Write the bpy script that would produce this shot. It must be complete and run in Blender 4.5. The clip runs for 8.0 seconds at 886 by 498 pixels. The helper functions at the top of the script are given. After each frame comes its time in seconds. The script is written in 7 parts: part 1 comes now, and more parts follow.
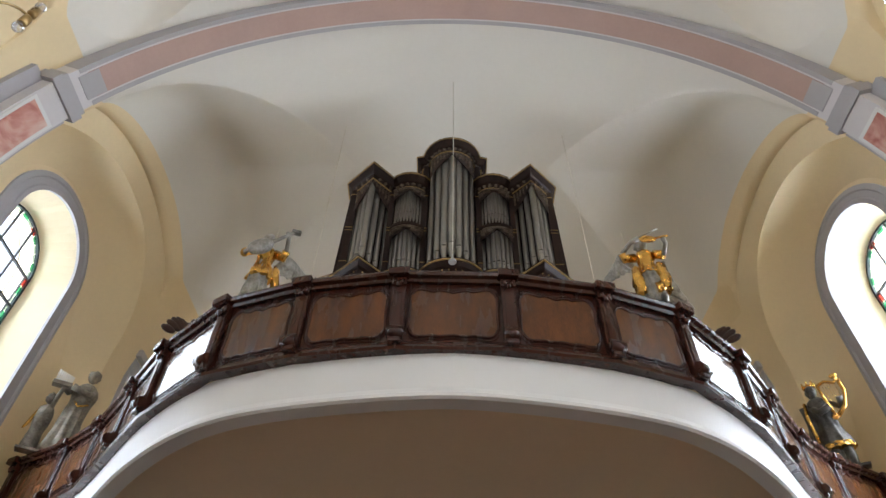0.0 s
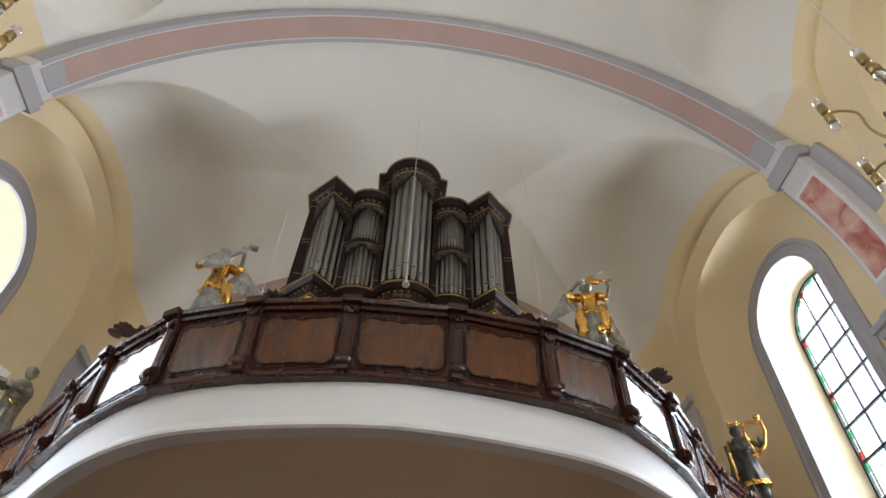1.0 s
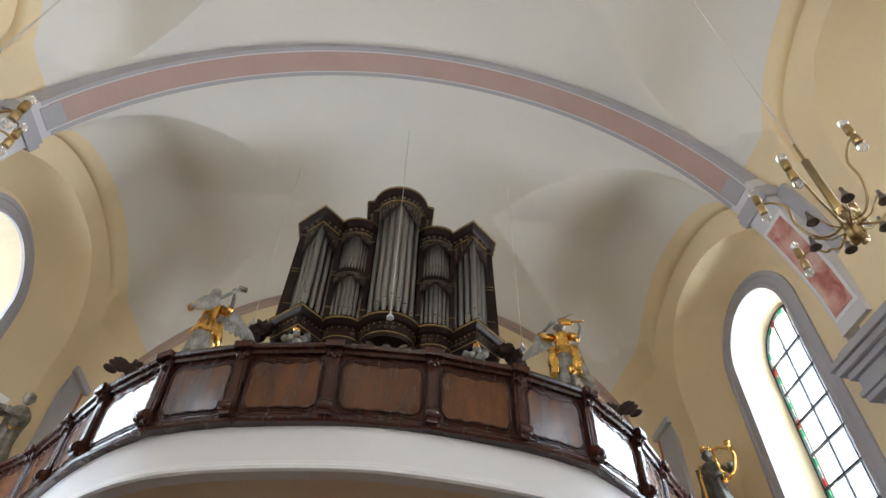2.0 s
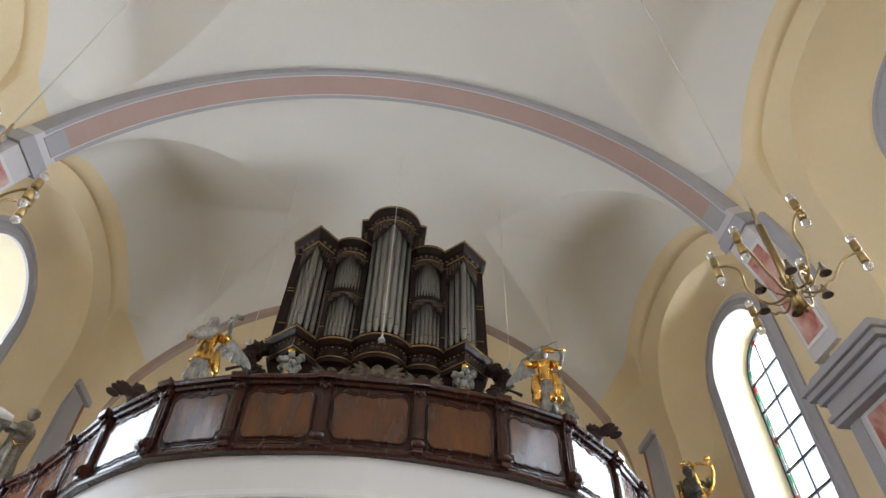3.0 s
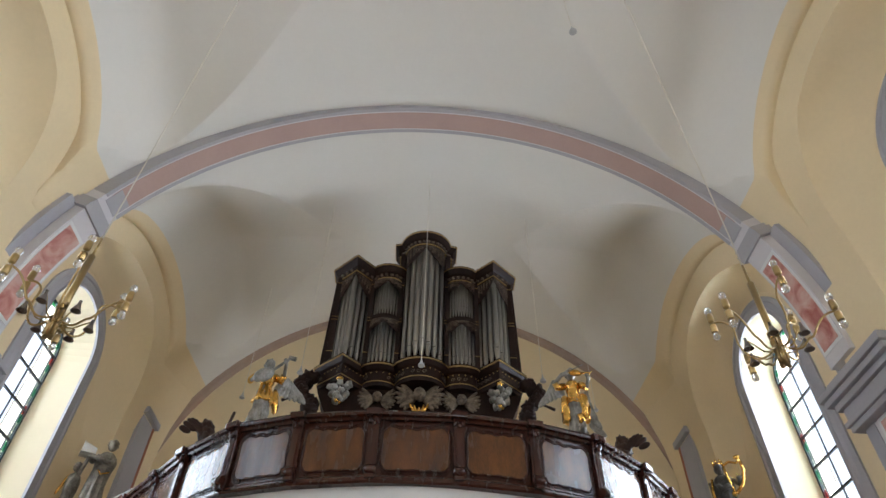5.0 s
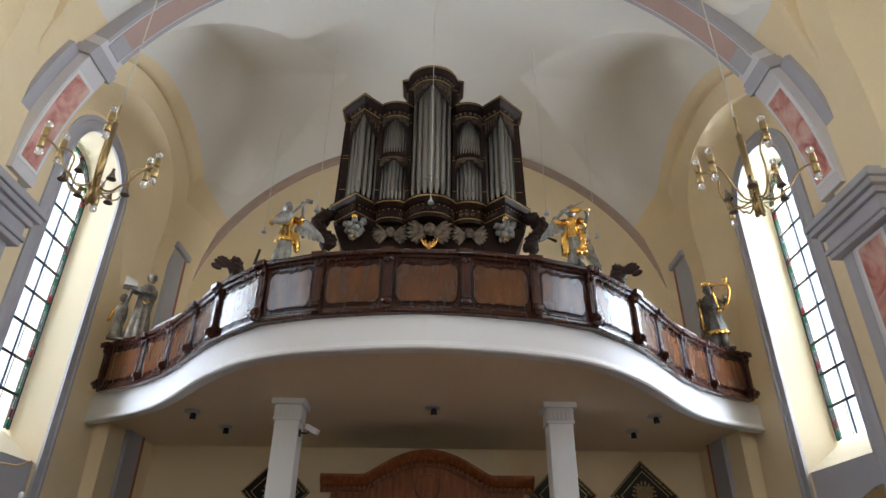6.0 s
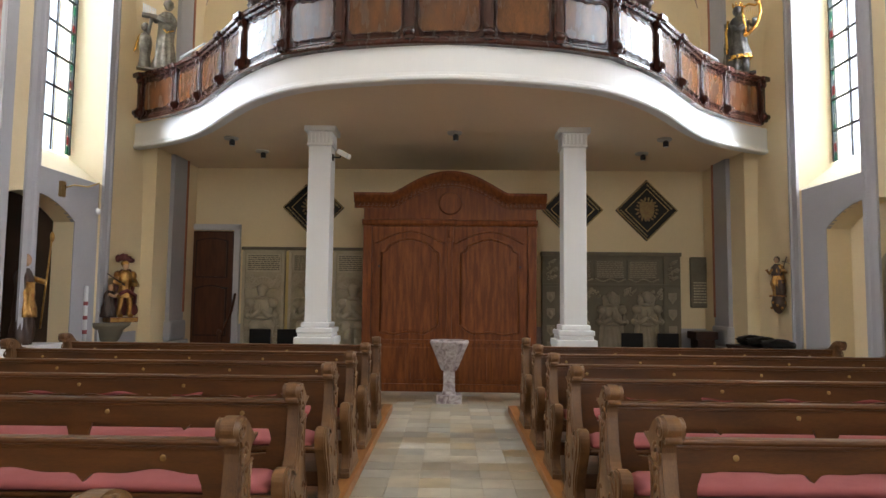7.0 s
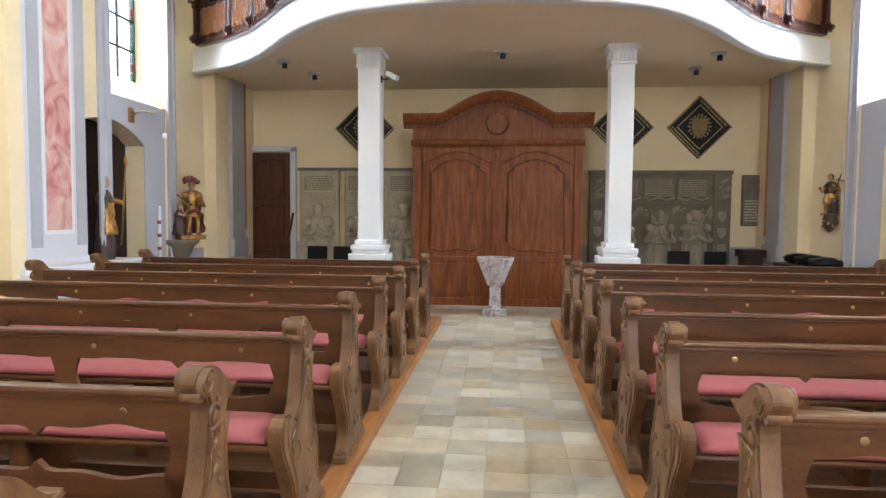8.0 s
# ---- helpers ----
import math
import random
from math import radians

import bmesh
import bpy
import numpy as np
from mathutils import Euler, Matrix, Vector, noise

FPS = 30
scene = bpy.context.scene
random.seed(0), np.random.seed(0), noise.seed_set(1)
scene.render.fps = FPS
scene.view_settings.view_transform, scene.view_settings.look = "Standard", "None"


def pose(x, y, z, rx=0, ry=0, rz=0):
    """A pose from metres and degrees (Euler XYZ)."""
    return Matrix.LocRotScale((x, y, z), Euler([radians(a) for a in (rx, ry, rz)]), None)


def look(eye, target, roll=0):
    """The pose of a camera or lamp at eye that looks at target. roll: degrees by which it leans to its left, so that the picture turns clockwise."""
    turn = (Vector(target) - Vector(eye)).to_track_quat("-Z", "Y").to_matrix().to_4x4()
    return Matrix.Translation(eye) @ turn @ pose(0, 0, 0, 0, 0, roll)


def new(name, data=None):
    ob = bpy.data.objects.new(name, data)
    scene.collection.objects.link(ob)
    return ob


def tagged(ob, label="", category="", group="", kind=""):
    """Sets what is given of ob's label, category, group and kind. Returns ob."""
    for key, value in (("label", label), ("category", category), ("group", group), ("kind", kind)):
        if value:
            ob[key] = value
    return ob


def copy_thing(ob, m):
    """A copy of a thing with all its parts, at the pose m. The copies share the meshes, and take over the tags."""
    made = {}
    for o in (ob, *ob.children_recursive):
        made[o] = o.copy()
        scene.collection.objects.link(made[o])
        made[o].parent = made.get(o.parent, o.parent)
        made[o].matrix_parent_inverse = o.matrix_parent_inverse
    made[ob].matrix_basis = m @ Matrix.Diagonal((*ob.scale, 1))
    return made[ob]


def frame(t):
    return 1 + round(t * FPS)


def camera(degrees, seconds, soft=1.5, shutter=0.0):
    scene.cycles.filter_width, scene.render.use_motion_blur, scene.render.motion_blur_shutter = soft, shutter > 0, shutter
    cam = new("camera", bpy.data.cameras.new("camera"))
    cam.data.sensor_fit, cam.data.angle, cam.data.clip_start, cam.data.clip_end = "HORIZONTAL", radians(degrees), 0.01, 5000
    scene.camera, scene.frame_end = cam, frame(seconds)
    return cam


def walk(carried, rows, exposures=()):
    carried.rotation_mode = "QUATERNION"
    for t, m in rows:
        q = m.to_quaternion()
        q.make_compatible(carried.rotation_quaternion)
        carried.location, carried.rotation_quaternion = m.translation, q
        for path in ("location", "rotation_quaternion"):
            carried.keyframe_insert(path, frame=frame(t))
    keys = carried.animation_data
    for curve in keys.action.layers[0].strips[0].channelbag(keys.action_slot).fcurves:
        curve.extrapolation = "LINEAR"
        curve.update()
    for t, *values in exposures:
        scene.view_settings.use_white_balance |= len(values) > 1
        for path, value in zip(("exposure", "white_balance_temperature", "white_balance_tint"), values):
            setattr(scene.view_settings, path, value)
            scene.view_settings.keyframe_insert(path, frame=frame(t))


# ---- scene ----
cam = camera(70.0, 8.0)
PATH = [
    (0, (-0.124, 2.414, 1.497), (-0.135, 3.78, 2.959), 1.3),
    (0.5, (-0.203, 2.344, 1.527), (-0.114, 3.698, 2.996), 1.6),
    (1, (-0.126, 2.107, 1.543), (0.0, 3.457, 3.013), 1.5),
    (1.5, (-0.074, 1.811, 1.567), (0.061, 3.159, 3.038), 1.4),
    (3, (0.021, 1.015, 1.664), (0.166, 2.379, 3.12), 1.6),
    (3.5, (-0.064, 0.781, 1.65), (0.04, 2.151, 3.104), 1.6),
    (4, (0.0, 0.569, 1.672), (0.096, 1.941, 3.124), 1.4),
    (5.5, (-0.003, -0.095, 1.66), (0.019, 1.389, 3.0), 0.9),
    (6, (0.037, -0.312, 1.657), (0.06, 1.435, 2.63), 0.6),
    (6.5, (0.03, -0.541, 1.678), (0.022, 1.385, 2.217), 0.6),
    (7, (-0.021, -0.792, 1.611), (-0.044, 1.203, 1.758), 0.6),
    (7.5, (0.031, -0.986, 1.626), (-0.018, 1.013, 1.583), 0.5),
    (8, (0.092, -1.14, 1.619), (-0.096, 0.848, 1.507), 0.5),
]
EXPOSURES = [(0, -0.26, 6150, 10), (3.5, -0.36, 6050, 10), (5.3, -0.50, 6000, 10), (6.0, -0.38, 6000, 10), (6.5, -0.15, 6150, 10), (7.0, 0.2, 6300, 10), (7.5, 0.72, 6350, 9), (8.0, 0.99, 5700, 7)]
walk(cam, [(t, look(eye, target, roll)) for t, eye, target, roll in PATH], exposures=EXPOSURES)

# ---------- light ----------
world = bpy.data.worlds.new("sky")
scene.world = world
world.use_nodes = True
wn = world.node_tree
sky = wn.nodes.new("ShaderNodeTexSky")
sky.sky_type = "NISHITA"
sky.sun_disc = False
sky.sun_elevation, sky.sun_rotation = radians(40), radians(250)
wn.links.new(sky.outputs[0], wn.nodes["Background"].inputs[0])
wn.nodes["Background"].inputs[1].default_value = 0.12

WALL_X = 5.42          # inner face of the side walls
XC = -0.06             # axis of organ, gallery and vault
BACK_Y = 12.1          # inner face of the rear wall
FRONT_Y = -9.6
WINDOW_POWER = 790.0


# ---------- materials ----------
def mat(name, colour, rough=0.7, metal=0.0, vary=0.12, scale=3.0, bump=0.15, fine=60.0, tint=None, stretch=(1, 1, 1), piece=0.0, coat=0.0, spec=0.5):
    m = bpy.data.materials.new(name)
    m.use_nodes = True
    n, l = m.node_tree.nodes, m.node_tree.links
    b = n["Principled BSDF"]
    tc = n.new("ShaderNodeTexCoord")
    mp = n.new("ShaderNodeMapping")
    mp.inputs["Scale"].default_value = stretch
    l.new(tc.outputs["Object"], mp.inputs[0])
    big = n.new("ShaderNodeTexNoise")
    big.inputs["Scale"].default_value, big.inputs["Detail"].default_value = scale, 5
    small = n.new("ShaderNodeTexNoise")
    small.inputs["Scale"].default_value, small.inputs["Detail"].default_value = fine, 4
    for t in (big, small):
        l.new(mp.outputs[0], t.inputs["Vector"])
    dark = tint or tuple(c * 0.62 for c in colour)
    ramp = n.new("ShaderNodeMix")
    ramp.data_type = "RGBA"
    ramp.inputs["A"].default_value, ramp.inputs["B"].default_value = (*colour, 1), (*dark, 1)
    mix = n.new("ShaderNodeMath")
    mix.operation = "MULTIPLY_ADD"
    mix.inputs[1].default_value, mix.inputs[2].default_value = 2.2 * vary, -0.7 * vary
    mix.use_clamp = True
    add = n.new("ShaderNodeMath")
    l.new(big.outputs[0], add.inputs[0])
    half = n.new("ShaderNodeMath")
    half.operation = "MULTIPLY"
    half.inputs[1].default_value = 0.5
    l.new(small.outputs[0], half.inputs[0])
    l.new(half.outputs[0], add.inputs[1])
    src = add
    if piece:
        info = n.new("ShaderNodeObjectInfo")
        pm = n.new("ShaderNodeMath")
        pm.operation = "MULTIPLY_ADD"
        pm.inputs[1].default_value = piece
        l.new(info.outputs["Random"], pm.inputs[0])
        l.new(add.outputs[0], pm.inputs[2])
        src = pm
    l.new(src.outputs[0], mix.inputs[0])
    l.new(mix.outputs[0], ramp.inputs["Factor"])
    l.new(ramp.outputs["Result"], b.inputs["Base Color"])
    b.inputs["Metallic"].default_value = metal
    b.inputs["Specular IOR Level"].default_value = spec
    rr = n.new("ShaderNodeMapRange")
    rr.inputs["To Min"].default_value, rr.inputs["To Max"].default_value = max(rough - 0.12, 0.03), min(rough + 0.12, 1)
    l.new(big.outputs[0], rr.inputs["Value"])
    l.new(rr.outputs[0], b.inputs["Roughness"])
    if coat:
        b.inputs["Coat Weight"].default_value = coat
        b.inputs["Coat Roughness"].default_value = 0.14
    if bump:
        bp = n.new("ShaderNodeBump")
        bp.inputs["Strength"].default_value, bp.inputs["Distance"].default_value = bump, 0.01
        l.new(add.outputs[0], bp.inputs["Height"])
        l.new(bp.outputs[0], b.inputs["Normal"])
    return m


def wood(name, light, dark, rough=0.4, along=(1, 9, 9), coat=0.0, piece=0.0, vary=0.55, scale=2.2, fine=26, spec=0.4):
    return mat(name, light, rough, 0, vary, scale, 0.08, fine, dark, along, piece, coat, spec)


def marble(name, base, vein, vein2, scale=2.0):
    m = bpy.data.materials.new(name)
    m.use_nodes = True
    n, l = m.node_tree.nodes, m.node_tree.links
    b = n["Principled BSDF"]
    tc = n.new("ShaderNodeTexCoord")
    a = n.new("ShaderNodeTexNoise")
    a.inputs["Scale"].default_value, a.inputs["Detail"].default_value, a.inputs["Distortion"].default_value = scale, 8, 1.6
    l.new(tc.outputs["Object"], a.inputs["Vector"])
    r = n.new("ShaderNodeValToRGB")
    r.color_ramp.elements[0].position, r.color_ramp.elements[1].position = 0.3, 0.72
    r.color_ramp.elements[0].color, r.color_ramp.elements[1].color = (*vein, 1), (*vein2, 1)
    e = r.color_ramp.elements.new(0.5)
    e.color = (*base, 1)
    l.new(a.outputs[0], r.inputs[0])
    l.new(r.outputs[0], b.inputs["Base Color"])
    b.inputs["Roughness"].default_value = 0.45
    return m


VAULT = mat("vault_limewash", (0.76, 0.735, 0.685), 0.9, vary=0.10, scale=0.7, bump=0.10, fine=14)
YELLOW = mat("yellow_limewash", (0.84, 0.69, 0.44), 0.9, vary=0.16, scale=0.9, bump=0.12, fine=18)
LILAC = mat("grey_lilac_paint", (0.44, 0.43, 0.46), 0.85, vary=0.16, scale=1.4, bump=0.12, fine=20)
LILAC_PALE = mat("pale_lilac_line", (0.66, 0.64, 0.66), 0.85, vary=0.1, scale=1.6, bump=0.08, fine=20)
PINK = mat("pink_stucco", (0.51, 0.36, 0.315), 0.85, vary=0.2, scale=1.8, bump=0.12, fine=20)
WHITE = mat("white_paint", (0.74, 0.74, 0.745), 0.6, vary=0.05, scale=1.5, bump=0.06, fine=20)
# soffit colour warmed to carry light bounced off the pews and floor
SOFFIT = mat("bounce_warmed_limewash", (0.82, 0.67, 0.49), 0.9, vary=0.12, scale=0.9, bump=0.1, fine=16)
REDSTONE = mat("red_painted_stone", (0.42, 0.17, 0.10), 0.85, vary=0.4, scale=3, bump=0.3, fine=20)
MARBLE = marble("painted_red_marble", (0.62, 0.33, 0.28), (0.40, 0.11, 0.09), (0.72, 0.55, 0.50), 2.4)
GREYMARBLE = marble("grey_red_marble", (0.36, 0.31, 0.31), (0.14, 0.09, 0.10), (0.58, 0.53, 0.53), 9.0)
PEW = wood("oiled_oak_pew", (0.145, 0.058, 0.018), (0.036, 0.014, 0.005), 0.36, (1.2, 9, 9), vary=0.55, spec=0.35, scale=1.6, fine=34)
PEW_END = wood("oiled_oak_end", (0.22, 0.108, 0.040), (0.048, 0.020, 0.008), 0.42, (7, 7, 1.8), vary=0.6, spec=0.35, scale=1.8, fine=30)
WALNUT = wood("polished_walnut", (0.072, 0.021, 0.012), (0.016, 0.006, 0.005), 0.25, (7, 7, 1.4), coat=0.2)
BURL = wood("walnut_panel", (0.20, 0.072, 0.021), (0.035, 0.013, 0.006), 0.26, (4.2, 4.2, 1.0), coat=0.35, scale=1.8, vary=0.65)
PORCHWOOD = wood("brown_oak_porch", (0.29, 0.088, 0.019), (0.11, 0.030, 0.008), 0.45, (9, 9, 1.0), vary=0.8, spec=0.2)
DARKWOOD = wood("dark_brown_wood", (0.050, 0.020, 0.012), (0.016, 0.008, 0.006), 0.45, (8, 8, 1.2), spec=0.3)
CASE = wood("dark_organ_case", (0.030, 0.013, 0.008), (0.010, 0.005, 0.004), 0.45, (8, 8, 1.2), spec=0.18)
PLATFORM = wood("orange_floorboard", (0.36, 0.15, 0.04), (0.17, 0.065, 0.02), 0.4, (9, 1, 9))
CUSHION = mat("rose_red_felt", (0.33, 0.085, 0.085), 0.95, vary=0.3, scale=8, bump=0.3, fine=160)
TIN = mat("dull_tin_pipe", (0.36, 0.34, 0.305), 0.40, 0.8, 0.35, 3, 0.05, 22, stretch=(4, 4, 1))
OLDGOLD = mat("dull_gilt_line", (0.56, 0.39, 0.16), 0.42, 0.9, 0.4, 9, 0.2, 30)
GOLD = mat("gilding", (0.85, 0.50, 0.12), 0.26, 1.0, 0.3, 6, 0.25, 30)
BRASS = mat("polished_brass", (0.46, 0.33, 0.15), 0.3, 1.0, 0.25, 6, 0.05, 40)
SILVER = mat("silvered_wood", (0.50, 0.49, 0.465), 0.42, 0.35, 0.7, 9, 0.35, 40, (0.13, 0.12, 0.10))
# warmer silver for the saint group, darker silver for the king
SILVER_WARM = mat("warm_silvered_wood", (0.40, 0.365, 0.30), 0.45, 0.3, 0.7, 9, 0.35, 40, (0.10, 0.085, 0.065))
SILVER_DARK = mat("dark_silvered_wood", (0.20, 0.19, 0.175), 0.38, 0.4, 0.7, 9, 0.35, 40, (0.05, 0.045, 0.04))
CARVED = mat("grey_gilt_carving", (0.36, 0.29, 0.21), 0.5, 0.25, 0.8, 14, 0.4, 60, (0.07, 0.05, 0.035))
STONE = mat("buff_sandstone", (0.58, 0.50, 0.36), 0.9, vary=0.4, scale=4, bump=0.4, fine=40)
# slightly darker buff for epitaph slabs: shade between the relief figures put into colour
STONE_SHADED = mat("shaded_buff_sandstone", (0.54, 0.46, 0.32), 0.92, vary=0.5, scale=5, bump=0.5, fine=40)
STONE_MID = mat("grey_buff_sandstone", (0.38, 0.325, 0.235), 0.9, vary=0.5, scale=6, bump=0.4, fine=40)
STONE_GREY = mat("dark_grey_sandstone", (0.20, 0.172, 0.122), 0.9, vary=0.45, scale=4, bump=0.4, fine=40)
BLACK = mat("black_paint", (0.012, 0.011, 0.010), 0.5, vary=0.3, scale=5, bump=0.1, fine=30, spec=0.2)
IRON = mat("dark_lead", (0.03, 0.032, 0.036), 0.6, 0.3, 0.2, 8, 0.1, 40)
WIRE = mat("white_cable", (0.70, 0.66, 0.58), 0.6, vary=0.1)
PLASTIC = mat("grey_plastic", (0.45, 0.45, 0.45), 0.45, vary=0.1)


# ---------- mesh helpers ----------
def link_mesh(name, bm, material, parent=None, smooth=False, label=""):
    me = bpy.data.meshes.new(name)
    if smooth:
        for f in bm.faces:
            f.smooth = True
    bm.to_mesh(me)
    bm.free()
    mats = material if isinstance(material, (list, tuple)) else [material]
    for m in mats:
        me.materials.append(m)
    ob = new(name, me)
    if parent is not None:
        ob.parent = parent
    if label:
        ob["label"] = label
    return ob


def part(name, bm, material, parent, label="", smooth=False):
    return link_mesh(name, bm, material, parent, smooth, label)


def thing(name, m, label, category, group="", kind=""):
    e = new(name)
    e.matrix_world = m
    return tagged(e, label, category, group, kind)


def structure(name, bm, material, label, category, smooth=False):
    return tagged(link_mesh(name, bm, material, None, smooth), label, category, "", "structure")


def box(bm, x0, y0, z0, x1, y1, z1, bevel=0.0, idx=0):
    r = bmesh.ops.create_cube(bm, size=1.0)
    vs = r["verts"]
    for v in vs:
        v.co = Vector(((x0 + x1) / 2 + v.co.x * (x1 - x0), (y0 + y1) / 2 + v.co.y * (y1 - y0), (z0 + z1) / 2 + v.co.z * (z1 - z0)))
    fs = {f for v in vs for f in v.link_faces}
    for f in fs:
        f.material_index = idx
    if bevel:
        es = list({e for v in vs for e in v.link_edges})
        bmesh.ops.bevel(bm, geom=es, offset=bevel, segments=2, affect="EDGES", profile=0.6)
    return bm


def boxmesh(*a, **k):
    return box(bmesh.new(), *a, **k)


def prism(bm, pts, m, depth, idx=0):
    """A flat outline in the (u, v) plane of m, thickened by depth along m's z."""
    n = len(pts)
    a = [bm.verts.new(m @ Vector((u, v, 0))) for u, v in pts]
    b = [bm.verts.new(m @ Vector((u, v, depth))) for u, v in pts]
    fs = [bm.faces.new(list(reversed(a))), bm.faces.new(b)]
    for i in range(n):
        j = (i + 1) % n
        fs.append(bm.faces.new((a[i], a[j], b[j], b[i])))
    for f in fs:
        f.material_index = idx
    return bm


def upright(x, y, z, turn=0.0):
    """Frame whose u runs along +x, v up and depth towards -y, turned about z."""
    return pose(x, y, z, 0, 0, turn) @ pose(0, 0, 0, 90, 0, 0)


def lathe(bm, prof, centre=(0, 0, 0), seg=24, idx=0, arc=None, squash=1.0):
    """Turns a profile of (radius, height) round the z axis; arc: (start, end) degrees."""
    cx, cy, cz = centre
    full = arc is None
    a0, a1 = (0, 360) if full else arc
    cols = seg if full else seg + 1
    rings = []
    for r, z in prof:
        ring = []
        for i in range(cols):
            t = radians(a0 + (a1 - a0) * i / seg)
            ring.append(bm.verts.new((cx + r * math.cos(t), cy + squash * r * math.sin(t), cz + z)))
        rings.append(ring)
    for p, q in zip(rings, rings[1:]):
        for i in range(seg):
            j = (i + 1) % cols
            f = bm.faces.new((p[i], p[j], q[j], q[i]))
            f.material_index = idx
            f.smooth = True
    if full:
        for ring, flip in ((rings[0], True), (rings[-1], False)):
            f = bm.faces.new(list(reversed(ring)) if flip else ring)
            f.material_index = idx
    return bm


def tube(bm, pts, radius, seg=8, idx=0, taper=1.0):
    """A round bar along a line of points."""
    pts = [Vector(p) for p in pts]
    rings = []
    up = Vector((0.13, 0.21, 1)).normalized()
    for i, p in enumerate(pts):
        d = (pts[min(i + 1, len(pts) - 1)] - pts[max(i - 1, 0)]).normalized()
        s = d.cross(up)
        if s.length < 1e-3:
            s = d.cross(Vector((1, 0, 0)))
        s.normalize()
        w = d.cross(s)
        r = radius * (1 + (taper - 1) * i / max(len(pts) - 1, 1))
        rings.append([bm.verts.new(p + r * (math.cos(2 * math.pi * k / seg) * s + math.sin(2 * math.pi * k / seg) * w)) for k in range(seg)])
    for a, b in zip(rings, rings[1:]):
        for k in range(seg):
            f = bm.faces.new((a[k], a[(k + 1) % seg], b[(k + 1) % seg], b[k]))
            f.material_index = idx
            f.smooth = True
    for ring in (list(reversed(rings[0])), rings[-1]):
        bm.faces.new(ring).material_index = idx
    return bm


def ball(bm, centre, radii, turn=(0, 0, 0), idx=0, seg=12, ring=8, rough=0.0, freq=6.0):
    r = bmesh.ops.create_uvsphere(bm, u_segments=seg, v_segments=ring, radius=1)
    rot = Euler([radians(a) for a in turn]).to_matrix()
    for v in r["verts"]:
        p = Vector((v.co.x * radii[0], v.co.y * radii[1], v.co.z * radii[2]))
        if rough:
            p *= 1 + rough * noise.noise(Vector(v.co) * freq * 0.5 + Vector(centre) * 7)
        v.co = Vector(centre) + rot @ p
    for f in {f for v in r["verts"] for f in v.link_faces}:
        f.material_index = idx
        f.smooth = True
    return bm


def sweep(bm, path, prof, closed=False, idx=0):
    """Carries a profile of (out, z) along a plan line of (x, y); out points to the line's right-hand side."""
    n = len(path)
    rings = []
    for i in range(n):
        p = Vector((*path[i], 0))
        a = Vector((*path[i - 1], 0)) if i or closed else p
        b = Vector((*path[(i + 1) % n], 0)) if i < n - 1 or closed else p
        d1, d2 = (p - a), (b - p)
        d1 = d1.normalized() if d1.length > 1e-6 else d2.normalized()
        d2 = d2.normalized() if d2.length > 1e-6 else d1
        n1, n2 = Vector((d1.y, -d1.x, 0)), Vector((d2.y, -d2.x, 0))
        m = (n1 + n2).normalized()
        m /= max(m.dot(n1), 0.35)
        rings.append([bm.verts.new(p + m * o + Vector((0, 0, z))) for o, z in prof])
    k = len(prof)
    for i in range(n if closed else n - 1):
        a, b = rings[i], rings[(i + 1) % n]
        for j in range(k):
            f = bm.faces.new((a[j], b[j], b[(j + 1) % k], a[(j + 1) % k]))
            f.material_index = idx
    if not closed:
        bm.faces.new(rings[0]).material_index = idx
        bm.faces.new(list(reversed(rings[-1]))).material_index = idx
    return bm


def fix(bm):
    bmesh.ops.recalc_face_normals(bm, faces=bm.faces)
    return bm


# ---------- floor ----------
structure("floor", boxmesh(-8.5, FRONT_Y - 1, -0.25, 8.5, BACK_Y + 1, -0.006), mat("tile_joint", (0.36, 0.31, 0.23), 0.8), "pale joint bed under the stone floor tiles", "floor")

# ---------- vault ----------
# side vaults of the bays: centre, half width, distance of the tip from the axis
BAYS = [(9.3, 2.55, 1.75), (3.62, 2.6, 1.5), (-1.5, 2.5, 1.5), (-6.5, 2.4, 1.5)]
WINDOWS = [8.18, 3.45, -1.55, -6.55]   # centres of their windows
PIERS = [6.08, 0.95, -4.05]            # transverse arches between them


def barrel(x, y):
    k = min(max((y - 6.5) / 5.6, 0.0), 1.0)
    a, b, c = 5.42 + 0.1 * k, 4.95 + 0.25 * k, 6.2 + 0.1 * k
    return c + b * math.sqrt(max(0.0, 1 - (x / a) ** 2))


# arched wall recesses round the windows: centre, half width, spring, rise
RECESS = [(8.32, 1.97, 7.45, 1.50), (3.48, 1.82, 7.50, 1.66), (-1.55, 1.82, 7.50, 1.66), (-6.55, 1.82, 7.50, 1.66)]


def wall_face(z):
    """Distance of the pier faces from the axis: upright below, leaning inwards with the vault above."""
    return 5.205 - 0.42 * min(max(0.0, (z - 7.4) / 1.5), 1.0) ** 1.3


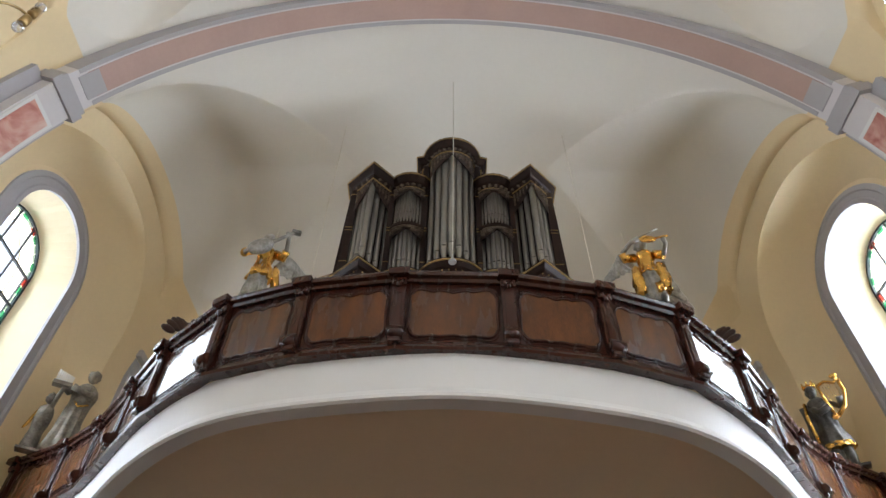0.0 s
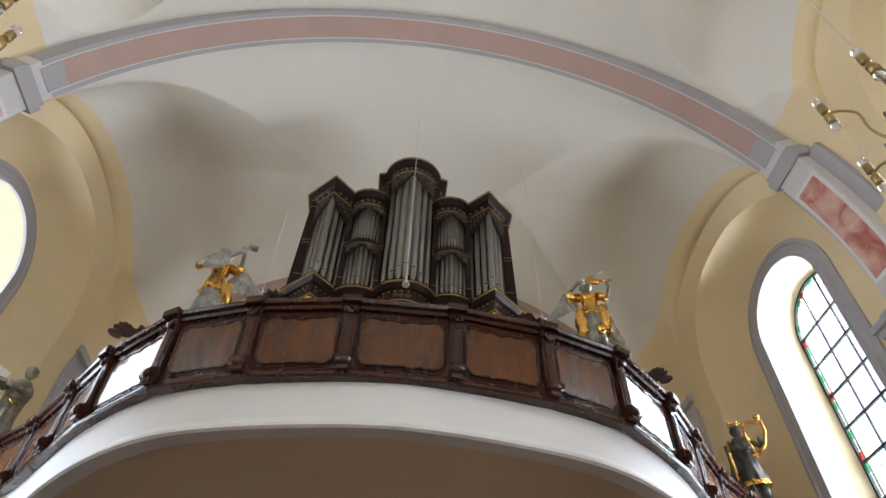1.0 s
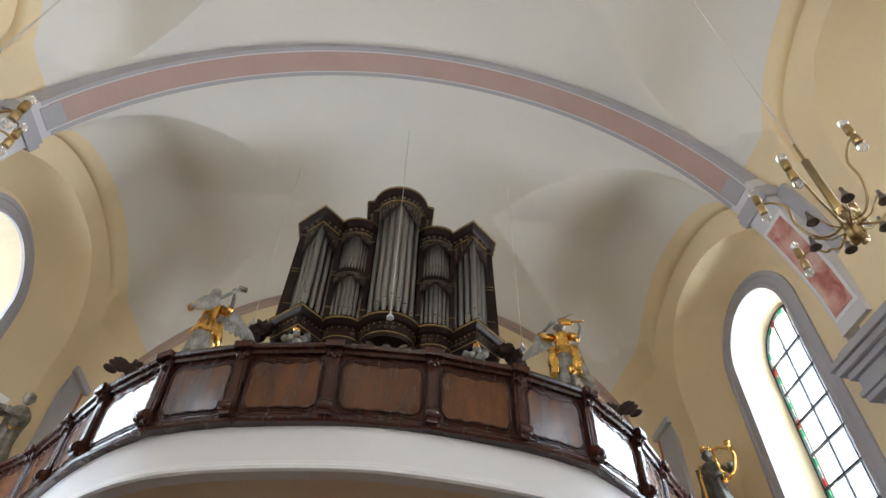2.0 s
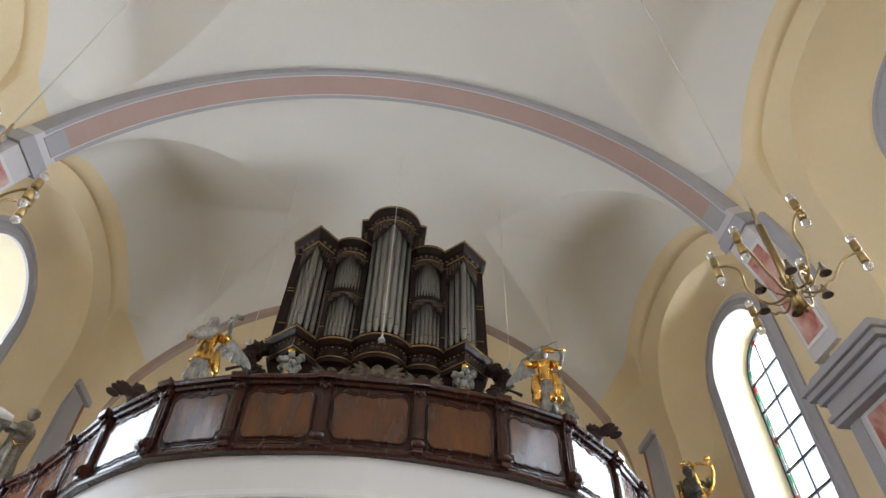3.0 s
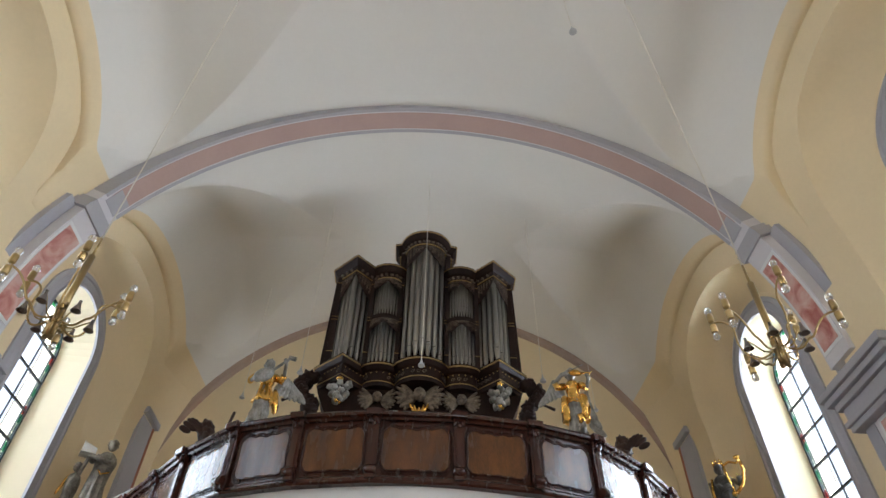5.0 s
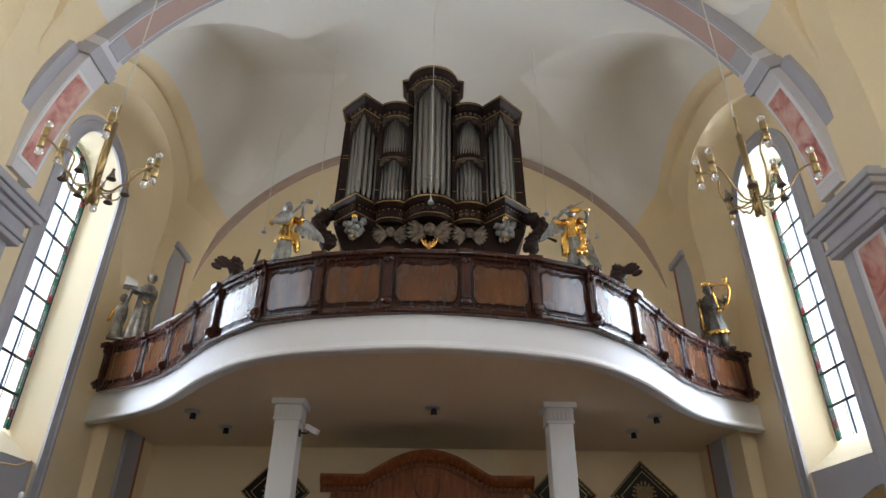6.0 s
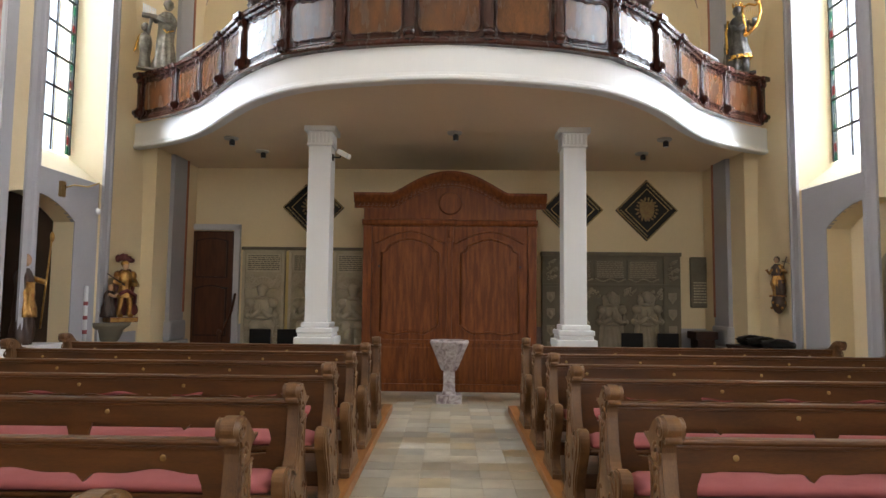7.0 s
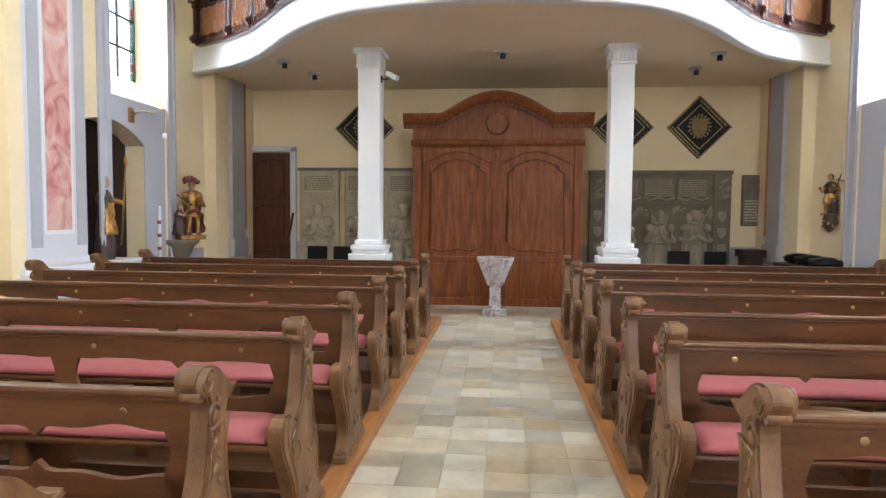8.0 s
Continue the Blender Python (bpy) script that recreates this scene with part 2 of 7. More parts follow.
def lunette(x, y):
    """Side vaults across the barrel, level from tip to wall, with a cove above the arched recesses."""
    best = 0.0
    for (yc, w, tip), (ya, half, spring, rise) in zip(BAYS, RECESS):
        u = abs(y - yc) / w
        if u < 1 and abs(x) > tip - 0.4:
            z = barrel(tip + (4.7 - tip) * 2 / math.pi * math.asin(u), yc) - 0.5 * max(0.0, tip - abs(x)) ** 2
            k = min(max((abs(x) - 3.6) / 1.08, 0.0), 1.0) ** 3.5
            v = min(abs(y - ya - 0.14) / (half + 0.20), 1.0)
            arc = spring + 0.30 + (rise + 0.20) * math.sqrt(1 - v * v)
            best = max(best, z * (1 - k) + min(z, arc) * k)
    return best


def vault_height(x, y):
    return max(barrel(x, y), lunette(x, y))


def vault():
    bm = bmesh.new()
    xs = [5.44 * math.sin(math.pi / 2 * i / 90) for i in range(-90, 91)]
    ny = 300
    ys = [FRONT_Y - 0.1 + (BACK_Y + 0.2 - FRONT_Y) * i / ny for i in range(ny + 1)]
    over = [[lunette(x, y) - barrel(x, y) for x in xs] for y in ys]
    grid = [[bm.verts.new((XC + x, y, vault_height(x, y))) for x in xs] for y in ys]
    groin = {}

    def cut(p, q, side):
        """Vertex where a groin crosses a grid line; each side has its own, so that the edge stays crisp."""
        p, q = sorted((p, q))
        if (p, q, side) not in groin:
            fa, fb = max(over[p[0]][p[1]], -0.4), max(over[q[0]][q[1]], -0.4)
            groin[p, q, side] = bm.verts.new(grid[p[0]][p[1]].co.lerp(grid[q[0]][q[1]].co, fa / (fa - fb)))
        return groin[p, q, side]

    for j in range(ny):
        for i in range(len(xs) - 1):
            corners = [(j, i), (j + 1, i), (j + 1, i + 1), (j, i + 1)]
            for side in (True, False):
                loop = []
                for p, q in zip(corners, corners[1:] + corners[:1]):
                    inp, inq = (over[p[0]][p[1]] > 0) == side, (over[q[0]][q[1]] > 0) == side
                    if inp:
                        loop.append(grid[p[0]][p[1]])
                    if inp != inq:
                        loop.append(cut(p, q, side))
                if len(loop) > 2:
                    f = bm.faces.new(loop)
                    f.smooth = True
                    f.material_index = 1 if abs((xs[i] + xs[i + 1]) / 2) > 4.60 else 0
    # roof shell over it closes the space
    box(bm, -7.5, FRONT_Y - 1, 12.2, 7.5, BACK_Y + 1, 12.5)
    return bm


structure("ceiling", vault(), [VAULT, YELLOW], "off-white limewashed barrel vault with side lunettes", "vault", False)


# ---------- side walls with windows ----------
WIN_HALF, WIN_SPRING, SILL, RING = 0.77, 7.56, 3.28, 0.26
NICHE_HALF, NICHE_TOP = 0.92, 2.55


def niche_arch(dy):
    """Height of the flat segmental arch over the altar niche."""
    return 2.62 + 0.30 * (1 - (dy / NICHE_HALF) ** 2)


def arch_outline(yc, half, z0, spring, seg=20):
    pts = [(yc + half, z0)]
    pts += [(yc + half * math.cos(math.pi * i / seg), spring + half * math.sin(math.pi * i / seg)) for i in range(seg + 1)]
    pts.append((yc - half, z0))
    return pts


def side_wall(sign):
    """Wall of one side: a sheet with arched openings cut through, made from strips round each window."""
    bm = bmesh.new()
    x0 = XC + sign * WALL_X
    x1 = XC + sign * (WALL_X + 0.72)
    edges = [FRONT_Y - 0.4] + [-4.05, 0.95, 6.0] + [BACK_Y + 0.4]
    cols = sorted(WINDOWS)
    for k, yc in enumerate(cols):
        ya, yb = edges[k], edges[k + 1]
        inner = arch_outline(yc, WIN_HALF, SILL, WIN_SPRING)
        glass = arch_outline(yc, WIN_HALF - 0.13, SILL + 0.42, WIN_SPRING - 0.02)
        n = len(inner)
        # outer frame points matched to the arch, on the rectangle ya..yb, 0..11.6
        outer = [(yb, SILL)]
        for i in range(n - 2):
            t = i / (n - 3)
            if t < 0.25:
                outer.append((yb, WIN_SPRING + (11.6 - WIN_SPRING) * t / 0.25))
            elif t <= 0.75:
                outer.append((yb + (ya - yb) * (t - 0.25) / 0.5, 11.6))
            else:
                outer.append((ya, 11.6 + (WIN_SPRING - 11.6) * (t - 0.75) / 0.25))
        outer.append((ya, SILL))
        vi = [bm.verts.new((x0, y, z)) for y, z in inner]
        vo = [bm.verts.new((x0, y, z)) for y, z in outer]
        vg = [bm.verts.new((x1 - sign * 0.2, y, z)) for y, z in glass]
        ve = [bm.verts.new((x1, y, z)) for y, z in glass]
        for i in range(n - 1):
            bm.faces.new((vo[i], vo[i + 1], vi[i + 1], vi[i]))
            f = bm.faces.new((vi[i], vi[i + 1], vg[i + 1], vg[i]))
            f.material_index = 1
            f = bm.faces.new((vg[i], vg[i + 1], ve[i + 1], ve[i]))
            f.material_index = 1
        f = bm.faces.new((vi[-1], vi[0], vg[0], vg[-1]))
        f.material_index = 1
        f = bm.faces.new((vg[-1], vg[0], ve[0], ve[-1]))
        f.material_index = 1
        # below the sill: wall with a shallow arched altar niche in the first bay
        if abs(yc - WINDOWS[0]) < 0.1:
            nyc = 7.35
            low = arch_outline(nyc, NICHE_HALF, 0.0, NICHE_TOP)
            low = [(y, niche_arch(y - nyc) if z >= NICHE_TOP else z) for y, z in low]
            m = len(low)
            vl = [bm.verts.new((x0, y, z)) for y, z in low]
            vb = [bm.verts.new((x0 + sign * 0.34, y, z)) for y, z in low]
            top = [bm.verts.new((x0, yb + (ya - yb) * i / (m - 3), SILL)) for i in range(m - 2)]
            ra, rb = bm.verts.new((x0, yb, 0)), bm.verts.new((x0, ya, 0))
            for i in range(m - 3):
                bm.faces.new((top[i], top[i + 1], vl[i + 2], vl[i + 1]))
            bm.faces.new((ra, top[0], vl[1], vl[0]))
            bm.faces.new((top[-1], rb, vl[-1], vl[-2]))
            for i in range(m - 1):
                bm.faces.new((vl[i], vl[i + 1], vb[i + 1], vb[i]))
            bm.faces.new(vb)
        else:
            q = [bm.verts.new((x0, y, z)) for y, z in ((ya, 0), (yb, 0), (yb, SILL), (ya, SILL))]
            bm.faces.new(q)
        # outer skin
        for za, zb in ((-0.2, SILL), ):
            q = [bm.verts.new((x1 + sign * 0.02, y, z)) for y, z in ((ya, za), (yb, za), (yb, zb), (ya, zb))]
            bm.faces.new(q)
        oo = [bm.verts.new((x1 + sign * 0.02, y, z)) for y, z in outer]
        og = [bm.verts.new((x1 + sign * 0.02, y, z)) for y, z in glass]
        for i in range(n - 1):
            bm.faces.new((oo[i], oo[i + 1], og[i + 1], og[i]))
        bm.faces.new((oo[-1], oo[0], og[0], og[-1]))
    bmesh.ops.remove_doubles(bm, verts=bm.verts, dist=0.0005)
    return fix(bm)


REVEAL = mat("pale_yellow_reveal", (0.74, 0.64, 0.45), 0.9, vary=0.08, scale=1.2, bump=0.08, fine=16)
for nm, sg in (("wall_left", -1), ("wall_right", 1)):
    structure(nm, side_wall(sg), [YELLOW, REVEAL], "yellow limewashed side wall with deep arched window openings", "wall")


def recess_wall(sign):
    """Pier faces of one side, standing proud of the window wall, with an arched recess in each bay."""
    bm = bmesh.new()
    back = XC + sign * (WALL_X - 0.003)
    bounds = [BACK_Y + 0.1, 5.9, 0.95, -4.05, FRONT_Y - 0.2]
    top = 10.3

    def vert(y, z):
        return bm.verts.new((XC + sign * wall_face(z), y, z))

    for (yc, half, spring, rise), wy, yb, ya in zip(RECESS, WINDOWS, bounds, bounds[1:]):
        seg = 40
        inner = [(yc + half, spring * i / 16) for i in range(16)]
        inner += [(yc + half * math.cos(math.pi * i / seg), spring + rise * math.sin(math.pi * i / seg)) for i in range(seg + 1)]
        inner += [(yc - half, spring * (15 - i) / 16) for i in range(16)]
        outer = [(yb, z) for y, z in inner[:16]]
        for i in range(seg + 1):
            t = i / seg
            if t < 0.3:
                outer.append((yb, spring + (top - spring) * t / 0.3))
            elif t <= 0.7:
                outer.append((yb + (ya - yb) * (t - 0.3) / 0.4, top))
            else:
                outer.append((ya, top + (spring - top) * (t - 0.7) / 0.3))
        outer += [(ya, z) for y, z in inner[-16:]]
        cols = []
        for (iy, iz), (oy, oz) in zip(inner, outer):
            if iz >= spring:
                a = math.atan2((iz - spring) / rise, (iy - yc) / half)
                by, bz = wy + 1.10 * math.cos(a), WIN_SPRING + 1.10 * math.sin(a)
            else:
                t = max(0.0, iz / spring)
                by = iy + (wy + math.copysign(1.10, iy - yc) - iy) * t ** 4
                bz = iz + (WIN_SPRING - spring) * t
            fx = XC + sign * wall_face(iz)
            col = []
            for k in range(4):
                u = k / 4
                bend = 1 - (1 - u) ** 1.6
                col.append(bm.verts.new((back + (fx - back) * u ** 1.3, by + (iy - by) * bend, bz + (iz - bz) * bend)))
            col += [vert(iy + (oy - iy) * k / 8, iz + (oz - iz) * k / 8) for k in range(9)]
            cols.append(col)
        for a, b in zip(cols, cols[1:]):
            for k in range(12):
                f = bm.faces.new((a[k], b[k], b[k + 1], a[k + 1]))
                f.smooth = True
    bmesh.ops.remove_doubles(bm, verts=bm.verts, dist=0.0005)
    return fix(bm)


for nm, sg in (("wall_recess_left", -1), ("wall_recess_right", 1)):
    ob = structure(nm, recess_wall(sg), YELLOW, "yellow limewashed wall piers with tall arched window recesses", "wall")
    ob.data.set_sharp_from_angle(angle=radians(32))


def rear_wall(y0, y1):
    return boxmesh(-8, y0, -0.2, 8, y1, 12.4)


structure("wall_rear", rear_wall(BACK_Y, BACK_Y + 0.6), YELLOW, "yellow limewashed rear wall behind the gallery", "wall")
# unseen chancel wall closes the nave; its two tall window openings are added
bm = bmesh.new()
for a, b, z0, z1 in ((-8, -4.0, -0.2, 12.4), (-2.2, 2.2, -0.2, 12.4), (4.0, 8, -0.2, 12.4), (-4.0, -2.2, -0.2, 2.2), (2.2, 4.0, -0.2, 2.2), (-4.0, -2.2, 7.2, 12.4), (2.2, 4.0, 7.2, 12.4)):
    box(bm, a, FRONT_Y - 0.6, z0, b, FRONT_Y, z1)
structure("wall_front", bm, YELLOW, "unseen plain yellow wall with two added openings closing the nave", "wall")
# fill lamps added in these openings to brighten the wall under the gallery
for k, x in enumerate((-3.1, 3.1)):
    lamp = bpy.data.lights.new("daylight", "AREA")
    lamp.shape, lamp.size, lamp.size_y, lamp.energy, lamp.color = "RECTANGLE", 1.7, 4.8, (60.0, 300.0)[k], (0.95, 0.98, 1.0)
    lo = new("chancel_fill_%d" % (k + 1), lamp)
    lo.matrix_world = look((x, FRONT_Y - 0.3, 4.7), (x * 0.6, 4.0, 3.2))
for nm, sg in (("trim_niche_left", -1), ("trim_niche_right", 1)):
    bm = bmesh.new()
    x = XC + sg * WALL_X
    near = [7.18 + 1.09 * i / 16 for i in range(17)]
    outline = [(y, niche_arch(y - 7.35)) for y in near] + [(8.272, 0.0), (8.86, 0.0), (8.86, SILL - 0.002), (7.18, SILL - 0.002)]
    prism(bm, outline, Matrix(((0, 0, sg, x - sg * 0.014), (1, 0, 0, 0), (0, 1, 0, 0), (0, 0, 0, 1))), 0.06)
    fix(bm)
    structure(nm, bm, LILAC, "grey-lilac painted wall face round the niche", "wall paint")


# ---------- window glazing ----------
def pane_mat():
    m = bpy.data.materials.new("hazy_leaded_glass")
    m.use_nodes = True
    n, l = m.node_tree.nodes, m.node_tree.links
    out = n["Material Output"]
    n.remove(n["Principled BSDF"])
    tr = n.new("ShaderNodeBsdfTransparent")
    tr.inputs[0].default_value = (0.95, 0.97, 1.0, 1)
    gl = n.new("ShaderNodeBsdfGlossy")
    gl.inputs["Roughness"].default_value = 0.12
    mx = n.new("ShaderNodeMixShader")
    mx.inputs[0].default_value = 0.06
    l.new(tr.outputs[0], mx.inputs[1])
    l.new(gl.outputs[0], mx.inputs[2])
    l.new(mx.outputs[0], out.inputs[0])
    return m


def colour_glass(name, c):
    m = bpy.data.materials.new(name)
    m.use_nodes = True
    n, l = m.node_tree.nodes, m.node_tree.links
    n.remove(n["Principled BSDF"])
    tr = n.new("ShaderNodeBsdfTransparent")
    tr.inputs[0].default_value = (*c, 1)
    l.new(tr.outputs[0], n["Material Output"].inputs[0])
    return m


PANE = pane_mat()
GREEN_G, RED_G, PALE_G = colour_glass("green_glass", (0.22, 0.50, 0.37)), colour_glass("red_glass", (0.55, 0.20, 0.18)), colour_glass("pale_glass", (0.55, 0.62, 0.62))


def window(sign, yc, k):
    half, z0, spring = WIN_HALF - 0.14, SILL + 0.43, WIN_SPRING - 0.02
    gx = XC + sign * (WALL_X + 0.47)
    w = thing("window_%d" % k, pose(gx, yc, z0), "tall round-arched leaded window with a red and green border", "window", "nave windows", "structure")
    face = pose(0, 0, 0, 0, 0, -90 * sign) @ pose(0, 0, 0, 90, 0, 0)      # u along y, v up
    if sign > 0:
        face = pose(0, 0, 0, 0, 0, 90) @ pose(0, 0, 0, 90, 0, 0)
    h = spring - z0
    # glass, in rows of quarries
    rows = 8
    for i in range(rows):
        for j in range(3):
            za, zb = h * i / rows, h * (i + 1) / rows
            ua = -half + 0.09 + (2 * half - 0.18) * j / 3
            ub = ua + (2 * half - 0.18) / 3
            p = part("pane", prism(bmesh.new(), [(ua, za), (ub, za), (ub, zb), (ua, zb)], face, 0.006), PANE, w)
            p.visible_shadow = False
    pts = [(math.cos(math.pi * i / 16) * (half - 0.09), h + math.sin(math.pi * i / 16) * (half - 0.09)) for i in range(17)]
    p = part("pane", prism(bmesh.new(), pts, face, 0.006), PANE, w)
    p.visible_shadow = False
    # coloured border, lozenge by lozenge
    edge = [(half - 0.045, h * i / 26) for i in range(27)] + [((half - 0.045) * math.cos(math.pi * i / 14), h + (half - 0.045) * math.sin(math.pi * i / 14)) for i in range(1, 14)] + [(-half + 0.045, h * (26 - i) / 26) for i in range(27)]
    bm = bmesh.new()
    for i in range(len(edge) - 1):
        a, b = Vector(edge[i]), Vector(edge[i + 1])
        d = (b - a).normalized()
        o = Vector((d.y, -d.x)) * 0.04
        c = (a + b) / 2
        idx = 0 if i % 3 == 0 else (1 if i % 6 == 1 else 2)
        a2, b2 = a + d * 0.008, b - d * 0.008
        prism(bm, [tuple(a2 - o), tuple(b2 - o), tuple(b2 + o), tuple(a2 + o)], face, 0.008, idx)
    p = part("coloured_border", fix(bm), [GREEN_G, RED_G, PALE_G], w, "red and green glass border")
    p.visible_shadow = False
    # leads and saddle bars
    bm = bmesh.new()
    for i in range(1, rows + 1):
        z = h * i / rows
        prism(bm, [(-half, z - 0.016), (half, z - 0.016), (half, z + 0.016), (-half, z + 0.016)], face @ pose(0, 0, -0.012), 0.03)
    part("saddle_bars", fix(bm), IRON, w)
    bm = bmesh.new()
    for u in ((half - 0.09) / 3, -(half - 0.09) / 3):
        prism(bm, [(u - 0.012, 0), (u + 0.012, 0), (u + 0.012, h + half - 0.05), (u - 0.012, h + half - 0.05)], face @ pose(0, 0, -0.008), 0.022)
    for u in (-half + 0.09, half - 0.09):
        prism(bm, [(u - 0.008, 0), (u + 0.008, 0), (u + 0.008, h), (u - 0.008, h)], face @ pose(0, 0, -0.008), 0.022)
    part("upright_bars", fix(bm), IRON, w)
    bm = bmesh.new()
    rim = arch_outline(0, half + 0.01, 0, h)
    rim2 = arch_outline(0, half - 0.02, 0.02, h)
    for i in range(len(rim) - 1):
        prism(bm, [rim[i], rim[i + 1], rim2[i + 1], rim2[i]], face @ pose(0, 0, -0.015), 0.04)
    part("window_frame", fix(bm), IRON, w)


def window_ring(sign, yc):
    """Moulded lilac surround of a window, down to the floor on the pier side."""
    bm = bmesh.new()
    x = XC + sign * WALL_X
    o = arch_outline(yc, WIN_HALF + RING, 0.0, WIN_SPRING, 28)
    i0 = arch_outline(yc, WIN_HALF - 0.0, SILL, WIN_SPRING, 28)
    prev = None
    n = len(o)
    for k in range(n):
        oy, oz = o[k]
        iy, iz = i0[k]
        if k in (0, n - 1):
            iz = 0.0
        cols = [(oy, oz, 0.0), (oy, oz, 0.03), (oy + (iy - oy) * 0.28, oz + (iz - oz) * 0.28, 0.05), (oy + (iy - oy) * 0.36, oz + (iz - oz) * 0.36, 0.025), (oy + (iy - oy) * 0.7, oz + (iz - oz) * 0.7, 0.025), (oy + (iy - oy) * 0.78, oz + (iz - oz) * 0.78, 0.04), (iy, iz, 0.04), (iy, iz, 0.0)]
        ring = [bm.verts.new((x - sign * d, y, z)) for y, z, d in cols]
        if prev:
            for a in range(len(ring) - 1):
                bm.faces.new((prev[a], ring[a], ring[a + 1], prev[a + 1]))
        prev = ring
    return fix(bm)


k = 0
for sg in (-1, 1):
    for yc in WINDOWS:
        k += 1
        window(sg, yc, k)
        structure("trim_window_%d" % k, window_ring(sg, yc), LILAC, "grey-lilac moulded plaster window surround", "window trim")
        lamp = bpy.data.lights.new("daylight", "AREA")
        lamp.shape, lamp.size, lamp.size_y, lamp.energy, lamp.color = "RECTANGLE", 2.2, 6.4, WINDOW_POWER * (0.68 if sg < 0 else 1.25) * (1.45 if yc > 6 else 0.80 if yc > 0 else 1.0), (0.93, 0.97, 1.0)
        lo = new("daylight_%d" % k, lamp)
        lo.matrix_world = look((XC + sg * (WALL_X + 1.5), yc, 6.3), (XC, yc, 4.3))


GLOW = bpy.data.materials.new("overcast_sky_glow")
GLOW.use_nodes = True
gn = GLOW.node_tree.nodes
gn.remove(gn["Principled BSDF"])
ge = gn.new("ShaderNodeEmission")
ge.inputs[0].default_value, ge.inputs[1].default_value = (0.93, 0.97, 1.0, 1), 2.6
GLOW.node_tree.links.new(ge.outputs[0], gn["Material Output"].inputs[0])
for nm, sg in (("backdrop_left", -1), ("backdrop_right", 1)):
    x0, x1 = sorted((sg * 12.0, sg * 12.1))
    structure(nm, boxmesh(x0, -24, -1, x1, 28, 24), GLOW, "bright overcast sky seen through the windows", "sky")

# ---------- back wall arch ----------
def wall_arch():
    bm = bmesh.new()
    prev = None
    for i in range(-60, 61):
        t = radians(88 * i / 60)
        ring = []
        for o, y in ((0.05, BACK_Y), (0.05, BACK_Y - 0.12), (-0.10, BACK_Y - 0.10), (-0.14, BACK_Y - 0.02), (-0.14, BACK_Y)):
            ring.append(bm.verts.new((XC + (5.50 + o) * math.sin(t), y, 6.3 + (5.18 + o) * math.cos(t))))
        if prev:
            for j in range(4):
                bm.faces.new((prev[j], ring[j], ring[j + 1], prev[j + 1]))
        prev = ring
    return fix(bm)


structure("trim_wall_arch", wall_arch(), mat("weathered_wall_rib", (0.42, 0.34, 0.28), 0.9, vary=0.3, scale=2, tint=(0.36, 0.18, 0.12)), "weathered grey and red rib along the rear wall arch", "wall rib")

# ---------- piers, arches ----------
def pier(sign, yc, k):
    x = XC + sign * WALL_X
    g = thing("pier_%d" % k, pose(x, yc, 0), "grey-lilac wall pilaster with painted red marble panels", "pilaster", "nave pilasters", "structure")
    s = -sign                       # towards the nave
    def B(name, d0, d1, y0, y1, z0, z1, material, bevel=0.0):
        xa, xb = sorted((s * d0, s * d1))
        return part(name, boxmesh(xa, y0, z0, xb, y1, z1, bevel=bevel), material, g)
    B("shaft", -0.05, 0.22, -0.56, 0.50, 1.02, 5.62, LILAC_PALE, 0.01)
    B("plinth", -0.05, 0.32, -0.68, 0.62, 0.0, 0.78, LILAC_PALE, 0.02)
    bm = bmesh.new()
    for a, z0, z1 in ((0.72, 0.76, 0.86), (0.67, 0.86, 0.95), (0.61, 0.95, 1.04)):
        xa, xb = sorted((s * -0.05, s * (a - 0.38)))
        box(bm, xa, -a, z0, xb, a - 0.06, z1, 0.03)
    part("base_moulding", bm, LILAC_PALE, g)
    # red marble panels with white lines
    for z0, z1, y0, y1 in ((1.38, 5.40, -0.24, 0.19),):
        B("white_line", 0.20, 0.229, y0 - 0.05, y1 + 0.05, z0 - 0.05, z1 + 0.05, WHITE)
        B("marble_panel", 0.20, 0.234, y0, y1, z0, z1, MARBLE)
        for yy in (-0.40, 0.39):
            B("lilac_strip", 0.20, 0.232, yy - 0.09, yy + 0.09, z0 - 0.2, z1 + 0.12, LILAC)
    bm = bmesh.new()
    for a, z0, z1 in ((0.03, 5.45, 5.52), (0.06, 5.52, 5.58), (0.02, 5.58, 5.74), (0.07, 5.74, 5.82), (0.13, 5.82, 5.90), (0.17, 5.90, 5.98), (0.06, 5.98, 6.10)):
        xa, xb = sorted((s * -0.05, s * (0.32 + a)))
        box(bm, xa, -0.52 - a, z0, xb, 0.52 + a, z1, 0.012)
    part("capital", bm, LILAC, g)


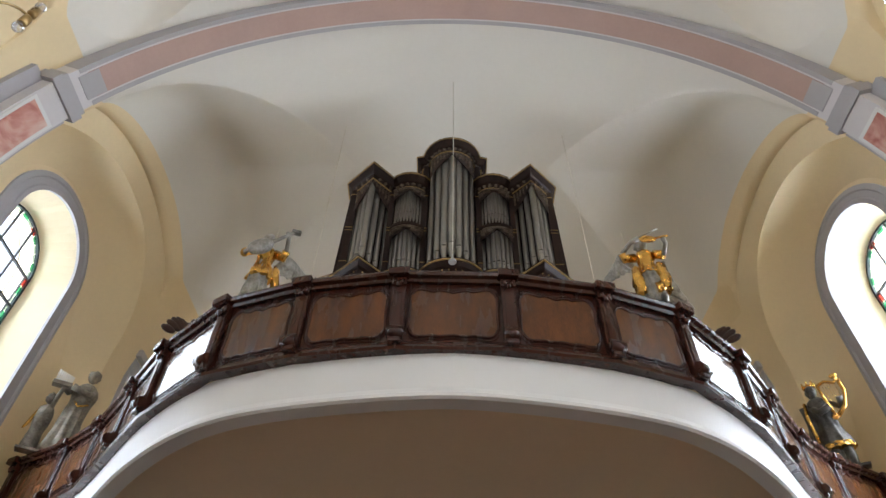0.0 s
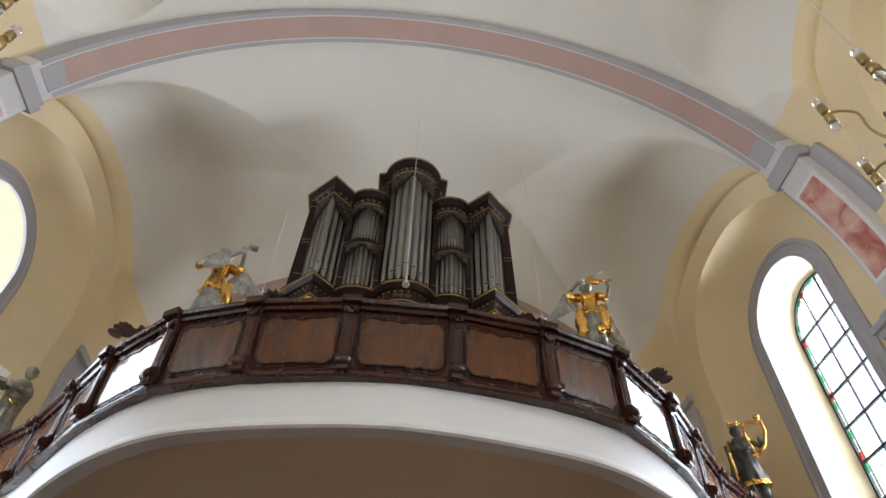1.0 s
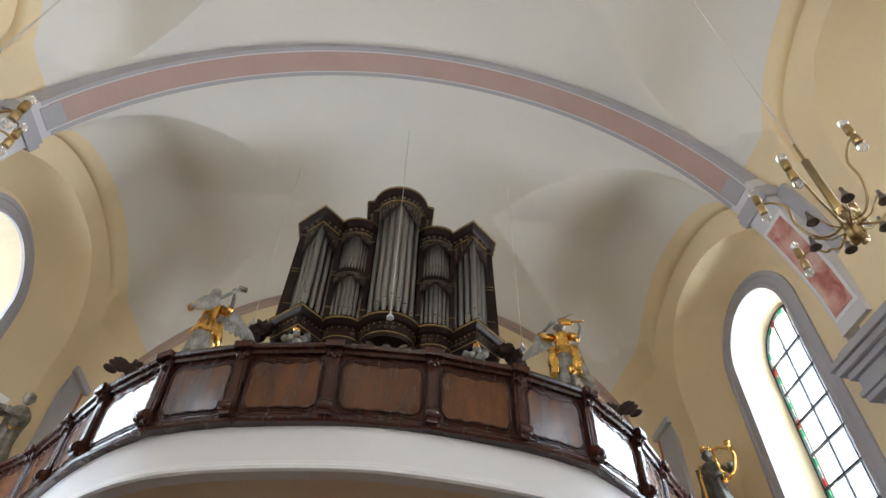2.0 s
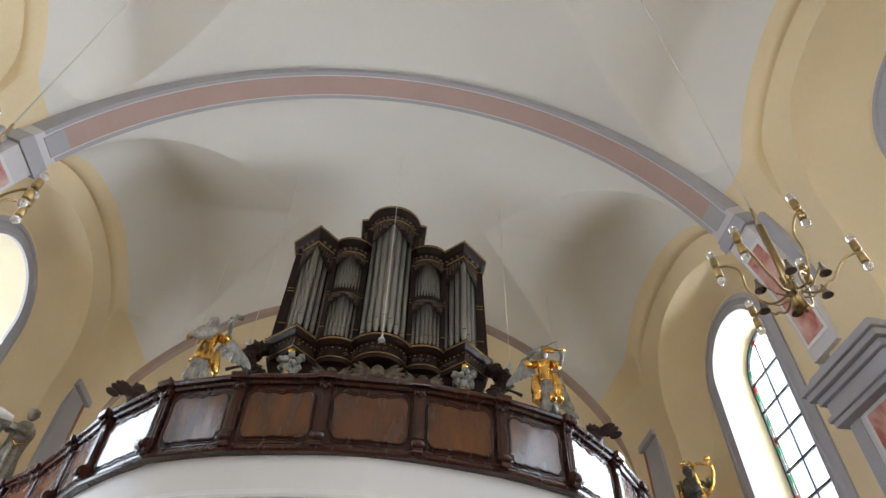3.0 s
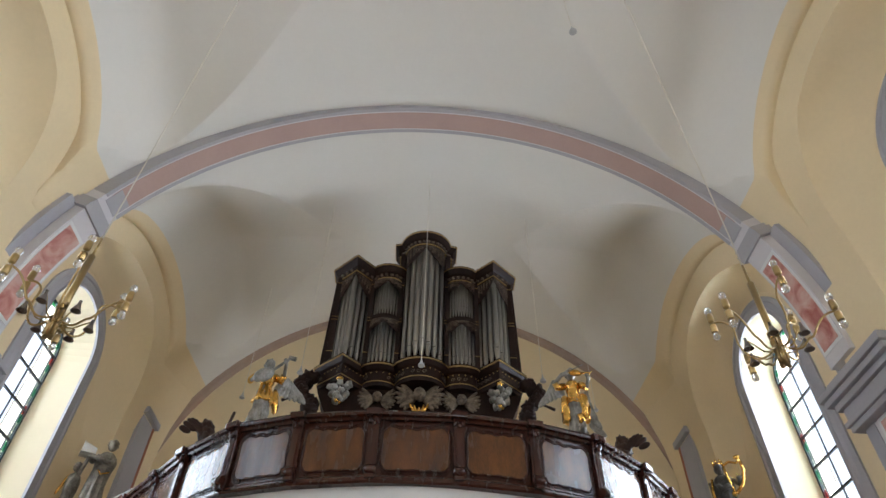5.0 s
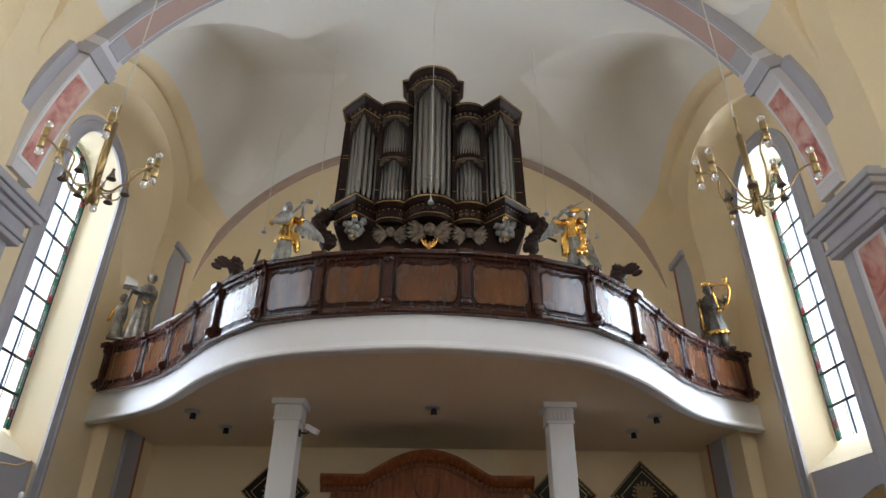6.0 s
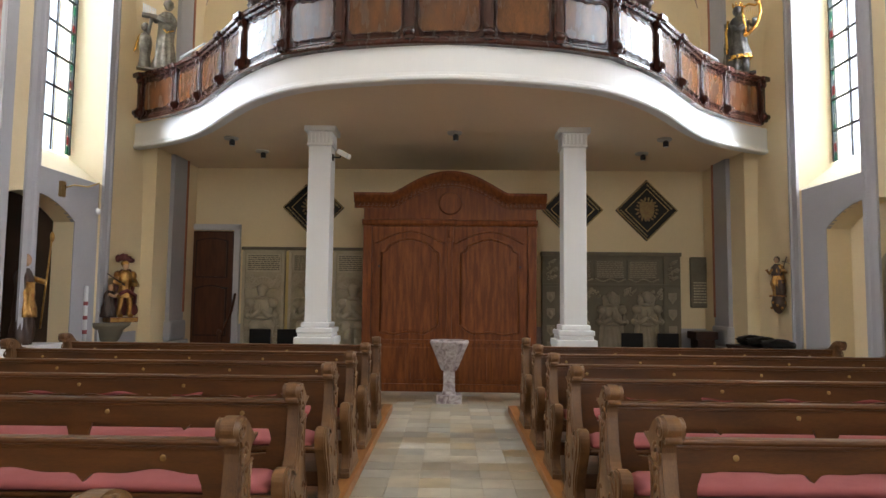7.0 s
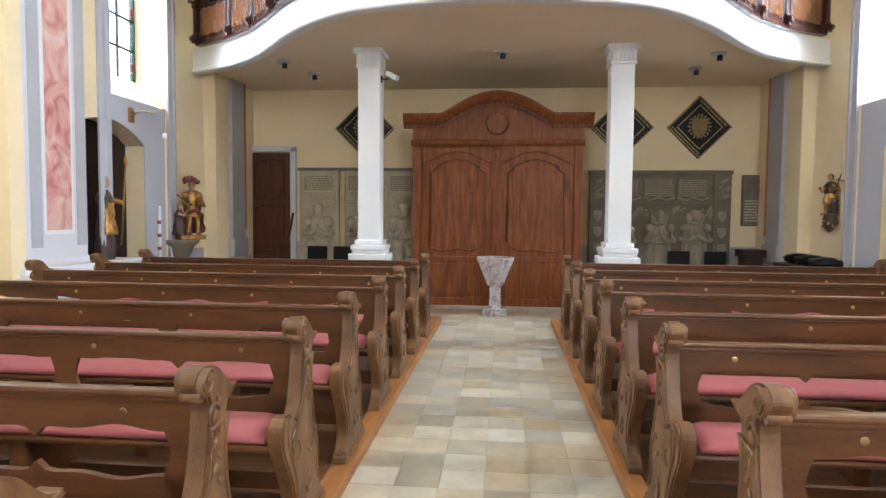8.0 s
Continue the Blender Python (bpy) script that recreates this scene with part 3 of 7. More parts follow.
def transverse_arch(yc, k):
    g = thing("trim_arch_%d" % k, pose(XC, yc, 0), "pink transverse vault rib edged with grey-lilac and white lines", "vault rib", "vault ribs", "structure")
    a, b, c = 5.14, 4.86, 6.2
    def band(name, y0, y1, drop, material, t0, t1, deep=0.5):
        """A curved strip of the rib between two angles from the crown, in degrees."""
        bm = bmesh.new()
        prev = None
        steps = max(4, int(abs(t1 - t0) / 1.4))
        for i in range(steps + 1):
            t = radians(t0 + (t1 - t0) * i / steps)
            p = Vector(((a - drop) * math.sin(t), 0, c + (b - drop) * math.cos(t)))
            q = Vector(((a + deep) * math.sin(t), 0, c + (b + 0.9 * deep) * math.cos(t)))
            ring = [bm.verts.new((p.x, y0, p.z)), bm.verts.new((p.x, y1, p.z)), bm.verts.new((q.x, y1, q.z)), bm.verts.new((q.x, y0, q.z))]
            if prev:
                for j in range(4):
                    bm.faces.new((prev[j], ring[j], ring[(j + 1) % 4], prev[(j + 1) % 4]))
            else:
                bm.faces.new(ring)
            prev = ring
        bm.faces.new(prev)
        return part(name, fix(bm), material, g)
    band("rib", -0.24, 0.24, 0.0, LILAC_PALE, -89, 89)
    band("lilac_edge", -0.243, -0.185, 0.006, LILAC, -62, 62)
    band("lilac_edge", 0.185, 0.243, 0.006, LILAC, -62, 62)
    band("pink_band", -0.16, 0.16, 0.008, PINK, -61, 61)
    for s in (-1, 1):
        band("marble_line", -0.215, 0.215, 0.008, WHITE, s * 69, s * 87)
        band("marble_panel", -0.175, 0.175, 0.012, MARBLE, s * 69.6, s * 86.4)
        band("impost", -0.30, 0.30, 0.04, LILAC, s * 64.6, s * 66.2, 0.6)
        band("impost_roll", -0.27, 0.27, 0.025, LILAC, s * 63.8, s * 64.6, 0.6)
        band("side_strip", -0.42, 0.36, -0.16, LILAC, s * 66, s * 89, 0.5)
        band("end_disc", -0.155, 0.155, 0.011, LILAC, s * 59.2, s * 62.5)


k = 0
for yc in PIERS:
    transverse_arch(yc + 0.24, PIERS.index(yc) + 1)
    for sg in (-1, 1):
        k += 1
        pier(sg, yc, k)


def corner_pilaster(sign, k):
    x = XC + sign * WALL_X
    g = thing("corner_pilaster_%d" % k, pose(x, 10.86, 0), "plain grey-lilac corner pilaster beside the rear wall", "pilaster", "corner pilasters", "structure")
    s = -sign
    def B(name, d0, d1, y0, y1, z0, z1, bevel=0.01):
        xa, xb = sorted((s * d0, s * d1))
        part(name, boxmesh(xa, y0, z0, xb, y1, z1, bevel=bevel), LILAC, g)
    B("shaft", -0.05, 0.29, 0.0, 0.62, 0.9, 7.8)
    B("plinth", -0.05, 0.38, -0.08, 0.70, 0, 0.72, 0.02)
    B("base_moulding", -0.05, 0.34, -0.05, 0.67, 0.72, 1.1, 0.06)
    B("capital", -0.05, 0.38, -0.05, 0.67, 7.8, 7.93, 0.02)
    return g


for k, sg in enumerate((-1, 1)):
    corner_pilaster(sg, k + 1)
    xs = sorted((XC + sg * (WALL_X - 0.28), XC + sg * (WALL_X - 0.305)))
    structure("trim_red_edge_%d" % (k + 1), boxmesh(xs[0], 11.42, 1.25, xs[1], 11.49, 7.8, bevel=0.004), REDSTONE, "flaking red painted edge strip beside the pilaster", "painted strip")
    xs = sorted((XC + sg * (WALL_X - 0.03), XC + sg * (WALL_X + 0.1)))
    structure("baseboard_%d" % (k + 1), boxmesh(xs[0], 8.95, 0, xs[1], 10.17, 0.95), LILAC, "grey-lilac painted dado along the wall foot", "dado")
structure("baseboard_3", boxmesh(-5.4, BACK_Y - 0.03, 0, 5.3, BACK_Y + 0.1, 1.0), LILAC, "grey-lilac painted dado along the rear wall", "dado")


# ---------- gallery ----------
HALF_RAIL = [(0.0, 6.27), (0.45, 6.29), (1.27, 6.42), (2.0, 6.68), (2.72, 7.32), (3.22, 7.94), (3.83, 8.68), (4.42, 9.18), (5.2, 9.62)]


def spline(pts, steps):
    """A smooth line through a few plan points."""
    out = []
    n = len(pts)
    for i in range(n - 1):
        p0, p1, p2, p3 = (Vector(pts[max(i - 1, 0)]), Vector(pts[i]), Vector(pts[i + 1]), Vector(pts[min(i + 2, n - 1)]))
        for s in range(steps):
            t = s / steps
            out.append(0.5 * ((2 * p1) + (p2 - p0) * t + (2 * p0 - 5 * p1 + 4 * p2 - p3) * t * t + (3 * p1 - p0 - 3 * p2 + p3) * t ** 3))
    out.append(Vector(pts[-1]))
    return [tuple(v) for v in out]


FULL = [(XC - x, y) for x, y in reversed(HALF_RAIL[1:])] + [(XC, HALF_RAIL[0][1])] + [(XC + x, y) for x, y in HALF_RAIL[1:]]
LINE = spline(FULL, 10)
def eased(line, reach):
    """The same line with its corners rounded off."""
    n, out = len(line), []
    for i in range(n):
        r = min(reach, i, n - 1 - i)
        near = line[i - r:i + r + 1]
        out.append((sum(p[0] for p in near) / len(near), sum(p[1] for p in near) / len(near)))
    return out


EDGE = [(XC - 5.42, 9.72)] + eased(eased(LINE[2:-2], 5), 3) + [(XC + 5.42, 9.72)]


def gallery_slab():
    bm = bmesh.new()
    line = [(x, y + 0.12 + 0.18 * min(1, abs(x - XC) / 5)) for x, y in EDGE]
    z0, z1 = 4.2, 4.5
    for z, flip in ((z0, True), (z1, False)):
        f = [bm.verts.new((x, y, z)) for x, y in line]
        b = [bm.verts.new((x, BACK_Y + 0.02, z)) for x, y in line]
        for i in range(len(line) - 1):
            q = bm.faces.new((f[i], f[i + 1], b[i + 1], b[i]))
    return fix(bm)


slab = structure("gallery_floor", gallery_slab(), SOFFIT, "curved organ gallery floor with plain buff underside", "gallery")
fline = [(x, y + 0.10 + 0.14 * min(1, abs(x - XC) / 5)) for x, y in EDGE]
bm = sweep(bmesh.new(), fline, [(-0.06, 4.08), (0.075, 4.08), (0.10, 4.095), (0.10, 4.125), (0.08, 4.145), (0.07, 4.18), (0.07, 4.51), (-0.06, 4.51)])
structure("trim_gallery_fascia", fix(bm), WHITE, "white plastered fascia with moulded lower edge", "fascia")

COLS = [(-2.045, 8.98), (1.875, 8.98)]
for x, y in COLS:
    g = thing("column", pose(x, y, 0), "white square column with fluted capital under the gallery", "column", "gallery columns", "structure")
    part("shaft", boxmesh(-0.175, -0.175, 1.1, 0.175, 0.175, 4.0, bevel=0.012), WHITE, g)
    part("plinth", boxmesh(-0.29, -0.29, 0, 0.29, 0.29, 0.86, bevel=0.012), WHITE, g)
    bm = bmesh.new()
    for a, z0, z1 in ((0.305, 0.86, 0.97), (0.26, 0.97, 1.03), (0.275, 1.03, 1.11), (0.22, 1.11, 1.19)):
        box(bm, -a, -a, z0, a, a, z1, 0.02)
    part("base_moulding", bm, WHITE, g)
    bm = bmesh.new()
    box(bm, -0.20, -0.20, 3.9, 0.20, 0.20, 3.94, 0.01)
    box(bm, -0.185, -0.185, 3.94, 0.185, 0.185, 4.12, 0.005)
    for i in range(6):
        for s in (-1, 1):
            u = -0.15 + 0.06 * i
            box(bm, u - 0.02, s * 0.185 - 0.012, 3.95, u + 0.02, s * 0.185 + 0.012, 4.11, 0.008)
            box(bm, s * 0.185 - 0.012, u - 0.02, 3.95, s * 0.185 + 0.012, u + 0.02, 4.11, 0.008)
    part("capital", bm, WHITE, g)
    part("abacus", boxmesh(-0.24, -0.24, 4.12, 0.24, 0.24, 4.215, bevel=0.012), WHITE, g)

# ---------- gallery parapet ----------
POSTS = [p for p in FULL if abs(p[0] - XC) > 0.1]
ZB, ZT = 4.50, 5.27


def wavy_frame(w, h, n=10):
    """Outline of a panel with scooped corners and a gently cusped head and foot."""
    hw, hh = w / 2, h / 2
    c = min(0.09, w * 0.16)
    pts = []
    def run(x0, x1, y, s):
        for i in range(n + 1):
            t = i / n
            pts.append((x0 + (x1 - x0) * t, y + s * (0.018 * math.cos(2 * math.pi * 3 * t) * (1 if 0.1 < t < 0.9 else 0.3) - 0.03 * math.sin(math.pi * t))))
    run(-hw + c, hw - c, -hh, -0.35)
    pts.append((hw - c * 0.55, -hh + c * 0.12)); pts.append((hw - c * 0.25, -hh + c * 0.55)); pts.append((hw - 0.005, -hh + c))
    pts.append((hw - 0.012, 0)); pts.append((hw - 0.005, hh - c * 1.1))
    pts.append((hw - c * 0.25, hh - c * 0.5)); pts.append((hw - c * 0.6, hh - c * 0.1))
    run(hw - c, -hw + c, hh, 0.7)
    pts.append((-hw + c * 0.6, hh - c * 0.1)); pts.append((-hw + c * 0.25, hh - c * 0.5)); pts.append((-hw + 0.005, hh - c * 1.1))
    pts.append((-hw + 0.012, 0)); pts.append((-hw + 0.005, -hh + c))
    pts.append((-hw + c * 0.25, -hh + c * 0.55)); pts.append((-hw + c * 0.55, -hh + c * 0.12))
    return pts


def parapet():
    g = thing("gallery_parapet", pose(XC, 6.3, ZB), "polished dark walnut gallery parapet with framed burl panels", "parapet")
    inv = g.matrix_world.inverted()
    def P(name, bm, material, parent=g, label="", smooth=False):
        if parent is g:
            bm.transform(inv)
        return part(name, fix(bm), material, parent, label, smooth)
    for i in range(len(POSTS) - 1):
        a, b = Vector((*POSTS[i], 0)), Vector((*POSTS[i + 1], 0))
        mid, w = (a + b) / 2, (b - a).length
        turn = math.degrees(math.atan2(b.y - a.y, b.x - a.x))
        fr = upright(mid.x, mid.y, (ZB + ZT) / 2, turn)
        bm = prism(bmesh.new(), [(-w / 2, -0.36), (w / 2, -0.36), (w / 2, 0.36), (-w / 2, 0.36)], fr @ pose(0, 0, -0.05), 0.05)
        board = P("panel_frame", bm, WALNUT)
        pw, ph = w - 0.17, 0.50
        out = wavy_frame(pw, ph)
        bm = prism(bmesh.new(), out, fr @ pose(0, 0.0, 0.001), 0.006)
        P("panel", bm, BURL)
        bm = bmesh.new()
        tube(bm, [fr @ Vector((u, v, 0.008)) for u, v in out + out[:1]], 0.013, 6)
        tube(bm, [fr @ Vector((u * (1 + 0.035 / pw), v * (1 + 0.06 / ph), 0.004)) for u, v in out + out[:1]], 0.008, 5)
        P("moulding", bm, WALNUT)
    bm = sweep(bmesh.new(), POSTS, [(-0.07, 5.20), (0.035, 5.20), (0.05, 5.225), (0.085, 5.235), (0.095, 5.262), (0.085, 5.285), (-0.07, 5.285)])
    P("handrail", bm, WALNUT)
    bm = sweep(bmesh.new(), POSTS, [(-0.06, 4.49), (0.035, 4.49), (0.048, 4.51), (0.042, 4.53), (0.028, 4.535), (0.026, 4.56), (0.015, 4.58), (-0.06, 4.58)])
    P("bottom_rail", bm, WALNUT)
    n = len(POSTS)
    for i, (x, y) in enumerate(POSTS):
        a, b = POSTS[max(i - 1, 0)], POSTS[min(i + 1, n - 1)]
        turn = math.degrees(math.atan2(b[1] - a[1], b[0] - a[0]))
        m = pose(x, y, ZB, 0, 0, turn)
        bm = box(bmesh.new(), -0.058, -0.045, 0.05, 0.058, 0.02, 0.74, 0.008)
        box(bm, -0.035, -0.056, 0.2, 0.035, -0.03, 0.56, 0.006)
        bm.transform(m)
        post = P("post", bm, WALNUT)
        # scrolled bracket at the foot and small carved cap
        bm = bmesh.new()
        tube(bm, [(-0.062, -0.075, 0.115), (0.062, -0.075, 0.115)], 0.05, 14)
        tube(bm, [(-0.07, -0.078, 0.115), (0.07, -0.078, 0.115)], 0.022, 10)
        box(bm, -0.05, -0.09, 0.03, 0.05, -0.03, 0.075, 0.01)
        box(bm, -0.052, -0.072, 0.14, 0.052, -0.03, 0.20, 0.014)
        bm.transform(inv @ m)
        part("foot_scroll", fix(bm), WALNUT, post)
        bm = bmesh.new()
        box(bm, -0.066, -0.066, 0.64, 0.066, -0.02, 0.73, 0.012)
        for u in (-0.03, 0.03):
            ball(bm, (u, -0.07, 0.67), (0.022, 0.018, 0.03), seg=8, ring=6)
        ball(bm, (0, -0.074, 0.635), (0.026, 0.018, 0.03), seg=8, ring=6)
        box(bm, -0.088, -0.125, 0.715, 0.088, 0.0, 0.79, 0.012)
        bm.transform(inv @ m)
        part("post_cap", fix(bm), WALNUT, post)
    return g


parapet()


# ---------- organ ----------
def organ():
    O = pose(XC, 8.0, 4.5)
    g = thing("pipe_organ", O, "baroque pipe organ with dark case, gilt lines and grey tin pipes", "pipe organ")
    inv = O.inverted()
    def P(name, bm, material, parent=g, label="", smooth=False):
        bm.transform(inv)
        return part(name, fix(bm), material, parent, label, smooth)
    X = XC
    def arc(cx, y, r, squash=1.0, n=10):
        return [(cx + r * math.cos(t), y - squash * r * math.sin(t)) for t in (math.pi - math.pi * i / n for i in range(n + 1))]
    F = 8.42       # face of the case
    def plan(o):
        """Front line of a main cornice: pointed outer towers, bowed ones between, round middle."""
        half = [(-1.50 - o, F + 0.25), (-1.50 - o, F - 0.02 - o), (-1.17, F - 0.34 - 1.2 * o), (-0.86, F - 0.03 - o)]
        half += arc(-0.62, F - 0.03 - o, 0.23 + 0.3 * o, 0.7, 8)[1:-1]
        half += [(-0.385, F - 0.03 - o)]
        mid = arc(0, F - 0.03 - o, 0.36 + 0.3 * o, 0.95, 14)
        return [(X + a, b) for a, b in half + mid + [(-p, q) for p, q in reversed(half)]]
    # lower console
    bm = box(bmesh.new(), X - 1.28, 8.38, 4.5, X + 1.28, 9.5, 6.45, 0.01)
    P("lower_case", bm, CASE)
    bm = bmesh.new()
    for s in (-1, 1):
        prism(bm, [(0, 0), (0.05, 0.02), (0.30, 0.62), (0.30, 0.70), (0, 0.70)] if s > 0 else [(0, 0), (0, 0.70), (-0.30, 0.70), (-0.30, 0.62), (-0.05, 0.02)], upright(X + s * 1.22, 9.3, 6.2), 0.95)
    box(bm, X - 1.25, 8.33, 6.4, X + 1.25, 9.4, 6.92)
    P("flared_console", bm, CASE)
    for u in (-0.98, -0.33, 0.33, 0.98):
        P("console_stile", box(bmesh.new(), X + u - 0.03, 8.345, 5.2, X + u + 0.03, 8.40, 6.5, 0.006), CASE)
    P("lower_cornice", sweep(bmesh.new(), plan(0.03), [(-0.2, 6.88), (0.0, 6.88), (0.02, 6.93), (0.015, 6.95), (0.015, 7.12), (0.05, 7.14), (0.09, 7.19), (0.10, 7.24), (0.06, 7.27), (-0.2, 7.27)]), CASE)
    P("gilt_line", sweep(bmesh.new(), plan(0.03), [(0.09, 7.196), (0.106, 7.200), (0.106, 7.215), (0.09, 7.215)]), OLDGOLD)
    P("gilt_line", sweep(bmesh.new(), plan(0.03), [(0.01, 6.935), (0.026, 6.935), (0.026, 6.947), (0.01, 6.947)]), OLDGOLD)
    # row of gilt studs and scrolls on the frieze
    line = plan(0.03)
    bm, bs = bmesh.new(), bmesh.new()
    for (ax, ay), (bx, by) in zip(line, line[1:]):
        d = Vector((bx - ax, by - ay))
        L = d.length
        d.normalize()
        nrm = Vector((d.y, -d.x))
        s = 0.055
        while s < L:
            p = Vector((ax, ay)) + d * s + nrm * 0.022
            ball(bm, (p.x, p.y, 7.095), (0.011, 0.011, 0.011), seg=6, ring=4)
            if int((s + ax) * 50) % 2 == 0:
                c = Vector((p.x, p.y, 7.02))
                tube(bs, [c + Vector((d.x * 0.035 * math.cos(t) * (1 - t / 12), d.y * 0.035 * math.cos(t) * (1 - t / 12), 0.03 * math.sin(t) * (1 - t / 12))) for t in [k * 0.7 for k in range(11)]], 0.006, 5)
            s += 0.075
    P("gilt_studs", bm, OLDGOLD)
    P("frieze_scrolls", bs, CARVED)
    # case body behind the pipes
    P("case_back", box(bmesh.new(), X - 1.42, F + 0.02, 7.25, X + 1.42, 9.5, 9.15), CASE)
    P("case_back", box(bmesh.new(), X - 0.44, F + 0.01, 9.1, X + 0.44, 9.4, 9.85), CASE)
    for u, w, z1 in ((-1.45, 0.05, 9.1), (-0.885, 0.04, 9.1), (-0.40, 0.045, 9.75), (0.40, 0.045, 9.75), (0.885, 0.04, 9.1), (1.45, 0.05, 9.1)):
        st = P("case_stile", box(bmesh.new(), X + u - w, F - 0.10, 7.25, X + u + w, F + 0.05, z1, 0.008), CASE)
        bm = bmesh.new()
        for z in (7.55, 8.18, 8.24, 8.98):
            box(bm, X + u - w - 0.003, F - 0.104, z, X + u + w + 0.003, F - 0.09, z + 0.007)
        bm.transform(inv)
        part("gilt_bands", bm, OLDGOLD, st)
    for s in (-1, 1):
        P("side_panel", prism(bmesh.new(), [(0, 0), (0.10, 0.0), (0.05, 1.85), (0, 1.85)] if s > 0 else [(0, 0), (0, 1.85), (-0.05, 1.85), (-0.10, 0)], upright(X + s * 1.49, 9.3, 7.27), 0.85), CASE)
    # main cornices, side parts and middle tower
    def cornice(line, z):
        P("cornice", sweep(bmesh.new(), line, [(-0.25, z), (-0.02, z), (0.0, z + 0.05), (0.01, z + 0.16), (0.04, z + 0.18), (0.09, z + 0.25), (0.10, z + 0.30), (0.06, z + 0.33), (-0.25, z + 0.33)]), CASE)
        P("gilt_line", sweep(bmesh.new(), line, [(0.095, z + 0.262), (0.108, z + 0.262), (0.108, z + 0.278), (0.095, z + 0.278)]), OLDGOLD)
        P("gilt_line", sweep(bmesh.new(), line, [(-0.02, z + 0.045), (0.012, z + 0.045), (0.012, z + 0.06), (-0.02, z + 0.06)]), OLDGOLD)
        bm = bmesh.new()
        for (ax, ay), (bx, by) in zip(line, line[1:]):
            d = Vector((bx - ax, by - ay))
            nrm = Vector((d.y, -d.x)).normalized()
            for t in (0.25, 0.5, 0.75) if d.length > 0.2 else (0.5,):
                p = Vector((ax, ay)) + d * t + nrm * 0.015
                ball(bm, (p.x, p.y, z + 0.11), (0.03, 0.012, 0.035), seg=8, ring=5, rough=0.5)
        P("frieze_carving", bm, CARVED)
    full = plan(0.0)
    nL = 4 + 7 + 1
    left = full[:nL]
    right = full[-nL:]
    cornice(left, 9.02)
    cornice(right, 9.02)
    mid = [(X - 0.46, F + 0.3), (X - 0.46, F - 0.03), (X - 0.36, F - 0.05)] + [(X + a, b) for a, b in arc(0, F - 0.05, 0.36, 0.95, 14)[1:-1]] + [(X + 0.36, F - 0.05), (X + 0.46, F - 0.03), (X + 0.46, F + 0.3)]
    cornice(mid, 9.68)
    # lids that close the cornices from above
    bm = bmesh.new()
    for line, z in ((left, 9.33), (right, 9.33), (mid, 9.99)):
        vs = [bm.verts.new((a, b, z)) for a, b in line] + [bm.verts.new((line[-1][0], 9.2, z)), bm.verts.new((line[0][0], 9.2, z))]
        bm.faces.new(vs)
    P("case_lid", bm, CASE)
    # pipes
    def pipe(x, y, z, h, r, foot):
        bm = bmesh.new()
        lathe(bm, [(r * 0.25, 0), (r * 0.3, 0.01), (r, foot), (r, foot + 0.02), (r, h), (r * 0.9, h)], (x, y, z), 12)
        # lip over the mouth
        box(bm, x - r * 0.55, y - r * 1.03, z + foot + 0.0, x + r * 0.55, y - r * 0.8, z + foot + 0.03)
        prism(bm, [(-r * 0.55, 0), (r * 0.55, 0), (0, r * 2.2)], upright(x, y - r * 0.9, z + foot + 0.05), 0.012 + r * 0.1)
        P("pipe", bm, TIN)
    def field(cx, n, half, zb, ztop, shape, tall, r):
        for i in range(n):
            u = -1 + 2 * i / (n - 1)
            if shape == "point":
                y = F - 0.30 + 0.27 * abs(u)
            else:
                y = F - 0.02 - shape * math.sqrt(max(0, 1 - (u * 0.92) ** 2))
            k = abs(u)
            h = ztop - zb - 0.03
            foot = (0.14 + 0.16 * tall * (1 - k)) if tall > 0 else 0.16 + 0.1 * (k if tall < 0 else 0)
            pipe(X + cx + u * half, y, zb, h, r * (1.15 - 0.35 * k), foot)
    for s in (-1, 1):
        field(s * 1.17, 7, 0.235, 7.28, 9.0, "point", 0.6, 0.040)
        field(s * 0.63, 9, 0.18, 8.26, 9.0, 0.16, 0.2, 0.022)
        field(s * 0.63, 7, 0.185, 7.28, 8.12, 0.16, 0.1, 0.030)
        # middle shelf between the two storeys
        sh = [(X + a, b) for a, b in arc(s * 0.63, F - 0.03, 0.235, 0.7, 10)]
        P("shelf", sweep(bmesh.new(), sh, [(-0.15, 8.16), (0.01, 8.16), (0.03, 8.2), (0.03, 8.25), (-0.15, 8.25)]), CASE)
    field(0, 7, 0.285, 7.30, 9.66, 0.33, 0.9, 0.052)
    # carved veils at the heads of the pipe fields
    def veil(cx, half, z, drop, shape, dy):
        bm = bmesh.new()
        n = 14
        for i in range(n):
            u0, u1 = -1 + 2 * i / n, -1 + 2 * (i + 1) / n
            q = []
            for u in (u0, u1):
                if shape == "point":
                    y = F - 0.36 + 0.31 * abs(u)
                else:
                    y = F - 0.06 - shape * math.sqrt(max(0, 1 - (u * 0.9) ** 2))
                low = z - drop * abs(u) ** 0.8 - 0.035
                q.append((u, y, low))
            vs = [bm.verts.new((X + cx + half * q[0][0], q[0][1], q[0][2])), bm.verts.new((X + cx + half * q[1][0], q[1][1], q[1][2])), bm.verts.new((X + cx + half * q[1][0], q[1][1], z + 0.01)), bm.verts.new((X + cx + half * q[0][0], q[0][1], z + 0.01))]
            um = (u0 + u1) / 2
            f = bm.faces.new(vs)
            r = bmesh.ops.extrude_face_region(bm, geom=[f])
            for v in r["geom"]:
                if isinstance(v, bmesh.types.BMVert):
                    v.co.y -= 0.012
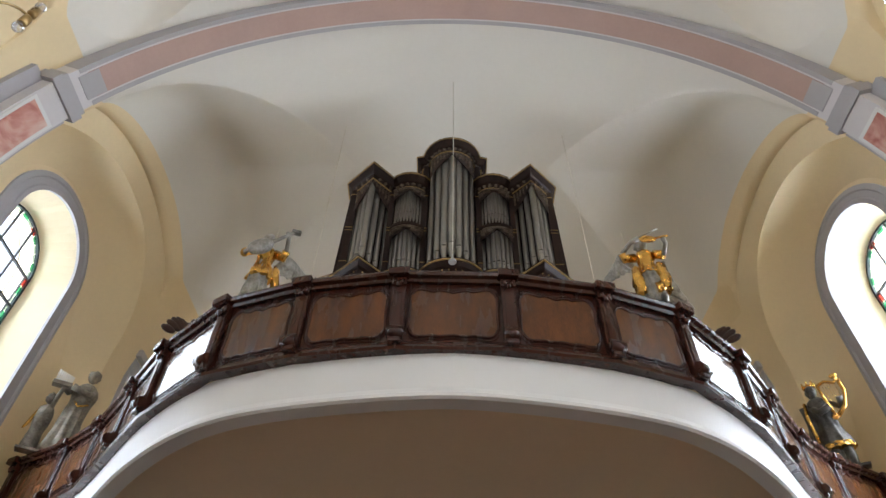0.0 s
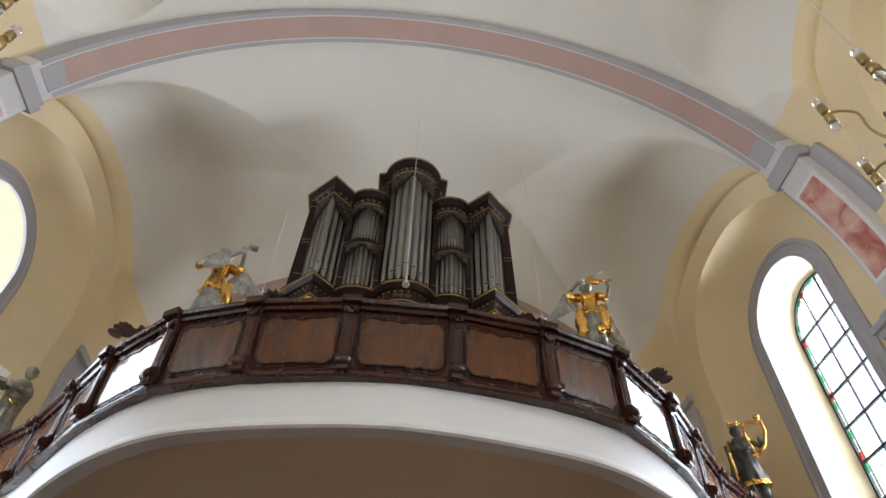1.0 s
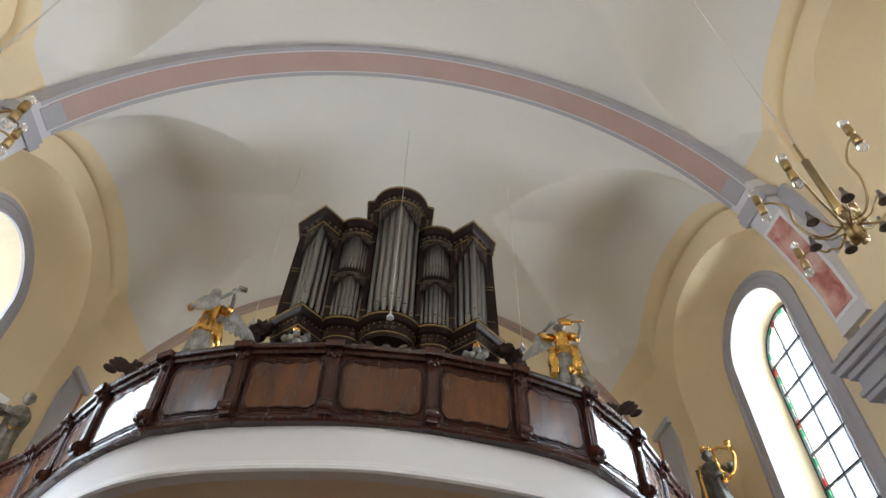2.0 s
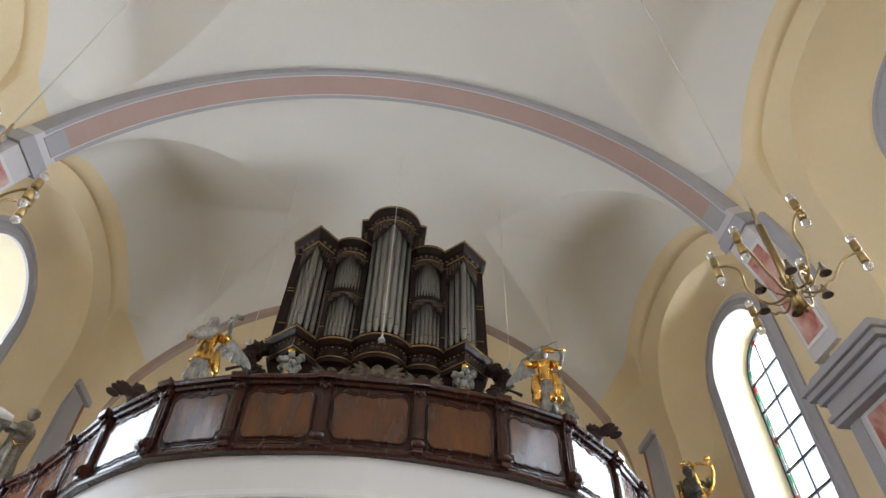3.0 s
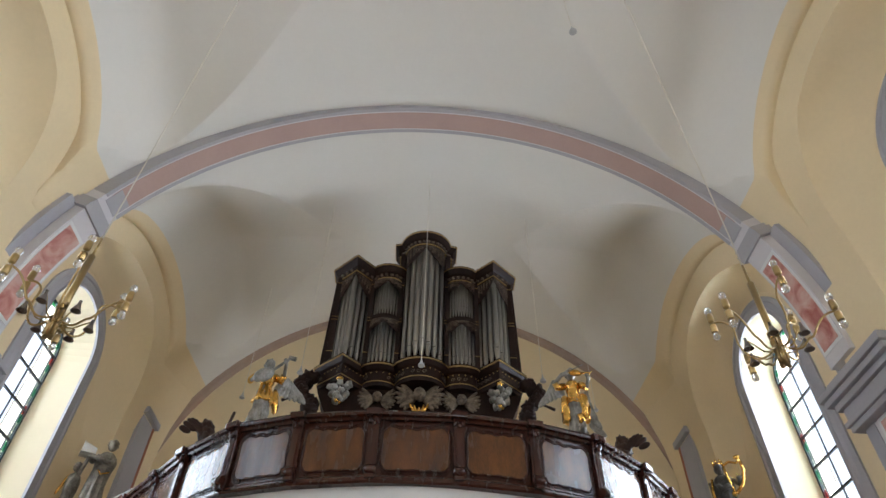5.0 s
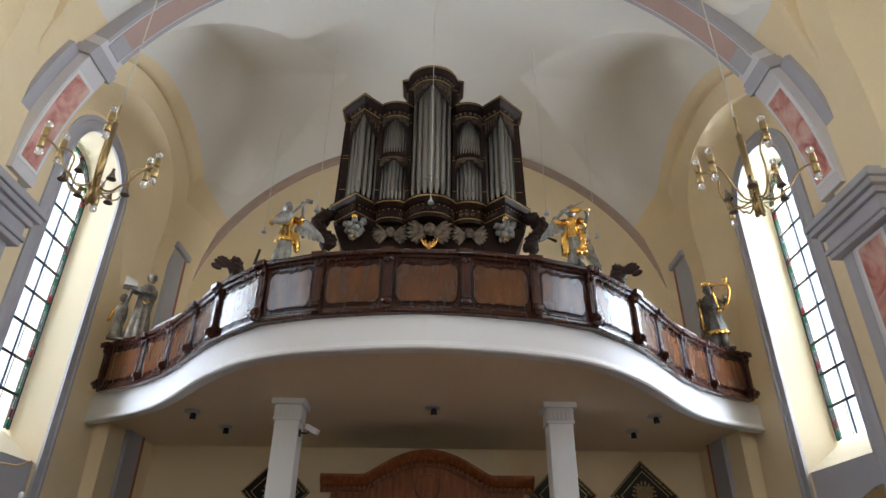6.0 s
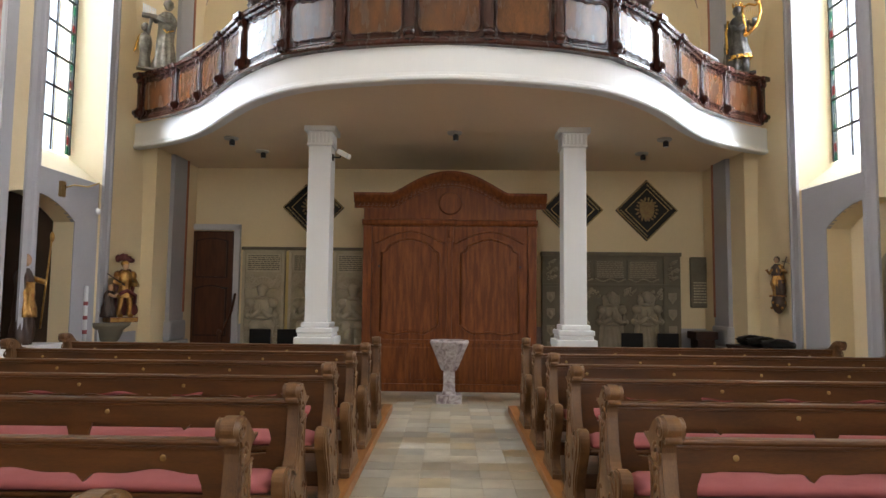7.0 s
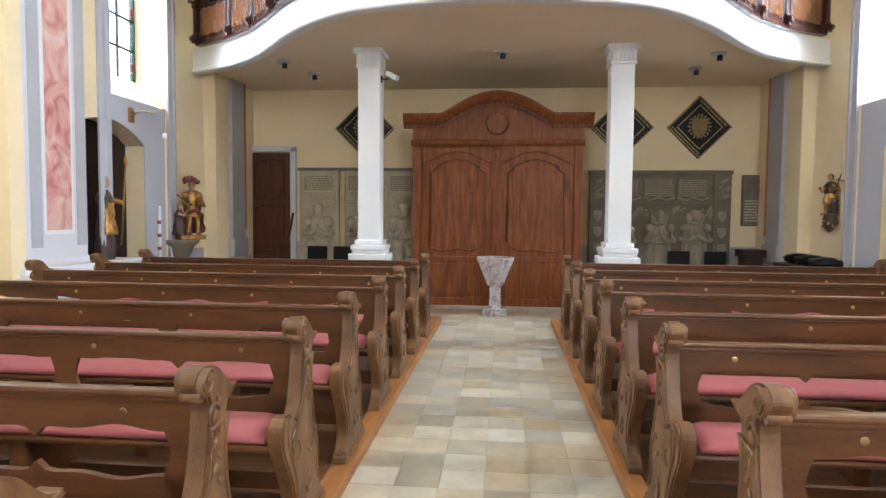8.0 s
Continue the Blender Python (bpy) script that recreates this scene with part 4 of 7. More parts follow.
            # leaf curls on the face
            for k in range(1 + int(drop * abs(um) / 0.07)):
                zz = z - 0.02 - 0.055 * k
                ym = (q[0][1] + q[1][1]) / 2 - 0.016
                tube(bm, [(X + cx + half * um + 0.026 * math.cos(t) * (1 - t / 9), ym, zz + 0.026 * math.sin(t) * (1 - t / 9)) for t in [j * 0.8 for j in range(8)]], 0.0075, 5, 1)
        P("carved_veil", bm, [CASE, CARVED], g, "pierced grey-gilt foliage carving")
    for s in (-1, 1):
        veil(s * 1.17, 0.29, 9.0, 0.42, "point", 0)
        veil(s * 0.63, 0.225, 9.0, 0.20, 0.17, 0)
        veil(s * 0.63, 0.225, 8.14, 0.20, 0.17, 0)
    veil(0, 0.335, 9.66, 0.40, 0.35, 0)
    # winged ornaments and leaf consoles under the lower cornice
    def wings(cx, z, k):
        bm = bmesh.new()
        y = 8.24 - 0.10 * (k > 1)
        ball(bm, (X + cx, y - 0.02, z), (0.075 * k, 0.07 * k, 0.085 * k), rough=0.25, freq=9, seg=16, ring=12)
        for s in (-1, 1):
            for j in range(7):
                a = radians(-50 + 16 * j)
                r = 0.30 * k * (0.75 + 0.05 * j)
                p = (X + cx + s * (0.05 + r * 0.45 * math.cos(a)), y + 0.03, z - 0.03 + r * 0.45 * math.sin(a))
                ball(bm, p, (r * 0.5, 0.022, 0.032 * k), (0, -s * math.degrees(a), 0), seg=10, ring=6)
        if k > 1:
            for j in range(5):
                ball(bm, (X + cx + (j - 2) * 0.05, y - 0.01, z - 0.22 - 0.03 * (2 - abs(j - 2))), (0.022, 0.03, 0.09), (0, (j - 2) * 14, 0), 1, seg=8, ring=6)
        P("winged_ornament", bm, [CARVED, GOLD], g, "grey carved winged ornament")
    wings(0, 6.70, 1.25)
    wings(-0.62, 6.70, 0.95)
    wings(0.62, 6.70, 0.95)
    for s in (-1, 1):
        bm = bmesh.new()
        for j in range(16):
            a = j * 2.4
            r = 0.15 - 0.004 * j
            ball(bm, (X + s * 1.17 + r * math.cos(a) * 0.9, 8.12 + 0.10 * math.sin(a), 6.82 - 0.016 * j), (0.055, 0.05, 0.06), (a * 40, a * 30, 0), rough=0.5, freq=8, seg=10, ring=6)
        for j in range(7):
            ball(bm, (X + s * 1.17 + 0.05 * math.cos(j * 0.9), 8.08 + 0.04 * math.sin(j * 0.9), 6.56 - 0.02 * (j % 3)), (0.03, 0.03, 0.045), idx=1 if j % 2 else 0, seg=8, ring=6)
        ball(bm, (X + s * 1.17, 8.03, 6.86), (0.05, 0.04, 0.045), idx=1, rough=0.4, seg=10, ring=8)
        P("leaf_console", bm, [SILVER, GOLD], g, "silvered acanthus console with gilt tip")
        # dark carved wing at the side of the case
        bm = bmesh.new()
        for j in range(9):
            t = j / 8
            cx = X + s * (1.62 + 0.12 * math.sin(5 * t))
            ball(bm, (cx + s * 0.05 * t, 8.25 - 0.02 * j, 7.0 - 0.62 * t), (0.12 - 0.03 * t, 0.10, 0.11), (20 * j, 35 * j, 0), rough=0.7, freq=7, seg=12, ring=8)
        tube(bm, [(X + s * 1.70, 8.1, 6.62), (X + s * 1.86, 8.02, 6.5), (X + s * 1.93, 8.0, 6.45)], 0.016, 7, 0, 1.6)
        P("side_carving", bm, CASE, g, "dark carved wing with trumpet at the case side")
    return g


organ()
# ---------- wind porch ----------
def porch():
    O = pose(-0.03, 10.0, 0)
    g = thing("wind_porch", O, "large brown oak wind porch with arched double doors and curved cornice", "wind porch")
    W = 1.48
    part("side_wall", boxmesh(-W, 0.06, -0.01, -W + 0.06, 2.09, 3.3), PORCHWOOD, g)
    part("side_wall", boxmesh(W - 0.06, 0.06, -0.01, W, 2.09, 3.3), PORCHWOOD, g)
    part("roof_board", boxmesh(-W, 0.1, 3.24, W, 2.09, 3.3), DARKWOOD, g)
    def head(u):
        """Height of the curved head over the flat ends."""
        k = max(0.0, 1 - (abs(u) / 0.98) ** 2)
        return 0.38 * (k ** 1.25)
    n = 48
    us = [-W + 2 * W * i / n for i in range(n + 1)]
    face = upright(0, 0.06, 0)
    bm = bmesh.new()
    prism(bm, [(-W, 0), (W, 0)] + [(u, 3.16 + head(u)) for u in reversed(us)], face, 0.06)
    part("front_board", fix(bm), PORCHWOOD, g)
    # curved cornice with dentils
    prof = [(0.0, 3.10), (0.03, 3.10), (0.04, 3.17), (0.10, 3.20), (0.15, 3.27), (0.17, 3.31), (0.17, 3.35), (0.0, 3.35)]
    uu = [-W - 0.16 + 2 * (W + 0.16) * i / 60 for i in range(61)]
    bm = bmesh.new()
    prev = None
    for u in uu:
        ring = [bm.verts.new((u, -o, z + head(u))) for o, z in prof]
        if prev:
            for j in range(len(prof)):
                bm.faces.new((prev[j], ring[j], ring[(j + 1) % len(prof)], prev[(j + 1) % len(prof)]))
        else:
            bm.faces.new(ring)
        prev = ring
    bm.faces.new(prev)
    part("cornice", fix(bm), PORCHWOOD, g)
    for i in range(44):
        u = -W - 0.08 + (2 * W + 0.16) * i / 43
        part("dentil", boxmesh(u - 0.02, -0.085, 3.135 + head(u), u + 0.02, -0.03, 3.185 + head(u)), PORCHWOOD, g)
    part("string_moulding", fix(sweep(bmesh.new(), [(-W - 0.02, 0.02), (W + 0.02, 0.02)], [(0, 2.80), (0.05, 2.80), (0.08, 2.84), (0.09, 2.89), (0.05, 2.91), (0, 2.91)])), PORCHWOOD, g)
    bm = bmesh.new()
    lathe(bm, [(0.155, 0), (0.19, 0.0), (0.20, 0.02), (0.18, 0.04), (0.155, 0.03)], (0, 0, 0), 32)
    bm.transform(pose(0, 0.0, 3.19, 90, 0, 0))
    part("roundel", fix(bm), PORCHWOOD, g, "turned oak roundel")
    for s in (-1, 1):
        part("pilaster", boxmesh(s * (W - 0.075) - 0.075, -0.045, 0.12, s * (W - 0.075) + 0.075, 0.02, 2.8, bevel=0.01), PORCHWOOD, g)
    part("skirting", boxmesh(-W - 0.01, -0.05, 0, W + 0.01, 0.02, 0.13, bevel=0.01), PORCHWOOD, g)
    # two leaves, each with an arched upper panel and a plain foot panel
    for s in (-1, 1):
        leaf = part("door", boxmesh(min(s * 0.04, s * 1.32), -0.025, 0.13, max(s * 0.04, s * 1.32), 0.01, 2.78, bevel=0.006), PORCHWOOD, g)
        fr = upright(s * 0.68, -0.025, 0)
        hw = 0.49
        def top(u):
            return 2.40 + 0.17 * max(0.0, math.cos(u / hw * math.pi / 2)) ** 1.2 - 0.06 * (abs(u) > hw * 0.78)
        def foot(u):
            return 0.98 + (0.12 * max(0, -u * s / hw) ** 3) + 0.02 * math.cos(6 * u / hw)
        out = [(-hw + 2 * hw * i / 24, foot(-hw + 2 * hw * i / 24)) for i in range(25)] + [(hw - 2 * hw * i / 24, top(hw - 2 * hw * i / 24)) for i in range(25)]
        part("panel", fix(prism(bmesh.new(), [(u * 0.965, v * 0.97 + 0.05) for u, v in out], fr, 0.012)), PORCHWOOD, leaf)
        bm = bmesh.new()
        tube(bm, [fr @ Vector((u, v, 0.01)) for u, v in out + out[:1]], 0.022, 6)
        part("panel_moulding", fix(bm), PORCHWOOD, leaf)
        bm = bmesh.new()
        tube(bm, [fr @ Vector((-hw - 0.1 + (2 * hw + 0.2) * i / 24, 2.50 + 0.20 * max(0.0, math.cos((-1 + 2 * i / 24) * math.pi / 2)) ** 1.1, 0.006)) for i in range(25)], 0.02, 6)
        part("arched_moulding", fix(bm), PORCHWOOD, leaf)
        part("cross_rail", boxmesh(s * 0.68 - 0.60, -0.05, 0.80, s * 0.68 + 0.60, -0.02, 0.87, bevel=0.01), PORCHWOOD, leaf)
        for u in (-0.3, 0.3):
            part("foot_panel", boxmesh(s * 0.68 + u - 0.26, -0.036, 0.2, s * 0.68 + u + 0.26, -0.02, 0.74, bevel=0.008), PORCHWOOD, leaf)
        part("ring_latch", fix(tube(bmesh.new(), [(s * 1.20, -0.04, 2.1), (s * 1.20, -0.07, 2.1)], 0.018, 8)), IRON, leaf)
    part("centre_post", boxmesh(-0.045, -0.07, 0.13, 0.045, 0.0, 2.72, bevel=0.015), PORCHWOOD, g)
    bm = box(bmesh.new(), -0.065, -0.085, 2.52, 0.065, 0.0, 2.80, 0.02)
    ball(bm, (0, -0.09, 2.66), (0.045, 0.02, 0.08), seg=10, ring=8)
    part("post_cap", bm, PORCHWOOD, g)


porch()

# ---------- font ----------
g = thing("baptismal_font", pose(-0.02, 8.98, 0), "grey-red marble baptismal font with tapering square bowl", "baptismal font")
part("base_step", boxmesh(-0.19, -0.19, 0, 0.19, 0.19, 0.12, bevel=0.012), GREYMARBLE, g)
bm = bmesh.new()
lathe(bm, [(0.15, 0.12), (0.135, 0.16), (0.125, 0.2), (0.12, 0.46), (0.14, 0.5)], (0, 0, 0), 4)
bm.transform(pose(0, 0, 0, 0, 0, 45))
for f in bm.faces:
    f.smooth = False
part("stem", fix(bm), GREYMARBLE, g)
bm = bmesh.new()
lathe(bm, [(0.12, 0.48), (0.15, 0.52), (0.20, 0.64), (0.26, 0.78), (0.31, 0.88), (0.32, 0.91), (0.31, 0.93), (0.27, 0.93), (0.24, 0.89)], (0, 0, 0), 8)
bm.transform(pose(0, 0, 0, 0, 0, 22.5))
for f in bm.faces:
    f.smooth = False
part("bowl", fix(bm), GREYMARBLE, g)


# ---------- pews ----------
def smooth_loop(pts, steps=3):
    """A rounded closed outline through its corner points."""
    out, n = [], len(pts)
    for i in range(n):
        p0, p1, p2, p3 = (Vector(pts[(i + k) % n]) for k in (-1, 0, 1, 2))
        for s in range(steps):
            t = s / steps
            q = 0.5 * ((2 * p1) + (p2 - p0) * t + (2 * p0 - 5 * p1 + 4 * p2 - p3) * t * t + (3 * p1 - p0 - 3 * p2 + p3) * t ** 3)
            out.append((q.x, q.y))
    return out


def end_outline():
    """Carved pew end seen from the aisle: (towards the altar, height)."""
    pts = [(-0.22, 0.0), (-0.05, 0.0), (0.12, 0.0), (0.29, 0.0), (0.30, 0.06), (0.25, 0.10), (0.225, 0.17), (0.25, 0.27), (0.315, 0.38), (0.375, 0.48), (0.385, 0.57), (0.345, 0.62), (0.28, 0.62), (0.225, 0.585), (0.165, 0.60), (0.125, 0.68), (0.10, 0.78), (0.085, 0.88), (0.10, 0.93), (0.15, 0.955), (0.17, 0.99), (0.155, 1.02), (0.115, 1.035), (0.06, 1.03), (0.0, 1.005), (-0.05, 0.96), (-0.09, 0.93), (-0.135, 0.925), (-0.07, 0.90), (-0.035, 0.84), (-0.03, 0.72), (-0.055, 0.58), (-0.10, 0.47), (-0.145, 0.36), (-0.145, 0.24), (-0.16, 0.13), (-0.225, 0.07)]
    return smooth_loop(pts, 3)


def make_pew(length):
    """A pew facing -y, its aisle end at x = 0, running to x = length."""
    g = thing("pew", pose(0, 0, 0), "carved oak pew with open back and rose-red seat cushion", "pew", "nave pews")
    out = end_outline()
    def end_panel(x, s):
        fr = pose(x, 0, 0, 0, 0, -90) @ pose(0, 0, 0, 90, 0, 0)
        bm = prism(bmesh.new(), out, fr, -0.075 * s)
        fix(bm)
        bmesh.ops.bevel(bm, geom=[e for e in bm.edges if e.calc_face_angle(0) > 1.2 and abs(e.verts[0].co.x - e.verts[1].co.x) < 0.01], offset=0.010, segments=2, affect="EDGES")
        p = part("end_panel", bm, PEW_END, g)
        a, b = (x - 0.082, x + 0.010) if s < 0 else (x - 0.010, x + 0.082)
        bm = bmesh.new()
        curl = [(-0.118 + 0.046 * (1 - 0.055 * k) * math.cos(0.62 * k + 0.9), 0.984 + 0.046 * (1 - 0.055 * k) * math.sin(0.62 * k + 0.9)) for k in range(14)]
        tube(bm, [(a, -0.118, 0.984), (b, -0.118, 0.984)], 0.046, 20)
        for xe in (a, b):
            tube(bm, [(xe, q, z) for q, z in curl], 0.007, 6)
        tube(bm, [(a + 0.012, -0.145, 0.945), (b - 0.012, -0.145, 0.945)], 0.018, 10)
        part("volute", fix(bm), PEW_END, p)
        # relief on the face towards the aisle
        face = x + 0.001 if s < 0 else x - 0.001
        bm = bmesh.new()
        for cy, cz, r, turns, start in ((-0.20, 0.44, 0.10, 11, 1.2), (0.02, 0.42, 0.07, 10, 3.4), (-0.07, 0.86, 0.042, 9, 0.4), (-0.02, 0.20, 0.06, 9, 2.0)):
            tube(bm, [(face, cy + r * (1 - 0.075 * k) * math.cos(k * 0.6 + start), cz + 1.15 * r * (1 - 0.075 * k) * math.sin(k * 0.6 + start)) for k in range(turns)], 0.010, 6, 0, 0.6)
        edge = [(-q, z) for q, z in end_outline()]
        cq, cz = -0.05, 0.42
        line = [(face, cq + (q - cq) * 0.80, cz + (z - cz) * 0.86) for q, z in edge if 0.10 < z < 0.90]
        tube(bm, line, 0.008, 6)
        for k in range(7):
            ball(bm, (face, -0.045 + 0.018 * (-1) ** k, 0.90 - 0.045 * k), (0.010, 0.016, 0.026), (38 * (-1) ** k, 0, 0), seg=8, ring=6)
        part("carving", fix(bm), PEW_END, p)
        # stepped foot under the panel
        bm = box(bmesh.new(), a + 0.002, -0.315, 0.0, b - 0.002, 0.24, 0.045, 0.010)
        box(bm, a + 0.008, -0.295, 0.045, b - 0.008, 0.225, 0.075, 0.010)
        part("foot", bm, PEW_END, p)
    end_panel(0.0, 1)
    end_panel(length, -1)
    L = length
    n = 90
    bay = (L - 0.14) / 3

    def cusp(u):
        """Scalloped edge between two stiles, with a small nib in the middle."""
        t = (u % bay) / bay
        return abs(math.sin(2 * math.pi * t)) ** 0.6 * (0.7 + 0.3 * math.cos(8 * math.pi * t)) - 0.9 * max(0.0, 1 - abs(t - 0.5) / 0.03)

    fr = upright(0, 0.02, 0)
    us = [(L - 0.14) * i / 120 for i in range(121)]
    part("back_rail", fix(prism(bmesh.new(), [(0.07 + u, 0.770 + 0.030 * cusp(u)) for u in us] + [(L - 0.07, 0.91), (0.07, 0.91)], fr, 0.032)), PEW, g)
    bm = box(bmesh.new(), 0.07, -0.032, 0.897, L - 0.07, 0.034, 0.926, 0.012)
    box(bm, 0.07, -0.020, 0.880, L - 0.07, 0.025, 0.897, 0.005)
    part("cap_rail", bm, PEW, g)
    part("lower_back_rail", fix(prism(bmesh.new(), [(L - 0.07, 0.50), (0.07, 0.50)] + [(0.07 + u, 0.630 - 0.028 * cusp(u)) for u in us], fr, 0.028)), PEW, g)
    for i in range(4):
        u = min(max(0.07 + (L - 0.14) * i / 3, 0.13), L - 0.13)
        w = 0.07
        prof = smooth_loop([(u - w, 0.42), (u + w, 0.42), (u + w * 0.95, 0.56), (u + w * 1.15, 0.62), (u + w * 0.75, 0.70), (u + w * 1.15, 0.80), (u + w, 0.88), (u - w, 0.88), (u - w * 1.15, 0.80), (u - w * 0.75, 0.70), (u - w * 1.15, 0.62), (u - w * 0.95, 0.56)], 3)
        part("back_stile", fix(prism(bmesh.new(), prof, upright(0, 0.016, 0), 0.024)), PEW, g)
        if 0 < i < 3:
            part("leg", boxmesh(u - 0.045, -0.34, 0.0, u + 0.045, 0.02, 0.47, bevel=0.012), PEW, g)
    part("seat", boxmesh(0.07, -0.37, 0.468, L - 0.07, 0.0, 0.50, bevel=0.013), PEW, g)
    part("foot_board", boxmesh(0.07, 0.10, 0.10, L - 0.07, 0.28, 0.13, bevel=0.008), PEW, g)
    part("stretcher", boxmesh(0.07, -0.05, 0.16, L - 0.07, -0.015, 0.25, bevel=0.006), PEW, g)
    # cushion in one softly rounded run, sagging a little between the sitters
    bm = bmesh.new()
    rings = []
    m = 40
    for i in range(m + 1):
        x = 0.10 + (L - 0.20) * i / m
        e = 0.5 if i in (0, m) else 1.0
        sag = 0.006 * math.sin(i * 1.3) + 0.004 * math.sin(i * 2.9)
        prof = [(-0.355, 0.502), (-0.372, 0.518), (-0.362, 0.542), (-0.33, 0.552), (-0.20, 0.558 + sag), (-0.06, 0.552), (-0.03, 0.54), (-0.025, 0.515), (-0.035, 0.502)]
        rings.append([bm.verts.new((x, -0.2 + (y + 0.2) * (0.93 if e < 1 else 1), 0.502 + (z - 0.502) * e)) for y, z in prof])
    for p, q in zip(rings, rings[1:]):
        for j in range(len(p)):
            f = bm.faces.new((p[j], q[j], q[(j + 1) % len(p)], p[(j + 1) % len(p)]))
            f.smooth = True
    bm.faces.new(rings[0])
    bm.faces.new(rings[-1])
    part("cushion", fix(bm), CUSHION, g, "rose-red felt seat cushion")
    for i in range(5):
        u = 0.35 + (L - 0.7) * i / 4
        bm = lathe(bmesh.new(), [(0.014, 0), (0.014, 0.002), (0.012, 0.003), (0.004, 0.003)], (0, 0, 0), 12)
        bm.transform(pose(u, -0.013, 0.845, 90, 0, 0))
        part("number_disc", fix(bm), BRASS, g)
    return g


RIGHT_LEN = 3.80
proto = make_pew(RIGHT_LEN)
rows_r = [0.90, 2.00, 2.93, 3.95, 4.95, 5.95, 6.95]
rows_l = [0.00, 0.90, 1.88, 2.88, 3.92, 4.90, 5.90, 6.88]
PZ = 0.085
proto.matrix_world = pose(0.86, rows_r[0], PZ)
for y in rows_r[1:]:
    copy_thing(proto, pose(0.86, y, PZ))
for y in rows_l:
    copy_thing(proto, pose(-0.85 - RIGHT_LEN, y, PZ))

structure("pew_platform_left", boxmesh(-4.95, -3.5, -0.02, -0.93, 8.22, 0.085, bevel=0.006), PEW, "brown boarded pew platform", "platform")
structure("pew_platform_right", boxmesh(0.93, -3.5, -0.02, 4.95, 8.22, 0.085, bevel=0.006), PEW, "brown boarded pew platform", "platform")
structure("trim_kerb_left", boxmesh(-0.93, -3.5, -0.02, -0.81, 8.24, 0.083, bevel=0.01), PLATFORM, "orange-brown wooden edge board along the aisle", "edge board")
structure("trim_kerb_right", boxmesh(0.81, -3.5, -0.02, 0.93, 8.24, 0.083, bevel=0.01), PLATFORM, "orange-brown wooden edge board along the aisle", "edge board")


# ---------- chandeliers ----------
def bulb_glass():
    m = bpy.data.materials.new("clear_bulb")
    m.use_nodes = True
    b = m.node_tree.nodes["Principled BSDF"]
    b.inputs["Base Color"].default_value = (0.95, 0.97, 1, 1)
    b.inputs["Roughness"].default_value = 0.05
    b.inputs["Transmission Weight"].default_value = 0.85
    b.inputs["IOR"].default_value = 1.2
    return m


BULB = bulb_glass()


def chandelier(x, y, z, turn):
    O = pose(x, y, z, 0, 0, turn)
    g = thing("chandelier", O, "brass chandelier with curved arms and clear bulbs on a cable", "chandelier", "nave chandeliers")
    bm = bmesh.new()
    for i in range(6):
        a = i * math.pi / 3
        tube(bm, [(0.024 * math.cos(a), 0.024 * math.sin(a), 0.0 + 0.02 * (i % 2)), (0.024 * math.cos(a), 0.024 * math.sin(a), 0.16 + 0.06 * (i % 3))], 0.013, 8)
    part("lower_stem", fix(bm), BRASS, g)
    part("stem", fix(tube(bmesh.new(), [(0, 0, 0.05), (0, 0, 0.72)], 0.024, 14)), BRASS, g)
    part("upper_tube", fix(tube(bmesh.new(), [(0, 0, 0.72), (0, 0, 0.90)], 0.009, 8)), BRASS, g)
    top = vault_height(x - XC, y) - z
    part("cable", fix(tube(bmesh.new(), [(0, 0, 0.90), (0, 0, top)], 0.006, 5)), WIRE, g)
    for i in range(6):
        a = 2 * math.pi * i / 6 + 0.3
        up = 0.48 if i % 2 == 0 else 0.30
        ln = 0.34 if i % 2 == 0 else 0.41
        def at(r, h):
            return Vector((r * math.cos(a), r * math.sin(a), h))
        line = [(0.024, 0.16), (0.06, 0.12), (0.13, 0.10), (0.19, 0.15), (0.225, up * 0.55), (ln - 0.12, up * 0.84), (ln - 0.06, up * 0.98), (ln, up)]
        arm = part("arm", fix(tube(bmesh.new(), [at(r, h) for r, h in spline(line, 4)], 0.0075, 8)), BRASS, g)
        c = at(ln, up)
        bm = bmesh.new()
        lathe(bm, [(0.010, 0.008), (0.022, 0.016), (0.0235, 0.022), (0.0235, 0.078), (0.020, 0.082)], c, 14)
        part("upper_socket", fix(bm), BRASS, arm)
        bm = bmesh.new()
        lathe(bm, [(0.020, -0.082), (0.0235, -0.078), (0.0235, -0.022), (0.022, -0.016), (0.010, -0.008)], c, 14)
        part("lower_socket", fix(bm), BRASS, arm)
        for side in (-1, 1):
            bm = bmesh.new()
            lathe(bm, [(0.012, side * 0.080), (0.016, side * 0.088), (0.025, side * 0.108), (0.026, side * 0.120), (0.019, side * 0.136), (0.004, side * 0.142)], c, 14)
            part("bulb", fix(bm), BULB, arm)
        a2 = a + math.pi / 6
        d = Vector((0.20 * math.cos(a2), 0.20 * math.sin(a2), 0.16))
        sp = part("spot_arm", fix(tube(bmesh.new(), [(0.02 * math.cos(a2), 0.02 * math.sin(a2), 0.10), d * 0.55 + Vector((0, 0, 0.03)), d + Vector((0, 0, 0.05))], 0.005, 6)), BRASS, g)
        bm = bmesh.new()
        lathe(bm, [(0.010, 0.06), (0.012, 0.03), (0.026, -0.012), (0.034, -0.026), (0.029, -0.024), (0.015, 0.01)], d, 14)
        part("reflector", fix(bm), mat("smoked_metal", (0.22, 0.19, 0.17), 0.3, 0.9) if "smoked_metal" not in bpy.data.materials else bpy.data.materials["smoked_metal"], sp)
    return g


